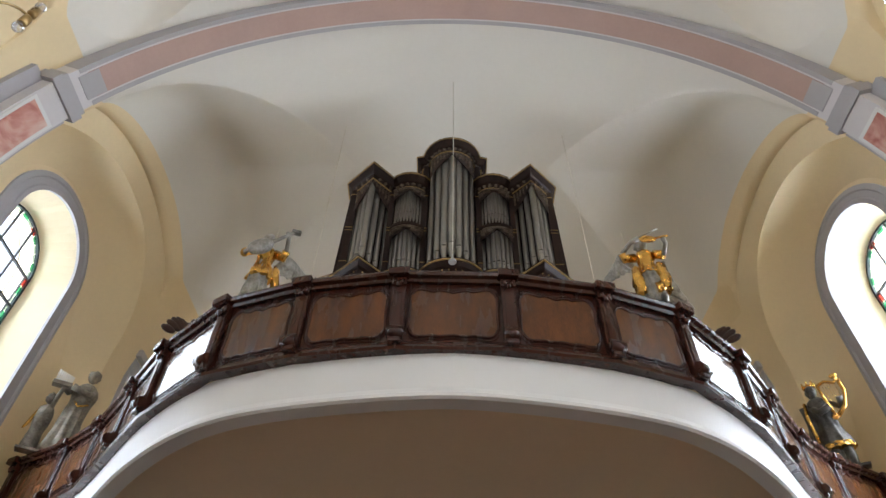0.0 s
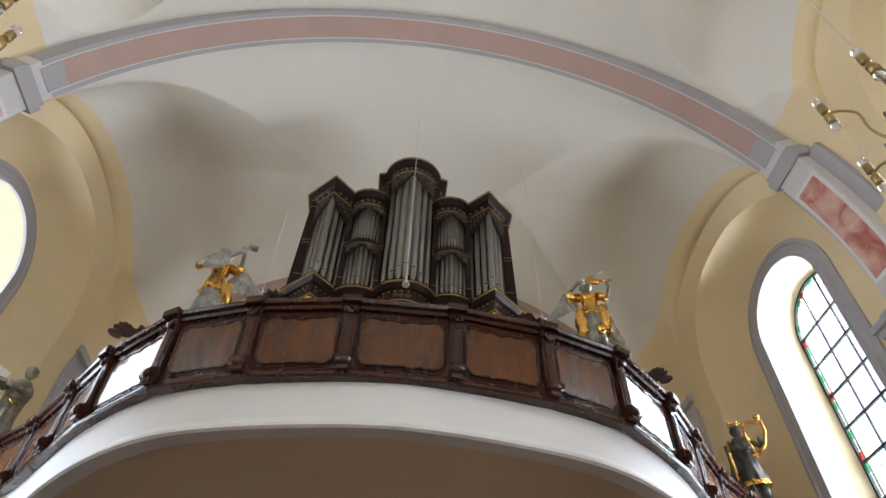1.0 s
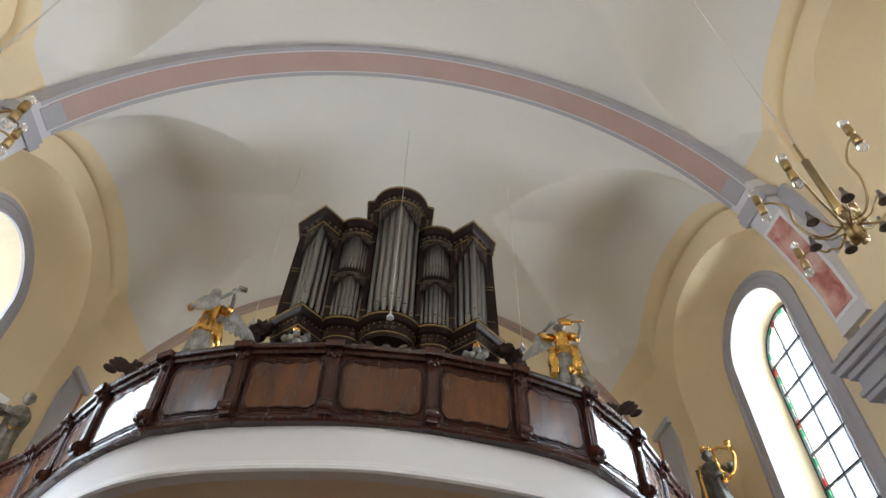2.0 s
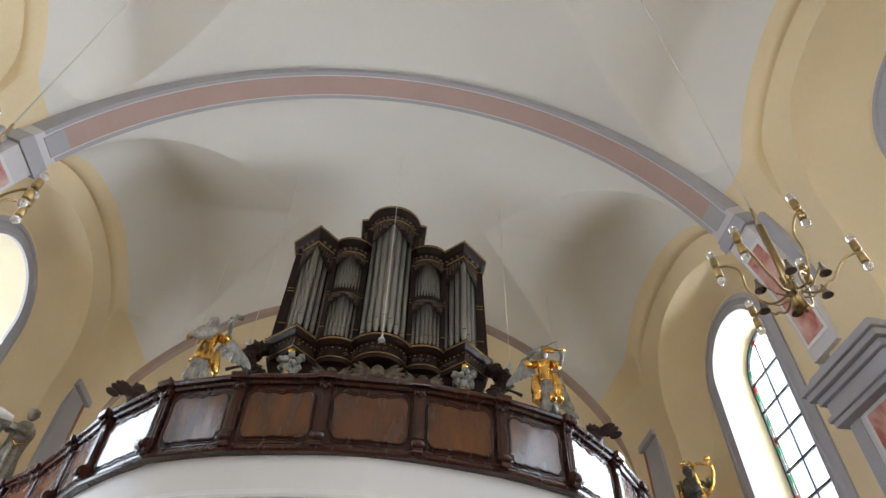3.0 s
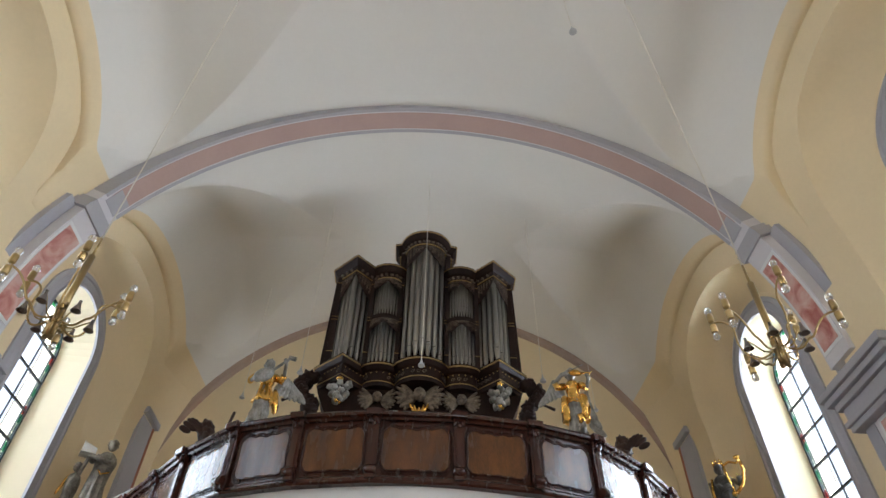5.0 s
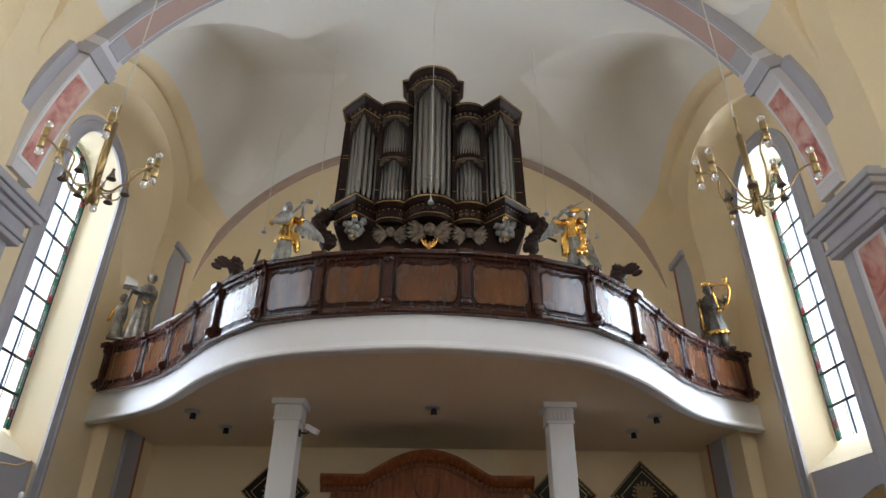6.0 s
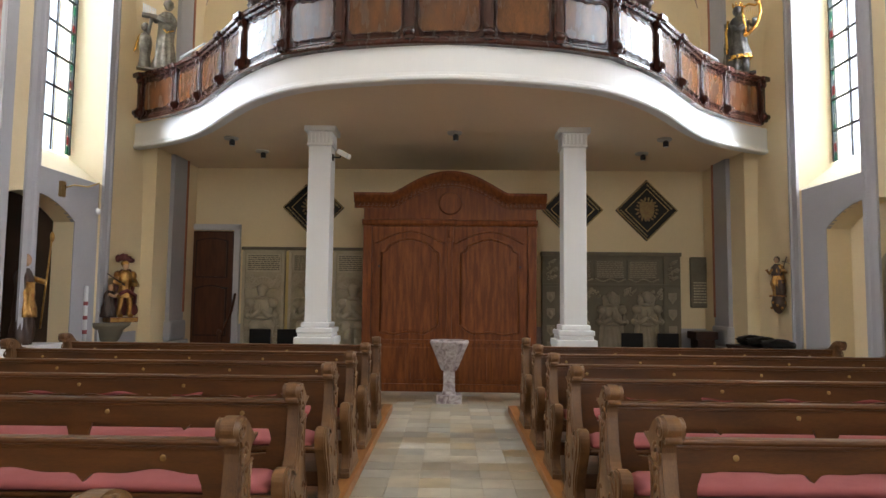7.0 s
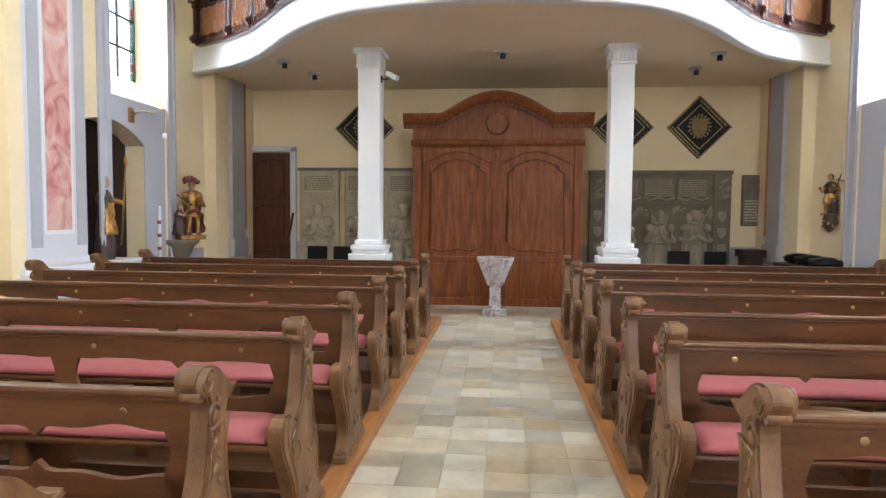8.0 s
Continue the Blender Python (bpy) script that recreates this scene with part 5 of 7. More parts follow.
c1 = chandelier(2.34, 3.45, 4.07, 10)
c2 = chandelier(-2.40, 3.45, 4.07, 40)


# ---------- hanging cables with bell ends ----------
def pendant(x, y, z, top=None):
    g = thing("hanging_microphone", pose(x, y, z), "small grey bell-shaped microphone on a white cable", "microphone", "hanging microphones")
    t = (top or vault_height(x - XC, y)) - z
    part("cable", fix(tube(bmesh.new(), [(0, 0, 0.10), (0, 0, t)], 0.005, 5)), WIRE, g)
    bm = lathe(bmesh.new(), [(0.045, 0.0), (0.05, 0.012), (0.04, 0.035), (0.022, 0.06), (0.012, 0.10), (0.006, 0.14)], (0, 0, 0), 14)
    part("capsule", fix(bm), PLASTIC, g)


for p in ((-0.05, 7.64, 6.86), (-1.90, 8.38, 7.15), (1.85, 8.46, 7.22), (-3.36, 10.5, 7.98), (3.24, 10.5, 7.98), (1.65, 3.65, 9.1)):
    pendant(*p)
# ---------- carved figures ----------
def robe(bm, prof, c, folds=9, amp=0.10, idx=0, seg=40, squash=0.8, lean=(0, 0), seed=0.0):
    """Draped body: a turned profile with folds running down it."""
    rings = []
    prof = spline(prof, 4)
    z0, z1 = prof[0][1], prof[-1][1]
    tall = max(z1 - z0, 1e-6)
    for r, z in prof:
        t = (z - z0) / tall
        ring = []
        for i in range(seg):
            a = 2 * math.pi * i / seg
            wave = math.sin(folds * a + 4 * t + 1.3 * math.sin(2 * a + seed) + seed)
            crumple = noise.noise(Vector((2.2 * math.cos(a), 2.2 * math.sin(a), 5 * t + seed)))
            k = 1 + amp * ((1 - 0.45 * t) * (0.75 * wave * abs(wave) ** 0.4 + 0.3 * math.sin((folds * 2 + 1) * a - 6 * t + seed)) + 0.9 * crumple)
            ring.append(bm.verts.new((c[0] + lean[0] * t + r * k * math.cos(a), c[1] + lean[1] * t + squash * r * k * math.sin(a), c[2] + z)))
        rings.append(ring)
    for p, q in zip(rings, rings[1:]):
        for i in range(seg):
            f = bm.faces.new((p[i], p[(i + 1) % seg], q[(i + 1) % seg], q[i]))
            f.material_index, f.smooth = idx, True
    bm.faces.new(list(reversed(rings[0]))).material_index = idx
    bm.faces.new(rings[-1]).material_index = idx
    return bm


def feather_wing(bm, root, s, length, idx=0, drop=0.35, back=0.25):
    for row, (n, k) in enumerate(((7, 1.0), (6, 0.62), (5, 0.35))):
        for j in range(n):
            t = j / (n - 1)
            p = Vector(root) + Vector((s * length * (0.15 + 0.75 * t) * k, back * t * k, (0.12 - drop * t * t) * k))
            ball(bm, p + Vector((s * 0.03, 0.004 * row, -0.07 * k)), (0.035 + 0.012 * k, 0.014, 0.11 * k + 0.03), (0, s * (28 - 75 * t), 0), idx, 10, 6)


def angel_lute():
    bm = bmesh.new()
    box(bm, -0.13, -0.055, 0.0, 0.13, 0.06, 0.03, 0.006, 0)
    robe(bm, [(0.11, 0.03), (0.125, 0.05), (0.11, 0.16), (0.10, 0.30), (0.09, 0.42), (0.075, 0.50)], (0, 0, 0), 8, 0.24, 0, seed=1)
    robe(bm, [(0.135, 0.30), (0.13, 0.34), (0.105, 0.42), (0.085, 0.50), (0.09, 0.58), (0.095, 0.66), (0.05, 0.72)], (0.01, 0, 0), 6, 0.18, 1, seed=2)
    ball(bm, (0.17, 0.0, 0.36), (0.05, 0.05, 0.16), (0, -12, 0), 1, rough=0.4)
    ball(bm, (0.0, -0.02, 0.80), (0.06, 0.065, 0.075), (0, 18, 0), 0, 16, 12)
    ball(bm, (-0.01, 0.012, 0.825), (0.072, 0.068, 0.07), (0, 0, 0), 0, 16, 12, 0.4, 12)
    tube(bm, [(-0.10, 0, 0.66), (-0.20, -0.03, 0.58), (-0.22, -0.09, 0.50)], 0.042, 10, 1)
    tube(bm, [(-0.22, -0.09, 0.50), (-0.13, -0.16, 0.55), (-0.08, -0.16, 0.58)], 0.026, 8, 0)
    tube(bm, [(0.10, 0, 0.66), (0.20, -0.03, 0.62), (0.21, -0.08, 0.66)], 0.048, 10, 1)
    tube(bm, [(0.21, -0.08, 0.66), (0.20, -0.12, 0.80), (0.17, -0.13, 0.86)], 0.025, 8, 0)
    ball(bm, (-0.07, -0.15, 0.57), (0.15, 0.06, 0.085), (0, -32, 0), 0, 20, 12)
    tube(bm, [(0.03, -0.15, 0.65), (0.24, -0.14, 0.88)], 0.018, 8, 0)
    box(bm, 0.21, -0.17, 0.86, 0.32, -0.12, 0.90, 0.01, 0)
    feather_wing(bm, (0.12, 0.06, 0.56), 1, 0.40, 0, 0.02, 0.10)
    return bm


def angel_violin():
    bm = bmesh.new()
    box(bm, -0.13, -0.055, 0.0, 0.13, 0.06, 0.03, 0.006, 0)
    robe(bm, [(0.10, 0.03), (0.11, 0.06), (0.10, 0.18), (0.095, 0.34), (0.085, 0.46)], (0, 0, 0), 7, 0.24, 0, seed=4)
    for s in (-1, 1):
        robe(bm, [(0.055, 0.20), (0.06, 0.28), (0.065, 0.42), (0.05, 0.52)], (s * 0.125, 0.0, 0), 5, 0.3, 1, 20, 1.2, seed=s)
    robe(bm, [(0.115, 0.42), (0.085, 0.50), (0.09, 0.60), (0.10, 0.68), (0.05, 0.74)], (0, 0, 0), 6, 0.16, 1, seed=5)
    ball(bm, (0.06, -0.08, 0.20), (0.045, 0.04, 0.06), idx=1, rough=0.6)
    ball(bm, (0.06, -0.06, 0.06), (0.045, 0.09, 0.04), idx=0)
    ball(bm, (0, -0.02, 0.82), (0.06, 0.065, 0.075), (0, -10, 0), 0, 16, 12)
    ball(bm, (-0.005, 0.012, 0.845), (0.075, 0.07, 0.075), idx=0, seg=16, ring=12, rough=0.4, freq=12)
    tube(bm, [(-0.10, 0, 0.68), (-0.22, -0.04, 0.66), (-0.23, -0.07, 0.70)], 0.045, 10, 1)
    tube(bm, [(-0.23, -0.07, 0.70), (-0.12, -0.15, 0.745), (-0.02, -0.17, 0.76)], 0.026, 8, 0)
    tube(bm, [(0.10, 0, 0.68), (0.20, -0.05, 0.60)], 0.045, 10, 1)
    tube(bm, [(0.20, -0.05, 0.60), (0.24, -0.14, 0.66), (0.22, -0.18, 0.70)], 0.026, 8, 0)
    ball(bm, (0.07, -0.14, 0.76), (0.10, 0.022, 0.045), (0, 18, 0), 1, 14, 8)
    tube(bm, [(0.15, -0.15, 0.74), (0.28, -0.20, 0.69)], 0.012, 6, 1)
    tube(bm, [(-0.03, -0.19, 0.75), (0.20, -0.17, 0.84)], 0.006, 5, 0)
    feather_wing(bm, (-0.12, 0.06, 0.66), -1, 0.30, 0, 0.10, 0.06)
    feather_wing(bm, (0.08, 0.06, 0.46), 1, 0.15, 0, 0.38, 0.06)
    return bm


def saint_group():
    bm = bmesh.new()
    box(bm, -0.30, -0.06, 0, 0.24, 0.07, 0.03, 0.006, 0)
    robe(bm, [(0.16, 0.03), (0.165, 0.08), (0.14, 0.3), (0.125, 0.55), (0.12, 0.7), (0.135, 0.85), (0.07, 0.96)], (0.08, 0.0, 0), 8, 0.15, 0, lean=(0.03, 0), seed=2)
    ball(bm, (0.12, -0.03, 1.07), (0.065, 0.07, 0.085), idx=0, seg=16, ring=12)
    ball(bm, (0.12, 0.005, 1.10), (0.077, 0.075, 0.075), idx=0, seg=16, ring=12, rough=0.3, freq=11)
    tube(bm, [(0.05, -0.11, 0.66), (0.10, -0.13, 0.60), (0.2, -0.10, 0.66)], 0.012, 6, 1)
    tube(bm, [(0.0, 0, 0.88), (-0.06, -0.1, 0.76), (-0.14, -0.16, 0.80)], 0.04, 10, 0)
    tube(bm, [(0.2, 0, 0.88), (0.16, -0.14, 0.76), (-0.04, -0.19, 0.80)], 0.042, 10, 0)
    # little portative with a row of pipes
    box(bm, -0.26, -0.22, 0.77, -0.05, -0.12, 0.82, 0.006, 0)
    for j in range(8):
        tube(bm, [(-0.24 + 0.024 * j, -0.17, 0.82), (-0.24 + 0.024 * j, -0.17, 0.98 - 0.008 * j)], 0.009, 6, 2)
    # child with gilt wings carrying it
    robe(bm, [(0.07, 0.03), (0.08, 0.1), (0.075, 0.25), (0.09, 0.38), (0.08, 0.52), (0.04, 0.58)], (-0.19, -0.01, 0), 3, 0.14, 0, 24, seed=6)
    ball(bm, (-0.20, -0.03, 0.66), (0.06, 0.06, 0.07), idx=0, seg=14, ring=10, rough=0.25, freq=12)
    tube(bm, [(-0.16, -0.02, 0.54), (-0.14, -0.12, 0.66), (-0.12, -0.15, 0.78)], 0.026, 8, 0)
    for j in range(5):
        ball(bm, (-0.28 - 0.01 * j, 0.06, 0.52 - 0.045 * j), (0.02, 0.02, 0.07), (0, 20, 0), 1, 8, 6)
    return bm


def king_harp():
    bm = bmesh.new()
    box(bm, -0.2, -0.06, 0, 0.22, 0.07, 0.03, 0.006, 0)
    for s in (-1, 1):
        tube(bm, [(s * 0.07, 0, 0.03), (s * 0.075, -0.01, 0.2), (s * 0.07, 0, 0.34)], 0.055, 10, 0, 1.1)
    robe(bm, [(0.16, 0.26), (0.165, 0.30), (0.14, 0.45), (0.12, 0.62), (0.135, 0.80), (0.13, 0.9), (0.06, 0.97)], (0, 0, 0), 7, 0.14, 0, lean=(-0.02, 0), seed=3)
    robe(bm, [(0.172, 0.25), (0.178, 0.28), (0.172, 0.31)], (0, 0, 0), 7, 0.14, 1, seed=3)
    robe(bm, [(0.15, 0.1), (0.14, 0.5), (0.12, 0.9)], (-0.10, 0.06, 0), 6, 0.25, 0, 28, 0.6, seed=7)
    tube(bm, [(-0.17, -0.06, 0.9), (-0.2, -0.08, 0.7), (-0.19, -0.06, 0.35)], 0.02, 6, 1)
    ball(bm, (-0.03, -0.03, 1.06), (0.065, 0.07, 0.085), idx=0, seg=16, ring=12)
    ball(bm, (-0.02, -0.06, 1.0), (0.045, 0.045, 0.07), idx=0, rough=0.4, freq=12)
    ball(bm, (-0.035, 0.015, 1.07), (0.075, 0.07, 0.09), idx=0, rough=0.3, freq=12)
    lathe(bm, [(0.068, 1.12), (0.072, 1.15), (0.07, 1.15)], (-0.03, 0, 0), 16, 1)
    for j in range(7):
        a = 2 * math.pi * j / 7
        ball(bm, (-0.03 + 0.072 * math.cos(a), 0.072 * math.sin(a), 1.17), (0.013, 0.013, 0.035), idx=1, seg=8, ring=5)
    # gilt harp
    tube(bm, [(0.10, -0.14, 0.62), (0.06, -0.15, 0.9), (0.05, -0.15, 1.05)], 0.018, 8, 1)
    tube(bm, [(0.05, -0.15, 1.05), (0.14, -0.15, 1.09), (0.24, -0.15, 1.05), (0.30, -0.15, 1.10)], 0.02, 8, 1)
    tube(bm, [(0.30, -0.15, 1.08), (0.31, -0.15, 0.92), (0.24, -0.15, 0.72), (0.12, -0.14, 0.60)], 0.026, 8, 1)
    ball(bm, (0.27, -0.15, 1.14), (0.05, 0.03, 0.035), idx=1, rough=0.4)
    ball(bm, (0.09, -0.14, 0.61), (0.04, 0.03, 0.04), idx=1, rough=0.3)
    for j in range(6):
        tube(bm, [(0.10 + 0.03 * j, -0.15, 1.05), (0.14 + 0.02 * j, -0.145, 0.66 + 0.03 * j)], 0.003, 4, 1)
    tube(bm, [(0.12, 0, 0.86), (0.22, -0.1, 0.74), (0.22, -0.17, 0.84)], 0.04, 10, 0)
    tube(bm, [(-0.12, 0, 0.86), (-0.05, -0.14, 0.70), (0.08, -0.17, 0.74)], 0.042, 10, 0)
    return bm


def figure(name, bm, mats, x, y, z, turn, scale, label, slim=1.0):
    ob = link_mesh(name, fix(bm), mats)
    ob.matrix_world = pose(x, y, z, 0, 0, turn) @ Matrix.Diagonal((scale * slim, scale, scale, 1))
    return tagged(ob, label, "statue")


figure("angel_statue", angel_lute(), [SILVER, GOLD], -1.88, 6.665, 5.285, 20, 1.02, "silvered and gilt angel statue playing a lute on the rail", 0.84)
figure("angel_statue", angel_violin(), [SILVER, GOLD], 1.80, 6.655, 5.285, -18, 1.02, "silvered and gilt angel statue playing a violin on the rail", 0.84)
figure("saint_statue", saint_group(), [SILVER_WARM, GOLD, WHITE], -4.93, 9.46, 5.285, 28, 1.07, "silvered statue group with small pipe instrument on the rail")
figure("king_statue", king_harp(), [SILVER_DARK, GOLD], 4.74, 9.44, 5.285, -28, 1.02, "silvered crowned statue with gilt harp on the rail")


def dark_eagle(s):
    bm = bmesh.new()
    tube(bm, [(0, 0, 0), (0, 0, 0.85)], 0.05, 10)
    box(bm, -0.2, -0.2, 0, 0.2, 0.2, 0.05, 0.01)
    for j in range(6):
        ball(bm, (s * 0.02 * j, 0.02 * j, 0.85 + 0.09 * j), (0.14 - 0.012 * j, 0.12, 0.10), (15 * j, 0, 25 * j), rough=0.5, freq=8, seg=14, ring=10)
    for w in (-1, 1):
        for j in range(7):
            t = j / 6
            ball(bm, (w * (0.10 + 0.26 * t), 0.06, 1.12 + 0.24 * math.sin(2.2 * t) - 0.02 * j), (0.045, 0.03, 0.20 - 0.02 * j), (0, w * (15 + 60 * t), 0), seg=10, ring=6)
    tube(bm, [(-s * 0.12, -0.05, 1.3), (-s * 0.16, -0.06, 1.55)], 0.02, 8)
    return bm


for s, x in ((-1, -2.66), (1, 2.52)):
    o = link_mesh("carved_eagle", fix(dark_eagle(s)), DARKWOOD)
    o.matrix_world = pose(x, 7.66, 4.5, 0, 0, -30 * s)
    tagged(o, "dark carved wooden winged figure standing behind the parapet", "carving", "gallery carvings")

# ---------- gallery end hand rails ----------
for s, x0 in ((-1, XC - 4.5), (1, XC + 4.45)):
    g = thing("tube_rail", pose(x0, 9.35, 4.5), "grey steel tube safety rail on the gallery", "safety rail", "gallery safety rails")
    pts = [(0, 0.1, 0), (0, 0.1, 0.98), (-s * 0.05, 0.05, 1.02), (-s * 0.62, -0.42, 1.06), (-s * 0.66, -0.44, 1.02), (-s * 0.66, -0.44, 0)]
    part("rail", fix(tube(bmesh.new(), pts, 0.016, 8)), PLASTIC, g)
    part("mid_bar", fix(tube(bmesh.new(), [(0, 0.1, 0.86), (-s * 0.66, -0.44, 0.90)], 0.010, 6)), PLASTIC, g)


# ---------- stone memorials on the rear wall ----------
def text_bars(bm, x0, x1, z0, z1, y, rows, idx=0, seed=0):
    r = random.Random(seed)
    h = (z1 - z0) / rows
    for i in range(rows):
        z = z1 - (i + 0.5) * h
        x = x0
        while x < x1 - 0.02:
            w = min(r.uniform(0.03, 0.09), x1 - x)
            box(bm, x, y - 0.004, z - h * 0.24, x + w, y, z + h * 0.24, 0, idx)
            x += w + 0.015


def relief_figure(bm, x, z, h, y, kind, seed):
    """Weathered praying relief, built of rounded masses."""
    s = h / 1.2

    def lump(u, d, v, ru, rd, rv, turn=0, rough=0.25):
        ball(bm, (x + u * s, y - d * s, z + v * s), (ru * s, rd * s, rv * s), (0, turn, 0), seg=16, ring=10, rough=rough, freq=9)

    lump(0, 0.07, 1.08, 0.078, 0.075, 0.10, 0, 0.12)
    lump(0, 0.04, 1.13, 0.10, 0.07, 0.085, 0, 0.35)
    lump(0, 0.06, 0.965, 0.12, 0.07, 0.035, 0, 0.5)
    if kind == "robe":
        robe(bm, [(0.23 * s, 0), (0.22 * s, 0.1 * s), (0.165 * s, 0.42 * s), (0.125 * s, 0.62 * s), (0.17 * s, 0.80 * s), (0.16 * s, 0.92 * s), (0.06 * s, 1.0 * s)], (x, y, z), 13, 0.10, 0, 60, 0.5, seed=seed)
        lump(0, 0.06, 0.60, 0.135, 0.06, 0.03, 0, 0.1)
        for q in (-1, 1):
            lump(q * 0.17, 0.01, 0.52, 0.055, 0.03, 0.42, -6 * q, 0.3)
            lump(q * 0.10, 0.0, 1.02, 0.06, 0.04, 0.14, 12 * q, 0.3)
    else:
        for q in (-1, 1):
            tube(bm, [(x + q * 0.10 * s, y - 0.02, z), (x + q * 0.095 * s, y - 0.04, z + 0.14 * s), (x + q * 0.10 * s, y - 0.04, z + 0.30 * s), (x + q * 0.08 * s, y - 0.04, z + 0.52 * s)], 0.062 * s, 12, 0, 1.25)
            lump(q * 0.10, 0.07, 0.28, 0.065, 0.05, 0.06)
            lump(q * 0.11, 0.04, 0.48, 0.11, 0.08, 0.10, 14 * q)
            lump(q * 0.12, 0.06, 0.02, 0.07, 0.09, 0.04)
        robe(bm, [(0.19 * s, 0.44 * s), (0.175 * s, 0.52 * s), (0.13 * s, 0.61 * s), (0.18 * s, 0.78 * s), (0.17 * s, 0.92 * s), (0.06 * s, 1.0 * s)], (x, y, z), 9, 0.07, 0, 44, 0.55, seed=seed)
        lump(0, 0.08, 0.61, 0.14, 0.05, 0.028, 0, 0.1)
        lump(0.19, 0.03, 0.42, 0.02, 0.03, 0.36, 8, 0.1)
    for q in (-1, 1):
        lump(q * 0.19, 0.04, 0.88, 0.085, 0.08, 0.085, 0, 0.3)
        lump(q * 0.245, 0.06, 0.66, 0.06, 0.06, 0.06, 0, 0.2)
        tube(bm, [(x + q * 0.19 * s, y - 0.04, z + 0.88 * s), (x + q * 0.25 * s, y - 0.06, z + 0.66 * s), (x + q * 0.14 * s, y - 0.12, z + 0.64 * s), (x + q * 0.02 * s, y - 0.14, z + 0.74 * s)], 0.056 * s, 10, 0, 0.7)
        lump(q * 0.014, 0.15, 0.79, 0.016, 0.022, 0.07, 0, 0.0)


def shell(bm, x, z, r, y):
    for j in range(11):
        a = radians(10 + 16 * j)
        tube(bm, [(x + 0.25 * r * math.cos(a), y - 0.005, z + 0.25 * r * math.sin(a)), (x + r * math.cos(a), y - 0.02, z + r * math.sin(a))], 0.022 * r / 0.25, 6)
    tube(bm, [(x + r * 1.05 * math.cos(radians(180 * j / 20)), y - 0.015, z + r * 1.05 * math.sin(radians(180 * j / 20))) for j in range(21)], 0.014, 6)


def scrolls(bm, x, z, w, h, y, n, seed):
    r = random.Random(seed)
    for i in range(n):
        cx, cz, k = x + r.uniform(-w, w), z + r.uniform(-h, h), r.uniform(0.025, 0.05)
        tube(bm, [(cx + k * math.cos(t) * (1 - t / 9), y - 0.012, cz + k * math.sin(t) * (1 - t / 9)) for t in [j * 0.8 for j in range(8)]], 0.012, 5)
        ball(bm, (cx + k, y - 0.008, cz + k), (0.03, 0.02, 0.02), (0, r.uniform(0, 180), 0), seg=8, ring=5)


WY = BACK_Y - 0.14


def small_epitaph(x0, x1, kind, seed):
    w = x1 - x0
    c = (x0 + x1) / 2
    g = thing("stone_epitaph", pose(0, 0, 0), "buff sandstone epitaph slab with a shell niche and praying relief", "epitaph", "stone epitaphs")
    # slab coloured darker than its relief, in place of the shade behind the figures
    part("slab", boxmesh(x0, WY + 0.02, 0.3, x1, BACK_Y, 2.50, bevel=0.008), STONE_SHADED, g)
    for a, b in ((x0, x0 + 0.06), (x1 - 0.06, x1)):
        part("border", boxmesh(a, WY - 0.03, 0.3, b, WY + 0.03, 2.46, bevel=0.012), STONE, g)
    bm = box(bmesh.new(), x0 + 0.08, WY, 2.05, x1 - 0.08, WY + 0.03, 2.42, 0.008)
    part("inscription_tablet", bm, STONE, g)
    bm = bmesh.new()
    text_bars(bm, x0 + 0.11, x1 - 0.11, 2.08, 2.40, WY, 8, 0, seed)
    tagged(part("worn_lettering", bm, STONE_GREY, g), kind="stuff")
    bm = bmesh.new()
    shell(bm, c, 1.70, 0.24, WY + 0.015)
    part("shell", fix(bm), STONE, g)
    bm = bmesh.new()
    relief_figure(bm, c, 0.42, 1.38, WY + 0.02, kind, seed)
    part("relief", fix(bm), STONE, g)
    bm = bmesh.new()
    for s in (-1, 1):
        scrolls(bm, c + s * w * 0.33, 1.85, 0.07, 0.14, WY + 0.02, 12, seed + s + 5)
        scrolls(bm, c + s * w * 0.34, 0.85, 0.07, 0.45, WY + 0.02, 22, seed + s + 9)
    part("carved_scrolls", fix(bm), STONE, g)


small_epitaph(-4.22, -3.36, "armour", 1)
small_epitaph(-3.28, -2.44, "armour", 2)
small_epitaph(-2.38, -1.54, "armour", 3)
structure("trim_epitaph_cornice", boxmesh(-4.25, WY - 0.02, 2.50, -1.54, BACK_Y, 2.56, bevel=0.01), STONE_GREY, "grey stone cornice strip above the epitaphs", "stone cornice")
for x in (-3.32, -2.41):
    structure("trim_gilt_strip", boxmesh(x - 0.03, WY + 0.03, 0.3, x + 0.03, BACK_Y, 2.48, bevel=0.01), mat("yellow_stone_strip", (0.62, 0.46, 0.18), 0.7, vary=0.3, scale=5), "yellow painted stone strip between epitaphs", "stone strip")


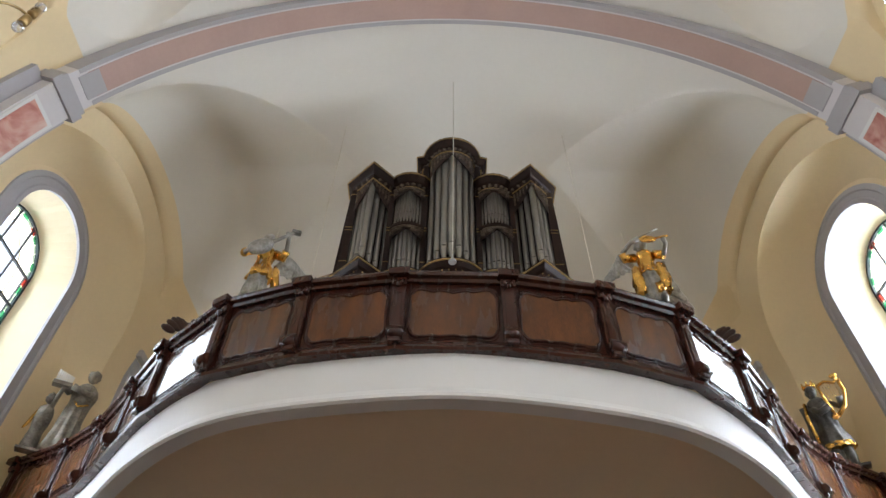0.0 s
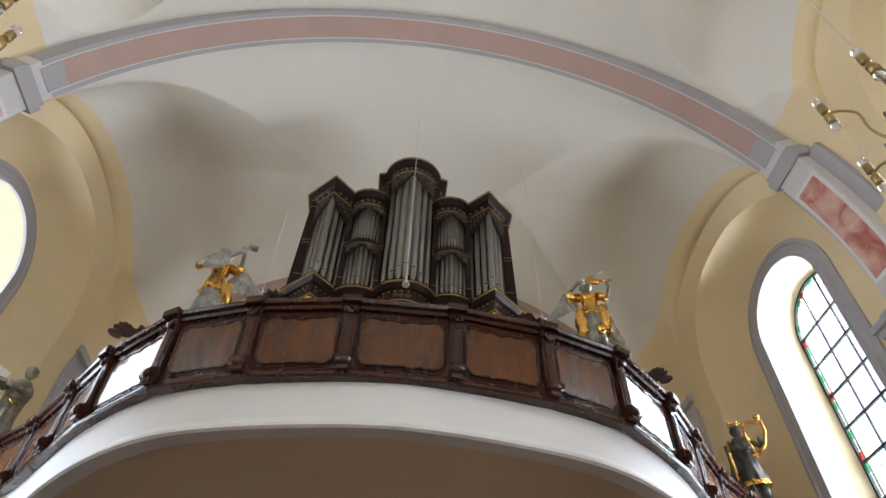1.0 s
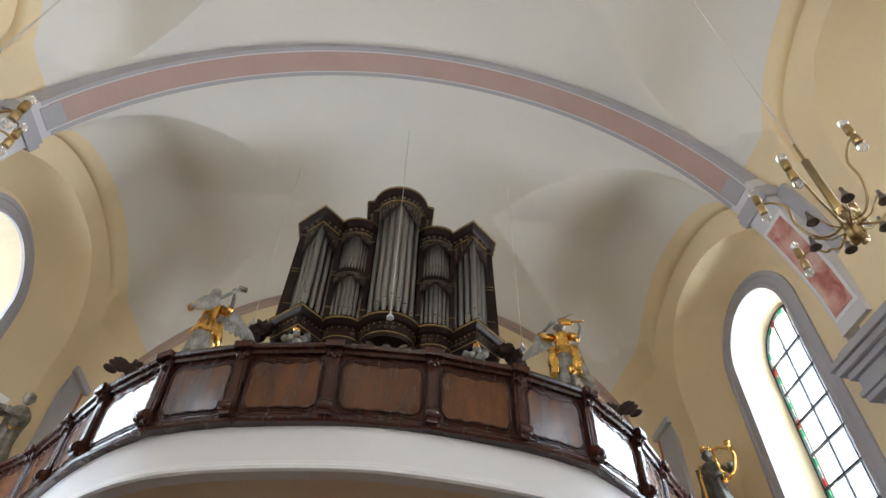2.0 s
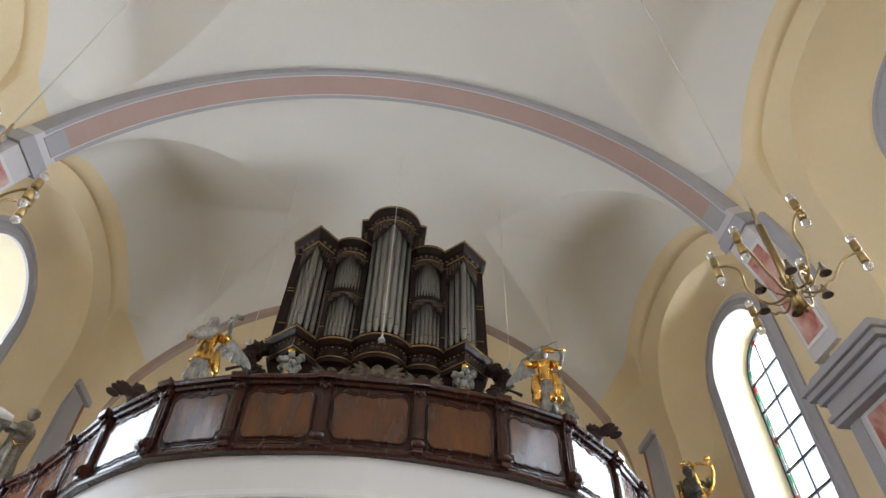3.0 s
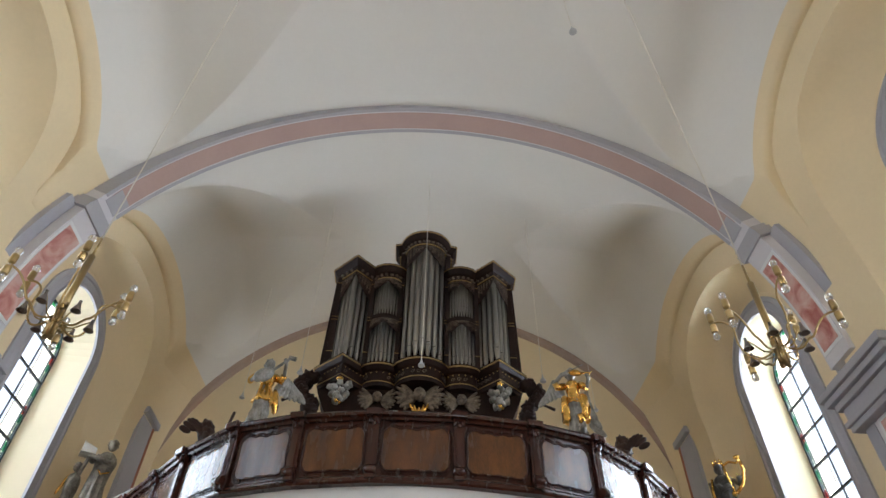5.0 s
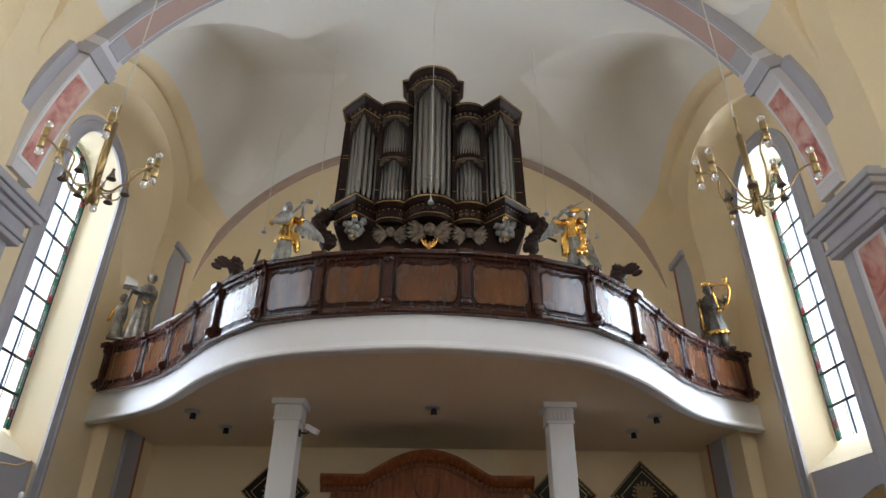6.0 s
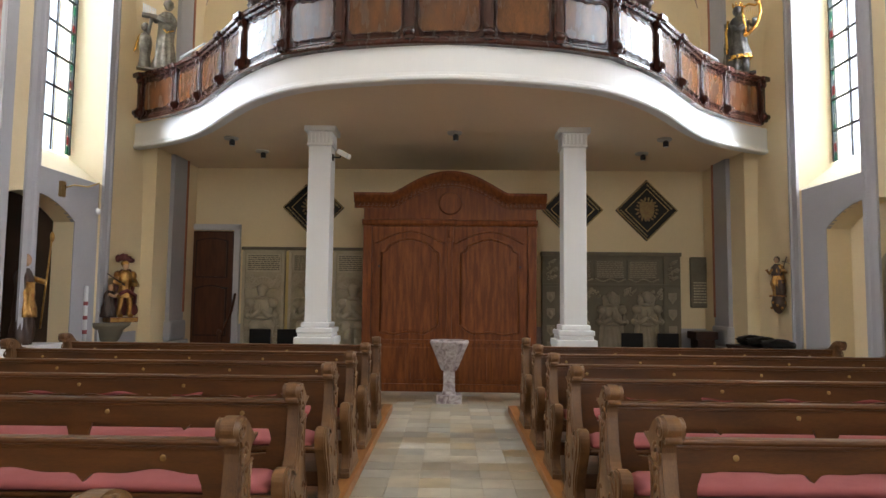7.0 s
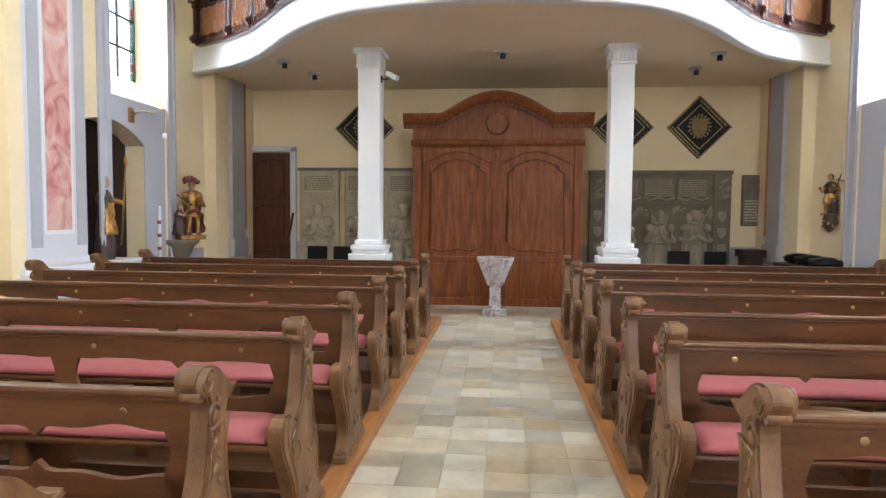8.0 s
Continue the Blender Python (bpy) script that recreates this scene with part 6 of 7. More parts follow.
def large_epitaph():
    x0, x1 = 1.83, 4.60
    g = thing("stone_epitaph", pose(0, 0, 0), "large dark grey sandstone epitaph with inscription panels and praying reliefs", "epitaph")
    part("slab", boxmesh(x0, WY + 0.03, 0.3, x1, BACK_Y, 2.48, bevel=0.01), STONE_GREY, g)
    part("cornice", boxmesh(x0 - 0.02, WY - 0.04, 2.44, x1 + 0.02, BACK_Y, 2.52, bevel=0.012), STONE_GREY, g)
    part("ledge", boxmesh(x0, WY - 0.02, 1.82, x1, WY + 0.05, 1.88, bevel=0.012), STONE_GREY, g)
    for a in (x0, x1 - 0.34):
        part("side_pilaster", boxmesh(a, WY - 0.015, 0.3, a + 0.34, WY + 0.05, 1.82, bevel=0.012), STONE_GREY, g)
        part("side_block", boxmesh(a, WY - 0.015, 1.88, a + 0.34, WY + 0.05, 2.44, bevel=0.012), STONE_GREY, g)
        bm = bmesh.new()
        for k in range(4):
            z = 0.62 + 0.33 * k
            prism(bm, [(-0.08, 0.10), (0.08, 0.10), (0.08, -0.02), (0, -0.12), (-0.08, -0.02)], upright(a + 0.17, WY - 0.01, z), 0.03)
            ball(bm, (a + 0.17, WY - 0.035, z), (0.045, 0.02, 0.06), rough=0.5, freq=9)
        scrolls(bm, a + 0.17, 2.16, 0.10, 0.2, WY - 0.015, 12, 3)
        part("shields", fix(bm), STONE_MID, g)
    for k in range(3):
        a = x0 + 0.40 + k * 0.66
        part("inscription_tablet", boxmesh(a, WY, 1.98, a + 0.62, WY + 0.04, 2.36, bevel=0.01), STONE_GREY, g)
        bm = bmesh.new()
        text_bars(bm, a + 0.04, a + 0.58, 2.0, 2.34, WY, 9, 0, 20 + k)
        tagged(part("worn_lettering", bm, STONE_MID, g), kind="stuff")
        bm = bmesh.new()
        tube(bm, [(a + 0.62 * j / 16, WY - 0.01, 1.95 + 0.025 * math.cos(j * math.pi / 4)) for j in range(17)], 0.018, 6)
        part("wavy_ledge", fix(bm), STONE_MID, g)
    for k, (x, h) in enumerate(((2.46, 1.22), (3.22, 1.28), (3.92, 1.30))):
        bm = bmesh.new()
        relief_figure(bm, x, 0.42, h, WY + 0.02, "robe", k)
        part("relief", fix(bm), STONE_MID, g)
    bm = bmesh.new()
    for x in (2.3, 2.85, 3.6, 4.15):
        scrolls(bm, x, 1.66, 0.14, 0.10, WY + 0.03, 9, int(x * 10))
    part("carved_scrolls", fix(bm), STONE_MID, g)


large_epitaph()
g = thing("stone_plaque", pose(0, 0, 0), "grey weathered stone plaque with rounded corners on the wall", "stone plaque")
part("slab", boxmesh(4.83, BACK_Y - 0.09, 1.42, 5.26, BACK_Y, 2.44, bevel=0.03), STONE_GREY, g)
bm = bmesh.new()
text_bars(bm, 4.88, 5.21, 1.5, 1.95, BACK_Y - 0.09, 8, 0, 77)
tagged(part("worn_lettering", bm, STONE, g), kind="stuff")
bm = bmesh.new()
scrolls(bm, 5.045, 2.18, 0.12, 0.12, BACK_Y - 0.085, 10, 5)
part("carving", fix(bm), STONE_GREY, g)


# ---------- diamond hatchments ----------
def hatchment(x, z, seed):
    g = thing("hatchment", pose(x, BACK_Y - 0.03, z, 0, 45, 0), "black diamond-shaped memorial board with thin gilt border", "memorial board", "memorial boards")
    a = 0.445
    part("board", boxmesh(-a, -0.05, -a, a, 0.03, a, bevel=0.012), BLACK, g)
    bm = bmesh.new()
    for k in (a - 0.012, a - 0.13):
        for x0, z0, x1, z1 in ((-k, -k, k, -k + 0.012), (-k, k - 0.012, k, k), (-k, -k, -k + 0.012, k), (k - 0.012, -k, k, k)):
            box(bm, x0, -0.056, z0, x1, -0.049, z1)
    part("gilt_border", bm, OLDGOLD, g)
    r = random.Random(seed)
    bm = bmesh.new()
    tilt = pose(0, 0, 0, 0, -45, 0)
    shield = [(-0.15, 0.17), (0.15, 0.17), (0.15, -0.02), (0.11, -0.13), (0.0, -0.21), (-0.11, -0.13), (-0.15, -0.02)]
    prism(bm, shield, tilt @ upright(0, -0.05, 0), 0.006)
    for i in range(18):
        q = math.tau * i / 18
        p = tilt @ Vector((0.20 * math.cos(q), -0.05, 0.01 + 0.215 * math.sin(q)))
        ball(bm, p, (0.022, 0.008, r.uniform(0.03, 0.05)), (0, 45 - math.degrees(q) + r.uniform(-30, 30), 0), seg=10, ring=6)
    part("painted_arms", fix(bm), mat("dull_red_brown", (0.16, 0.06, 0.03), 0.6, vary=0.8, scale=14, tint=(0.24, 0.17, 0.06)) if "dull_red_brown" not in bpy.data.materials else bpy.data.materials["dull_red_brown"], g)
    bm = bmesh.new()
    for s in (-1, 1):
        text_bars(bm, -0.38, 0.38, s * 0.375 - 0.03, s * 0.375 + 0.03, -0.05, 1, 0, seed + s)
    part("border_lettering", bm, mat("faded_gilt", (0.30, 0.23, 0.10), 0.6, vary=0.4) if "faded_gilt" not in bpy.data.materials else bpy.data.materials["faded_gilt"], g)


for k, x in enumerate((-2.83, 2.46, 3.97)):
    hatchment(x, 3.385, 30 + k)

# ---------- side door with steps ----------
g = thing("door_1", pose(-4.88, BACK_Y, 0), "dark brown panelled side door at the top of wooden steps", "door", "", "structure")
for a, b, z0, z1 in ((-0.57, -0.45, 0, 3.0), (0.45, 0.57, 0, 3.0), (-0.57, 0.57, 2.9, 3.02)):
    part("door_frame", boxmesh(a, -0.10, z0, b, 0.0, z1, bevel=0.01), LILAC_PALE, g)
DOORWOOD = wood("reddish_dark_oak", (0.12, 0.042, 0.018), (0.045, 0.016, 0.008), 0.42, (8, 8, 1.2), spec=0.3)
leaf = part("door_leaf", boxmesh(-0.44, -0.07, 0.6, 0.44, -0.01, 2.88, bevel=0.03), DOORWOOD, g)
for z0, z1 in ((1.95, 2.72), (0.78, 1.75)):
    pts = [(-0.3, z0), (0.3, z0), (0.3, z1 - 0.06)] + [(0.3 - 0.6 * i / 10, z1 - 0.06 + 0.06 * math.sin(math.pi * i / 10)) for i in range(1, 10)] + [(-0.3, z1 - 0.06)]
    cu, cv = 0.0, (z0 + z1) / 2
    # raised dark sheet round the panel, colouring in the shade of a groove
    part("panel_groove_shade", fix(prism(bmesh.new(), [(u * 1.12, cv + (v - cv) * 1.06) for u, v in pts], upright(0, -0.068, 0), 0.008)), DARKWOOD, leaf)
    part("door_panel", fix(prism(bmesh.new(), pts, upright(0, -0.068, 0), 0.028)), DOORWOOD, leaf)
for z in (0.95, 1.7, 2.4):
    part("hinge", boxmesh(-0.53, -0.125, z - 0.03, -0.40, -0.07, z + 0.03, bevel=0.01), IRON, leaf)
part("handle", fix(tube(bmesh.new(), [(0.35, -0.07, 1.72), (0.35, -0.12, 1.72), (0.25, -0.12, 1.72)], 0.012, 6)), IRON, leaf)
g = thing("wooden_steps", pose(-4.88, BACK_Y, 0), "dark wooden steps with a turned newel handrail", "steps")
for i in range(3):
    part("step", boxmesh(-0.55, -0.95 + 0.28 * i, 0.0 if i == 0 else 0.2 * i, 0.50, -0.11, 0.2 * (i + 1), bevel=0.012), DOORWOOD, g)
part("newel", fix(lathe(bmesh.new(), [(0.035, 0), (0.035, 0.75), (0.05, 0.78), (0.03, 0.82), (0.05, 0.88), (0.02, 0.93)], (0.53, -0.98, 0), 12)), DOORWOOD, g)
part("handrail", fix(tube(bmesh.new(), [(0.53, -0.98, 0.78), (0.53, -0.7, 0.95), (0.53, -0.35, 1.25), (0.53, -0.15, 1.6)], 0.026, 8)), DOORWOOD, g)

# ---------- wall statues, candle, altar niche ----------
PAINTED = [mat("dark_red_cloak", (0.14, 0.025, 0.02), 0.55, vary=0.4, scale=6), mat("worn_old_gilding", (0.68, 0.42, 0.12), 0.36, 0.85, 0.6, 12, 0.3, 40, (0.22, 0.08, 0.03)), mat("dark_carved_brown", (0.06, 0.03, 0.018), 0.5, vary=0.4, scale=6), mat("painted_flesh", (0.42, 0.25, 0.15), 0.6)]
bm = bmesh.new()
box(bm, -0.22, -0.13, 0, 0.22, 0.14, 0.08, 0.01, 1)
robe(bm, [(0.15, 0.10), (0.17, 0.2), (0.13, 0.5), (0.15, 0.72), (0.07, 0.84)], (0.09, 0.08, 0), 7, 0.28, 0, squash=0.45, seed=3)
for s in (-1, 1):
    ball(bm, (0.02 + s * 0.12, -0.05, 0.74), (0.06, 0.06, 0.07), idx=1, rough=0.2)
tube(bm, [(0.15, -0.04, 0.74), (0.20, -0.10, 0.58), (0.08, -0.17, 0.60)], 0.035, 8, 1)
tube(bm, [(-0.10, -0.14, 0.44), (0.0, -0.18, 0.50), (0.16, -0.12, 0.42), (0.20, -0.02, 0.30)], 0.03, 8, 0)
for s in (-1, 1):
    tube(bm, [(0.02 + s * 0.08, -0.12, 0.10), (0.02 + s * 0.08, -0.06, 0.13), (0.02 + s * 0.075, -0.08, 0.28), (0.02 + s * 0.06, -0.06, 0.46)], 0.042, 10, 1)
robe(bm, [(0.13, 0.38), (0.115, 0.46), (0.085, 0.54), (0.115, 0.68), (0.10, 0.76), (0.045, 0.82)], (0.02, -0.05, 0), 9, 0.10, 1, seed=1)
ball(bm, (0.01, -0.06, 0.885), (0.05, 0.052, 0.068), idx=3)
ball(bm, (0.01, -0.045, 0.925), (0.062, 0.064, 0.05), idx=1)
for j in range(5):
    ball(bm, (-0.09 + 0.05 * j, -0.02, 1.0 + 0.03 * math.sin(j)), (0.04, 0.04, 0.06), (0, 20 * j, 0), 0, rough=0.4)
tube(bm, [(-0.10, -0.05, 0.72), (-0.18, -0.16, 0.62), (-0.10, -0.2, 0.60)], 0.035, 8, 1)
tube(bm, [(-0.05, -0.2, 0.58), (-0.34, -0.25, 0.75)], 0.012, 6, 2)
robe(bm, [(0.10, 0.08), (0.085, 0.2), (0.07, 0.34), (0.075, 0.44), (0.03, 0.50)], (-0.19, 0.0, 0), 6, 0.3, 2, seed=9)
ball(bm, (-0.18, -0.03, 0.54), (0.042, 0.042, 0.055), idx=3)
tube(bm, [(-0.22, -0.05, 0.44), (-0.16, -0.13, 0.40), (-0.13, -0.13, 0.46)], 0.024, 8, 3)
st = link_mesh("soldier_saint_statue", fix(bm), PAINTED)
st.matrix_world = pose(XC - 5.17, 9.22, 1.14, 0, 0, 52)
tagged(st, "painted statue in gilt armour and red cloak on a console", "statue")
g = thing("stone_console", pose(XC - 5.40, 9.22, 0.80, 0, 0, 90), "grey stone wall console carrying the painted statue", "console")
part("bracket", fix(lathe(bmesh.new(), [(0.10, 0.0), (0.18, 0.06), (0.26, 0.22), (0.36, 0.28), (0.38, 0.33), (0.36, 0.34)], (0, -0.06, 0), 20, 0, None, 0.75)), STONE_GREY, g)

bm = bmesh.new()
lathe(bm, [(0.015, -0.33), (0.07, -0.29), (0.115, -0.19), (0.125, -0.10), (0.10, -0.03), (0.12, 0.0)], (0, 0, 0), 18, 2)
for j in range(9):
    ball(bm, (0.115 * math.cos(j * 0.7), 0.115 * math.sin(j * 0.7), -0.12 - 0.05 * (j % 3)), (0.025, 0.025, 0.025), idx=1)
box(bm, -0.14, -0.08, -0.02, 0.12, 0.08, 0.02, 0.01, 1)
robe(bm, [(0.085, 0.02), (0.09, 0.15), (0.12, 0.24), (0.085, 0.40), (0.10, 0.52), (0.04, 0.60)], (0, 0, 0), 7, 0.28, 1, seed=3)
tube(bm, [(-0.06, 0, 0.53), (-0.15, -0.03, 0.42), (-0.18, -0.05, 0.50)], 0.032, 8, 1)
robe(bm, [(0.085, 0.02), (0.08, 0.2), (0.06, 0.3)], (0.05, -0.03, 0), 5, 0.2, 2, seed=5)
ball(bm, (-0.01, -0.03, 0.665), (0.042, 0.042, 0.056), idx=3)
ball(bm, (-0.01, -0.005, 0.68), (0.052, 0.05, 0.06), idx=2, rough=0.3)
robe(bm, [(0.095, 0.38), (0.09, 0.46), (0.10, 0.53), (0.045, 0.60)], (-0.01, -0.01, 0), 5, 0.12, 2, seed=7)
tube(bm, [(0.06, -0.06, 0.36), (0.20, -0.1, 0.72)], 0.010, 6, 2)
tube(bm, [(0.12, -0.09, 0.64), (0.24, -0.09, 0.60)], 0.010, 6, 2)
tube(bm, [(0.08, 0, 0.52), (0.16, -0.06, 0.44), (0.10, -0.1, 0.48)], 0.03, 8, 1)
st = link_mesh("cross_statue", fix(bm), PAINTED)
st.matrix_world = pose(XC + 5.30, 9.42, 1.66, 0, 0, -48) @ Matrix.Scale(0.86, 4)
tagged(st, "small painted wall statue holding a cross on a bracket", "statue")

g = thing("paschal_candle", pose(-5.16, 8.12, 0), "tall white candle with red marks on a brass stand", "candle")
part("stand", fix(lathe(bmesh.new(), [(0.16, 0), (0.16, 0.03), (0.05, 0.08), (0.03, 0.2), (0.045, 0.4), (0.03, 0.6), (0.07, 0.82), (0.08, 0.86), (0.045, 0.88)], (0, 0, 0), 18)), BRASS, g)
part("candle", fix(lathe(bmesh.new(), [(0.027, 0.86), (0.027, 1.68), (0.022, 1.70), (0.005, 1.69)], (0, 0, 0), 16)), WHITE, g)
for z in (1.02, 1.22, 1.42):
    part("red_mark", fix(lathe(bmesh.new(), [(0.0273, z), (0.029, z + 0.005), (0.029, z + 0.05), (0.0273, z + 0.055)], (0, 0, 0), 16)), CUSHION, g)

# altar in the left niche
NX = XC - WALL_X - 0.34
g = thing("altar_painting", pose(NX, 7.35, 0), "dark altar painting in the arched wall niche", "painting")
pts = [(-0.90, 0.2), (0.90, 0.2)] + [(0.90 - 1.8 * i / 12, niche_arch(0.90 - 1.8 * i / 12) - 0.01) for i in range(13)]
DARKPAINT = mat("darkened_oil_paint", (0.010, 0.009, 0.008), 0.75, vary=0.8, scale=2.0, tint=(0.035, 0.019, 0.011), bump=0.05, spec=0.12)
part("canvas", fix(prism(bmesh.new(), pts, pose(0.03, 0, 0, 0, 0, 90) @ pose(0, 0, 0, 90, 0, 0), 0.02)), DARKPAINT, g)
g = thing("side_altar", pose(NX + 0.1, 7.2, 0), "pale grey marble side altar block in the niche", "altar")
part("block", boxmesh(0, -0.5, 0, 0.45, 0.5, 0.85, bevel=0.02), LILAC_PALE, g)
part("mensa", boxmesh(-0.02, -0.55, 0.85, 0.5, 0.55, 0.93, bevel=0.015), LILAC_PALE, g)
bm = bmesh.new()
robe(bm, [(0.12, 0), (0.13, 0.2), (0.09, 0.6), (0.11, 0.85), (0.05, 0.98)], (0, 0, 0), 8, 0.28, 2, seed=2)
robe(bm, [(0.11, 0.35), (0.085, 0.6), (0.09, 0.8)], (0.03, -0.04, 0), 6, 0.3, 1, seed=4)
ball(bm, (0, -0.02, 1.08), (0.065, 0.065, 0.085), idx=3)
tube(bm, [(0.18, -0.1, 0.2), (0.26, -0.12, 1.35)], 0.013, 6, 1)
ball(bm, (0.265, -0.12, 1.40), (0.03, 0.03, 0.07), idx=1)
tube(bm, [(0.12, 0, 0.85), (0.22, -0.1, 0.8)], 0.035, 8, 1)
st = link_mesh("altar_statue", fix(bm), PAINTED)
st.matrix_world = pose(NX + 0.33, 7.28, 0.93, 0, 0, 70)
tagged(st, "dark altar statue with gilt staff on the side altar", "statue")

# stone tabernacle in the right niche
RX = XC + WALL_X + 0.34
g = thing("stone_tabernacle", pose(RX, 7.2, 0), "brown weathered stone wall tabernacle with arched head", "tabernacle")
part("block", boxmesh(-0.16, -0.36, 0.0, 0.0, 0.36, 1.75, bevel=0.02), STONE, g)
part("ledge", boxmesh(-0.22, -0.46, 1.72, 0.0, 0.46, 1.80, bevel=0.015), STONE, g)
pts = [(0.34 * math.cos(math.pi * i / 14), 1.8 + 0.46 * math.sin(math.pi * i / 14)) for i in range(15)]
part("arched_head", fix(prism(bmesh.new(), pts, pose(0, 0, 0, 0, 0, -90) @ pose(0, 0, 0, 90, 0, 0), 0.15)), STONE, g)
ball_bm = ball(bmesh.new(), (-0.08, 0, 2.3), (0.06, 0.06, 0.08), seg=12, ring=8)
part("finial", ball_bm, STONE, g)

# wall lamp beside the left niche
g = thing("wall_lamp", pose(XC - WALL_X, 7.9, 3.05), "brass wall bracket with a hanging sanctuary lamp", "wall lamp")
part("wall_plate", boxmesh(0.0, -0.05, -0.12, 0.06, 0.05, 0.10, bevel=0.01), BRASS, g)
part("bracket", fix(tube(bmesh.new(), [(0.03, 0, 0), (0.15, 0.08, 0.06), (0.30, 0.16, 0.05), (0.42, 0.24, 0.12)], 0.012, 8)), BRASS, g)
part("chain", fix(tube(bmesh.new(), [(0.42, 0.24, 0.12), (0.42, 0.24, -0.26)], 0.004, 5)), BRASS, g)
part("lamp_glass", fix(lathe(bmesh.new(), [(0.01, -0.34), (0.03, -0.32), (0.035, -0.27), (0.02, -0.25)], (0.42, 0.24, 0), 12)), WHITE, g)

# ---------- ceiling spots under the gallery, camera, chairs, chest ----------
for x, y in ((-3.69, 9.55), (-3.45, 10.5), (0.03, 9.1), (3.46, 9.42), (3.40, 10.45)):
    g = thing("ceiling_spot", pose(x, y, 4.2), "small dark ceiling spotlight under the gallery", "spotlight", "gallery spotlights")
    part("ceiling_plate", fix(lathe(bmesh.new(), [(0.11, -0.03), (0.12, -0.015), (0.12, 0.0)], (0, 0, 0), 18)), PLASTIC, g)
    part("lamp_body", fix(lathe(bmesh.new(), [(0.035, -0.13), (0.045, -0.12), (0.045, -0.05), (0.025, -0.03)], (0.02, 0, 0), 14)), IRON, g)
    part("lens", fix(lathe(bmesh.new(), [(0.034, -0.136), (0.03, -0.131)], (0.02, 0, 0), 14)), WHITE, g)

g = thing("surveillance_camera", pose(-1.87, 8.9, 3.74), "grey tubular camera on an arm fixed to the column", "security camera")
part("wall_plate", boxmesh(0.0, -0.04, -0.05, 0.02, 0.04, 0.05, bevel=0.005), IRON, g)
part("arm", fix(tube(bmesh.new(), [(0.01, 0, 0), (0.12, -0.02, -0.01), (0.14, -0.02, 0.03)], 0.012, 6)), IRON, g)
bm = box(bmesh.new(), -0.04, -0.04, -0.035, 0.19, 0.04, 0.04, 0.012)
bm.transform(pose(0.13, -0.03, 0.07, 0, 28, -25))
part("housing", bm, WHITE, g)


def chair(x, y, turn):
    g = thing("chair", pose(x, y, 0, 0, 0, turn), "dark wooden chair with a low upholstered back", "chair", "rear wall chairs")
    for a in (-0.19, 0.19):
        for b in (-0.19, 0.19):
            part("leg", boxmesh(a - 0.02, b - 0.02, 0, a + 0.02, b + 0.02, 0.43, bevel=0.004), BLACK, g)
    part("seat", boxmesh(-0.23, -0.23, 0.43, 0.23, 0.23, 0.49, bevel=0.02), BLACK, g)
    part("backrest", boxmesh(-0.21, 0.19, 0.60, 0.21, 0.23, 0.92, bevel=0.02), BLACK, g)
    for a in (-0.18, 0.18):
        part("back_post", boxmesh(a - 0.015, 0.2, 0.45, a + 0.015, 0.23, 0.7), BLACK, g)


for x in (-3.75, -3.2, 3.55, 4.25):
    chair(x, 11.5, 0)
g = thing("kneeler_stand", pose(4.72, 11.2, 0), "dark brown wooden stand beside the corner pilaster", "stand")
part("body", boxmesh(-0.16, -0.18, 0, 0.16, 0.18, 0.85, bevel=0.015), DARKWOOD, g)
part("top", boxmesh(-0.21, -0.22, 0.85, 0.21, 0.22, 1.0, bevel=0.02), DARKWOOD, g)
g = thing("side_table", pose(4.95, 9.3, 0), "dark low side table under the wall statue", "table")
part("tabletop", boxmesh(-0.3, -0.75, 0.80, 0.3, 0.75, 0.85, bevel=0.01), DARKWOOD, g)
for a in (-0.26, 0.26):
    for b in (-0.7, 0.7):
        part("leg", boxmesh(a - 0.03, b - 0.03, 0, a + 0.03, b + 0.03, 0.8, bevel=0.005), DARKWOOD, g)
for k, (dx, dy, w) in enumerate(((-0.05, -0.5, 0.24), (0.0, 0.05, 0.30), (0.02, 0.5, 0.2))):
    o = link_mesh("dark_bundle", fix(ball(bmesh.new(), (0, 0, 0), (0.22, w, 0.09), rough=0.35, freq=6, seg=18, ring=12)), BLACK)
    o.matrix_world = pose(4.95 + dx, 9.3 + dy, 0.92)
    tagged(o, "folded black cloth bundle lying on the side table", "cloth", "cloth bundles")
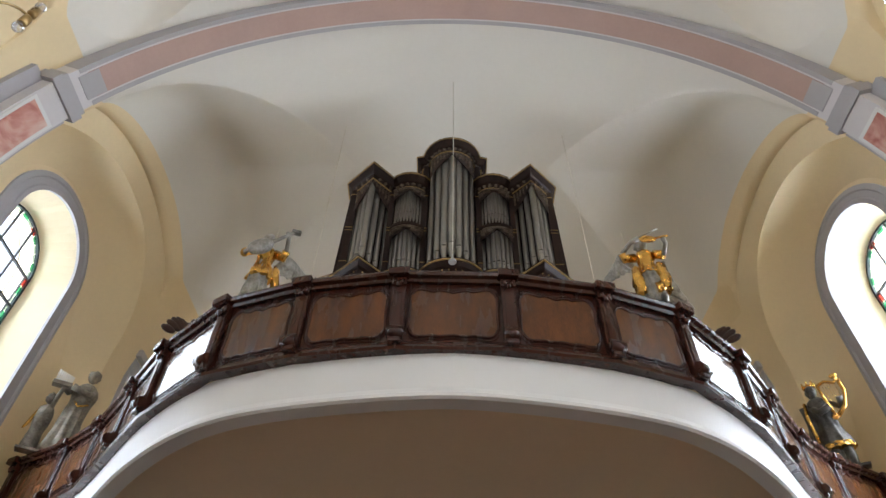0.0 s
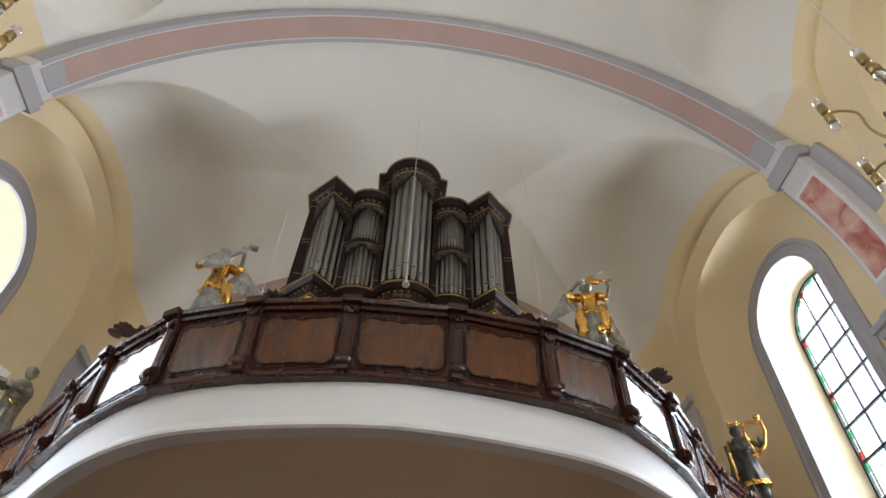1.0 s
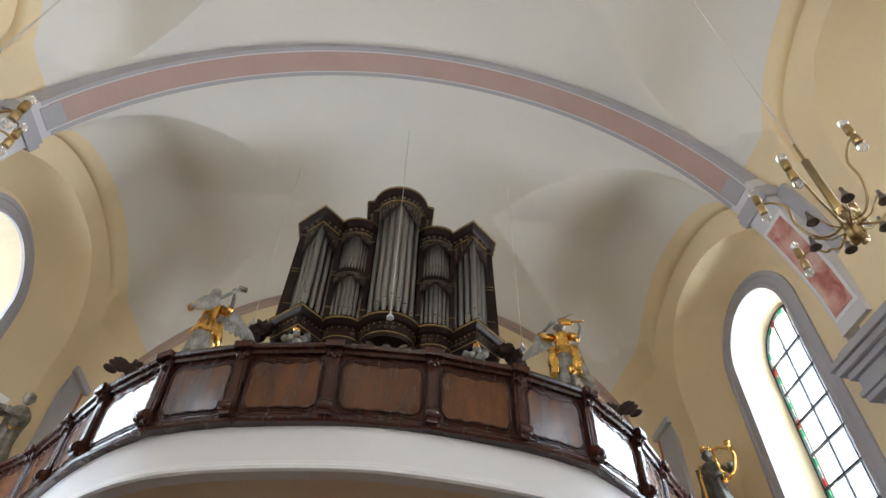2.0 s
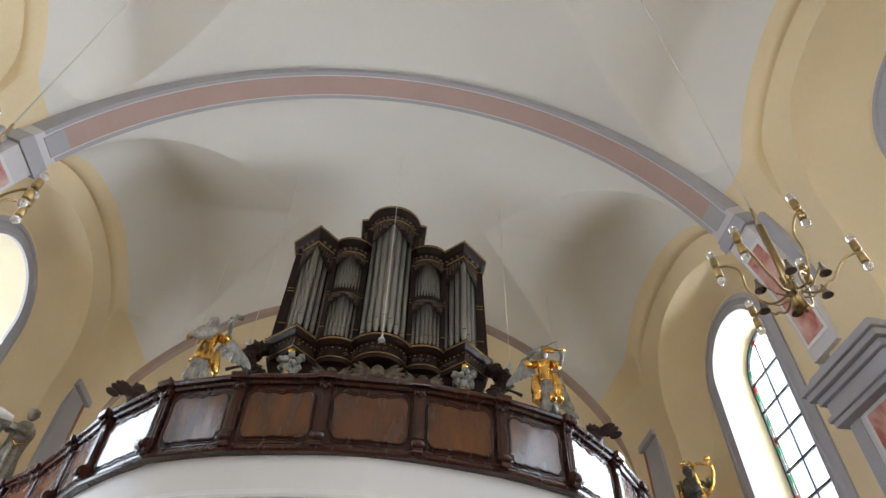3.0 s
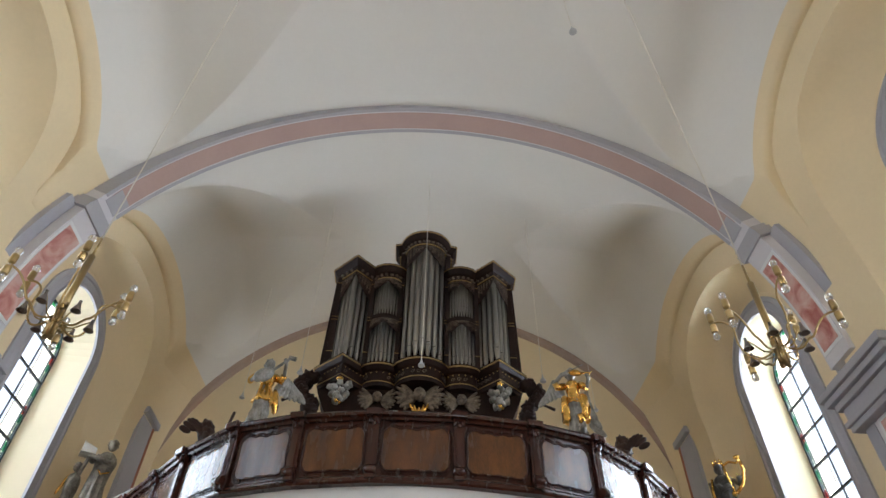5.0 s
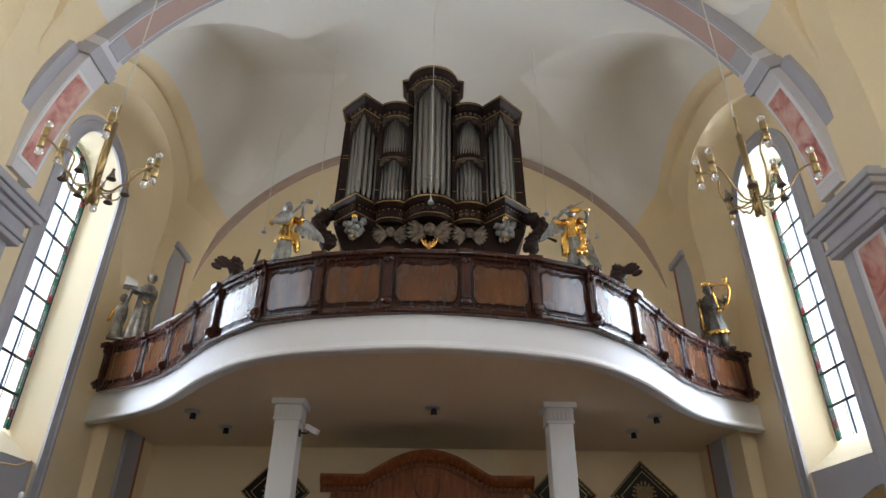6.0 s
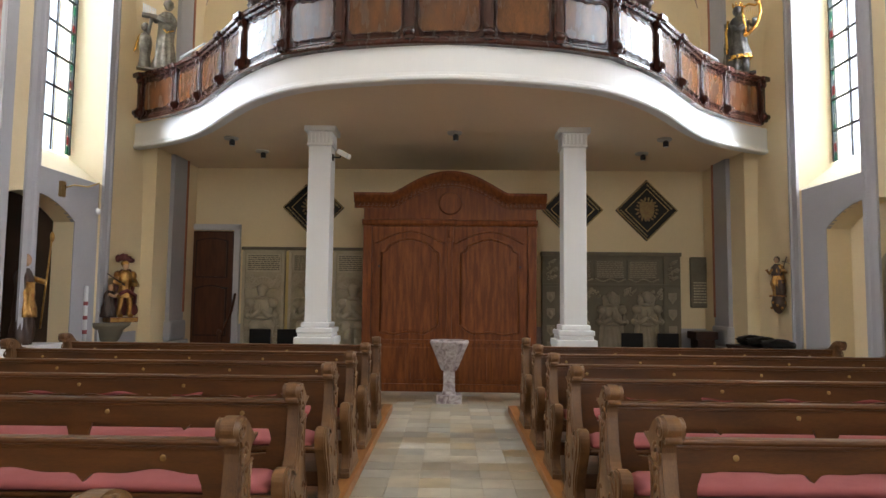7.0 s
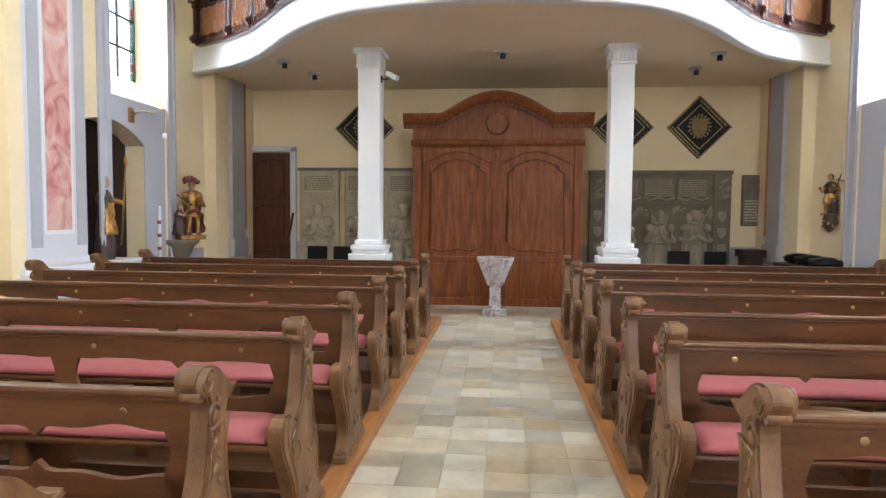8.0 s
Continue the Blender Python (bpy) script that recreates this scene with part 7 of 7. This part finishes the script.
# ---------- floor tiles ----------
def tile_mat():
    m = bpy.data.materials.new("worn_stone_tile")
    m.use_nodes = True
    n, l = m.node_tree.nodes, m.node_tree.links
    b = n["Principled BSDF"]
    info = n.new("ShaderNodeObjectInfo")
    geo = n.new("ShaderNodeNewGeometry")
    add = n.new("ShaderNodeMath")
    add.operation = "ADD"
    l.new(info.outputs["Random"], add.inputs[0])
    l.new(geo.outputs["Random Per Island"], add.inputs[1])
    fr = n.new("ShaderNodeMath")
    fr.operation = "FRACT"
    l.new(add.outputs[0], fr.inputs[0])
    ramp = n.new("ShaderNodeValToRGB")
    cols = [(0.0, (0.30, 0.26, 0.19)), (0.22, (0.42, 0.37, 0.28)), (0.45, (0.52, 0.46, 0.35)), (0.62, (0.40, 0.31, 0.18)), (0.8, (0.34, 0.32, 0.27)), (1.0, (0.56, 0.51, 0.41))]
    ramp.color_ramp.elements[0].color, ramp.color_ramp.elements[1].color = (*cols[0][1], 1), (*cols[-1][1], 1)
    for p, c in cols[1:-1]:
        ramp.color_ramp.elements.new(p).color = (*c, 1)
    l.new(fr.outputs[0], ramp.inputs[0])
    tc = n.new("ShaderNodeTexCoord")
    no = n.new("ShaderNodeTexNoise")
    no.inputs["Scale"].default_value, no.inputs["Detail"].default_value = 5, 7
    l.new(geo.outputs["Position"], no.inputs["Vector"])
    mx = n.new("ShaderNodeMix")
    mx.data_type, mx.blend_type = "RGBA", "MULTIPLY"
    mx.inputs["Factor"].default_value = 0.5
    cr = n.new("ShaderNodeValToRGB")
    cr.color_ramp.elements[0].position, cr.color_ramp.elements[1].position = 0.3, 0.65
    cr.color_ramp.elements[0].color = (0.45, 0.42, 0.38, 1)
    l.new(no.outputs[0], cr.inputs[0])
    l.new(ramp.outputs[0], mx.inputs["A"])
    l.new(cr.outputs[0], mx.inputs["B"])
    l.new(mx.outputs["Result"], b.inputs["Base Color"])
    rr = n.new("ShaderNodeMapRange")
    rr.inputs["To Min"].default_value, rr.inputs["To Max"].default_value = 0.2, 0.5
    l.new(no.outputs[0], rr.inputs["Value"])
    l.new(rr.outputs[0], b.inputs["Roughness"])
    bp = n.new("ShaderNodeBump")
    bp.inputs["Strength"].default_value, bp.inputs["Distance"].default_value = 0.15, 0.01
    l.new(no.outputs[0], bp.inputs["Height"])
    l.new(bp.outputs[0], b.inputs["Normal"])
    return m


TILE = tile_mat()
floor_ob = bpy.data.objects["floor"]
T = 0.27
bm = boxmesh(-T / 2 + 0.0012, -T / 2 + 0.0012, -0.02, T / 2 - 0.0012, T / 2 - 0.0012, 0.0, bevel=0.003)
tile_mesh = bpy.data.meshes.new("tile")
bm.to_mesh(tile_mesh)
bm.free()
tile_mesh.materials.append(TILE)
rng = random.Random(4)
rest = bmesh.new()
count = 0
for j in range(56):
    y = -2.9 + T * (j + 0.5)
    wide = y > 8.25
    xs = [-0.81 + T * (i + 0.5) for i in range(6)] if not wide else [-5.13 + T * (i + 0.5) for i in range(38)]
    for x in xs:
        if y > BACK_Y:
            continue
        near = abs(x) < 0.85 and -0.6 < y < 10.1 and count < 300
        if near:
            count += 1
            ob = new("tile", tile_mesh)
            ob.parent = floor_ob
            ob.location = (x, y, rng.uniform(-0.0015, 0.001))
            ob.rotation_euler[2] = rng.choice((0, 1, 2, 3)) * math.pi / 2
        else:
            z = rng.uniform(-0.0015, 0.001)
            box(rest, x - T / 2 + 0.0012, y - T / 2 + 0.0012, -0.02, x + T / 2 - 0.0012, y + T / 2 - 0.0012, z)
ob = part("tile_field", rest, TILE, floor_ob)
tagged(ob, kind="stuff")
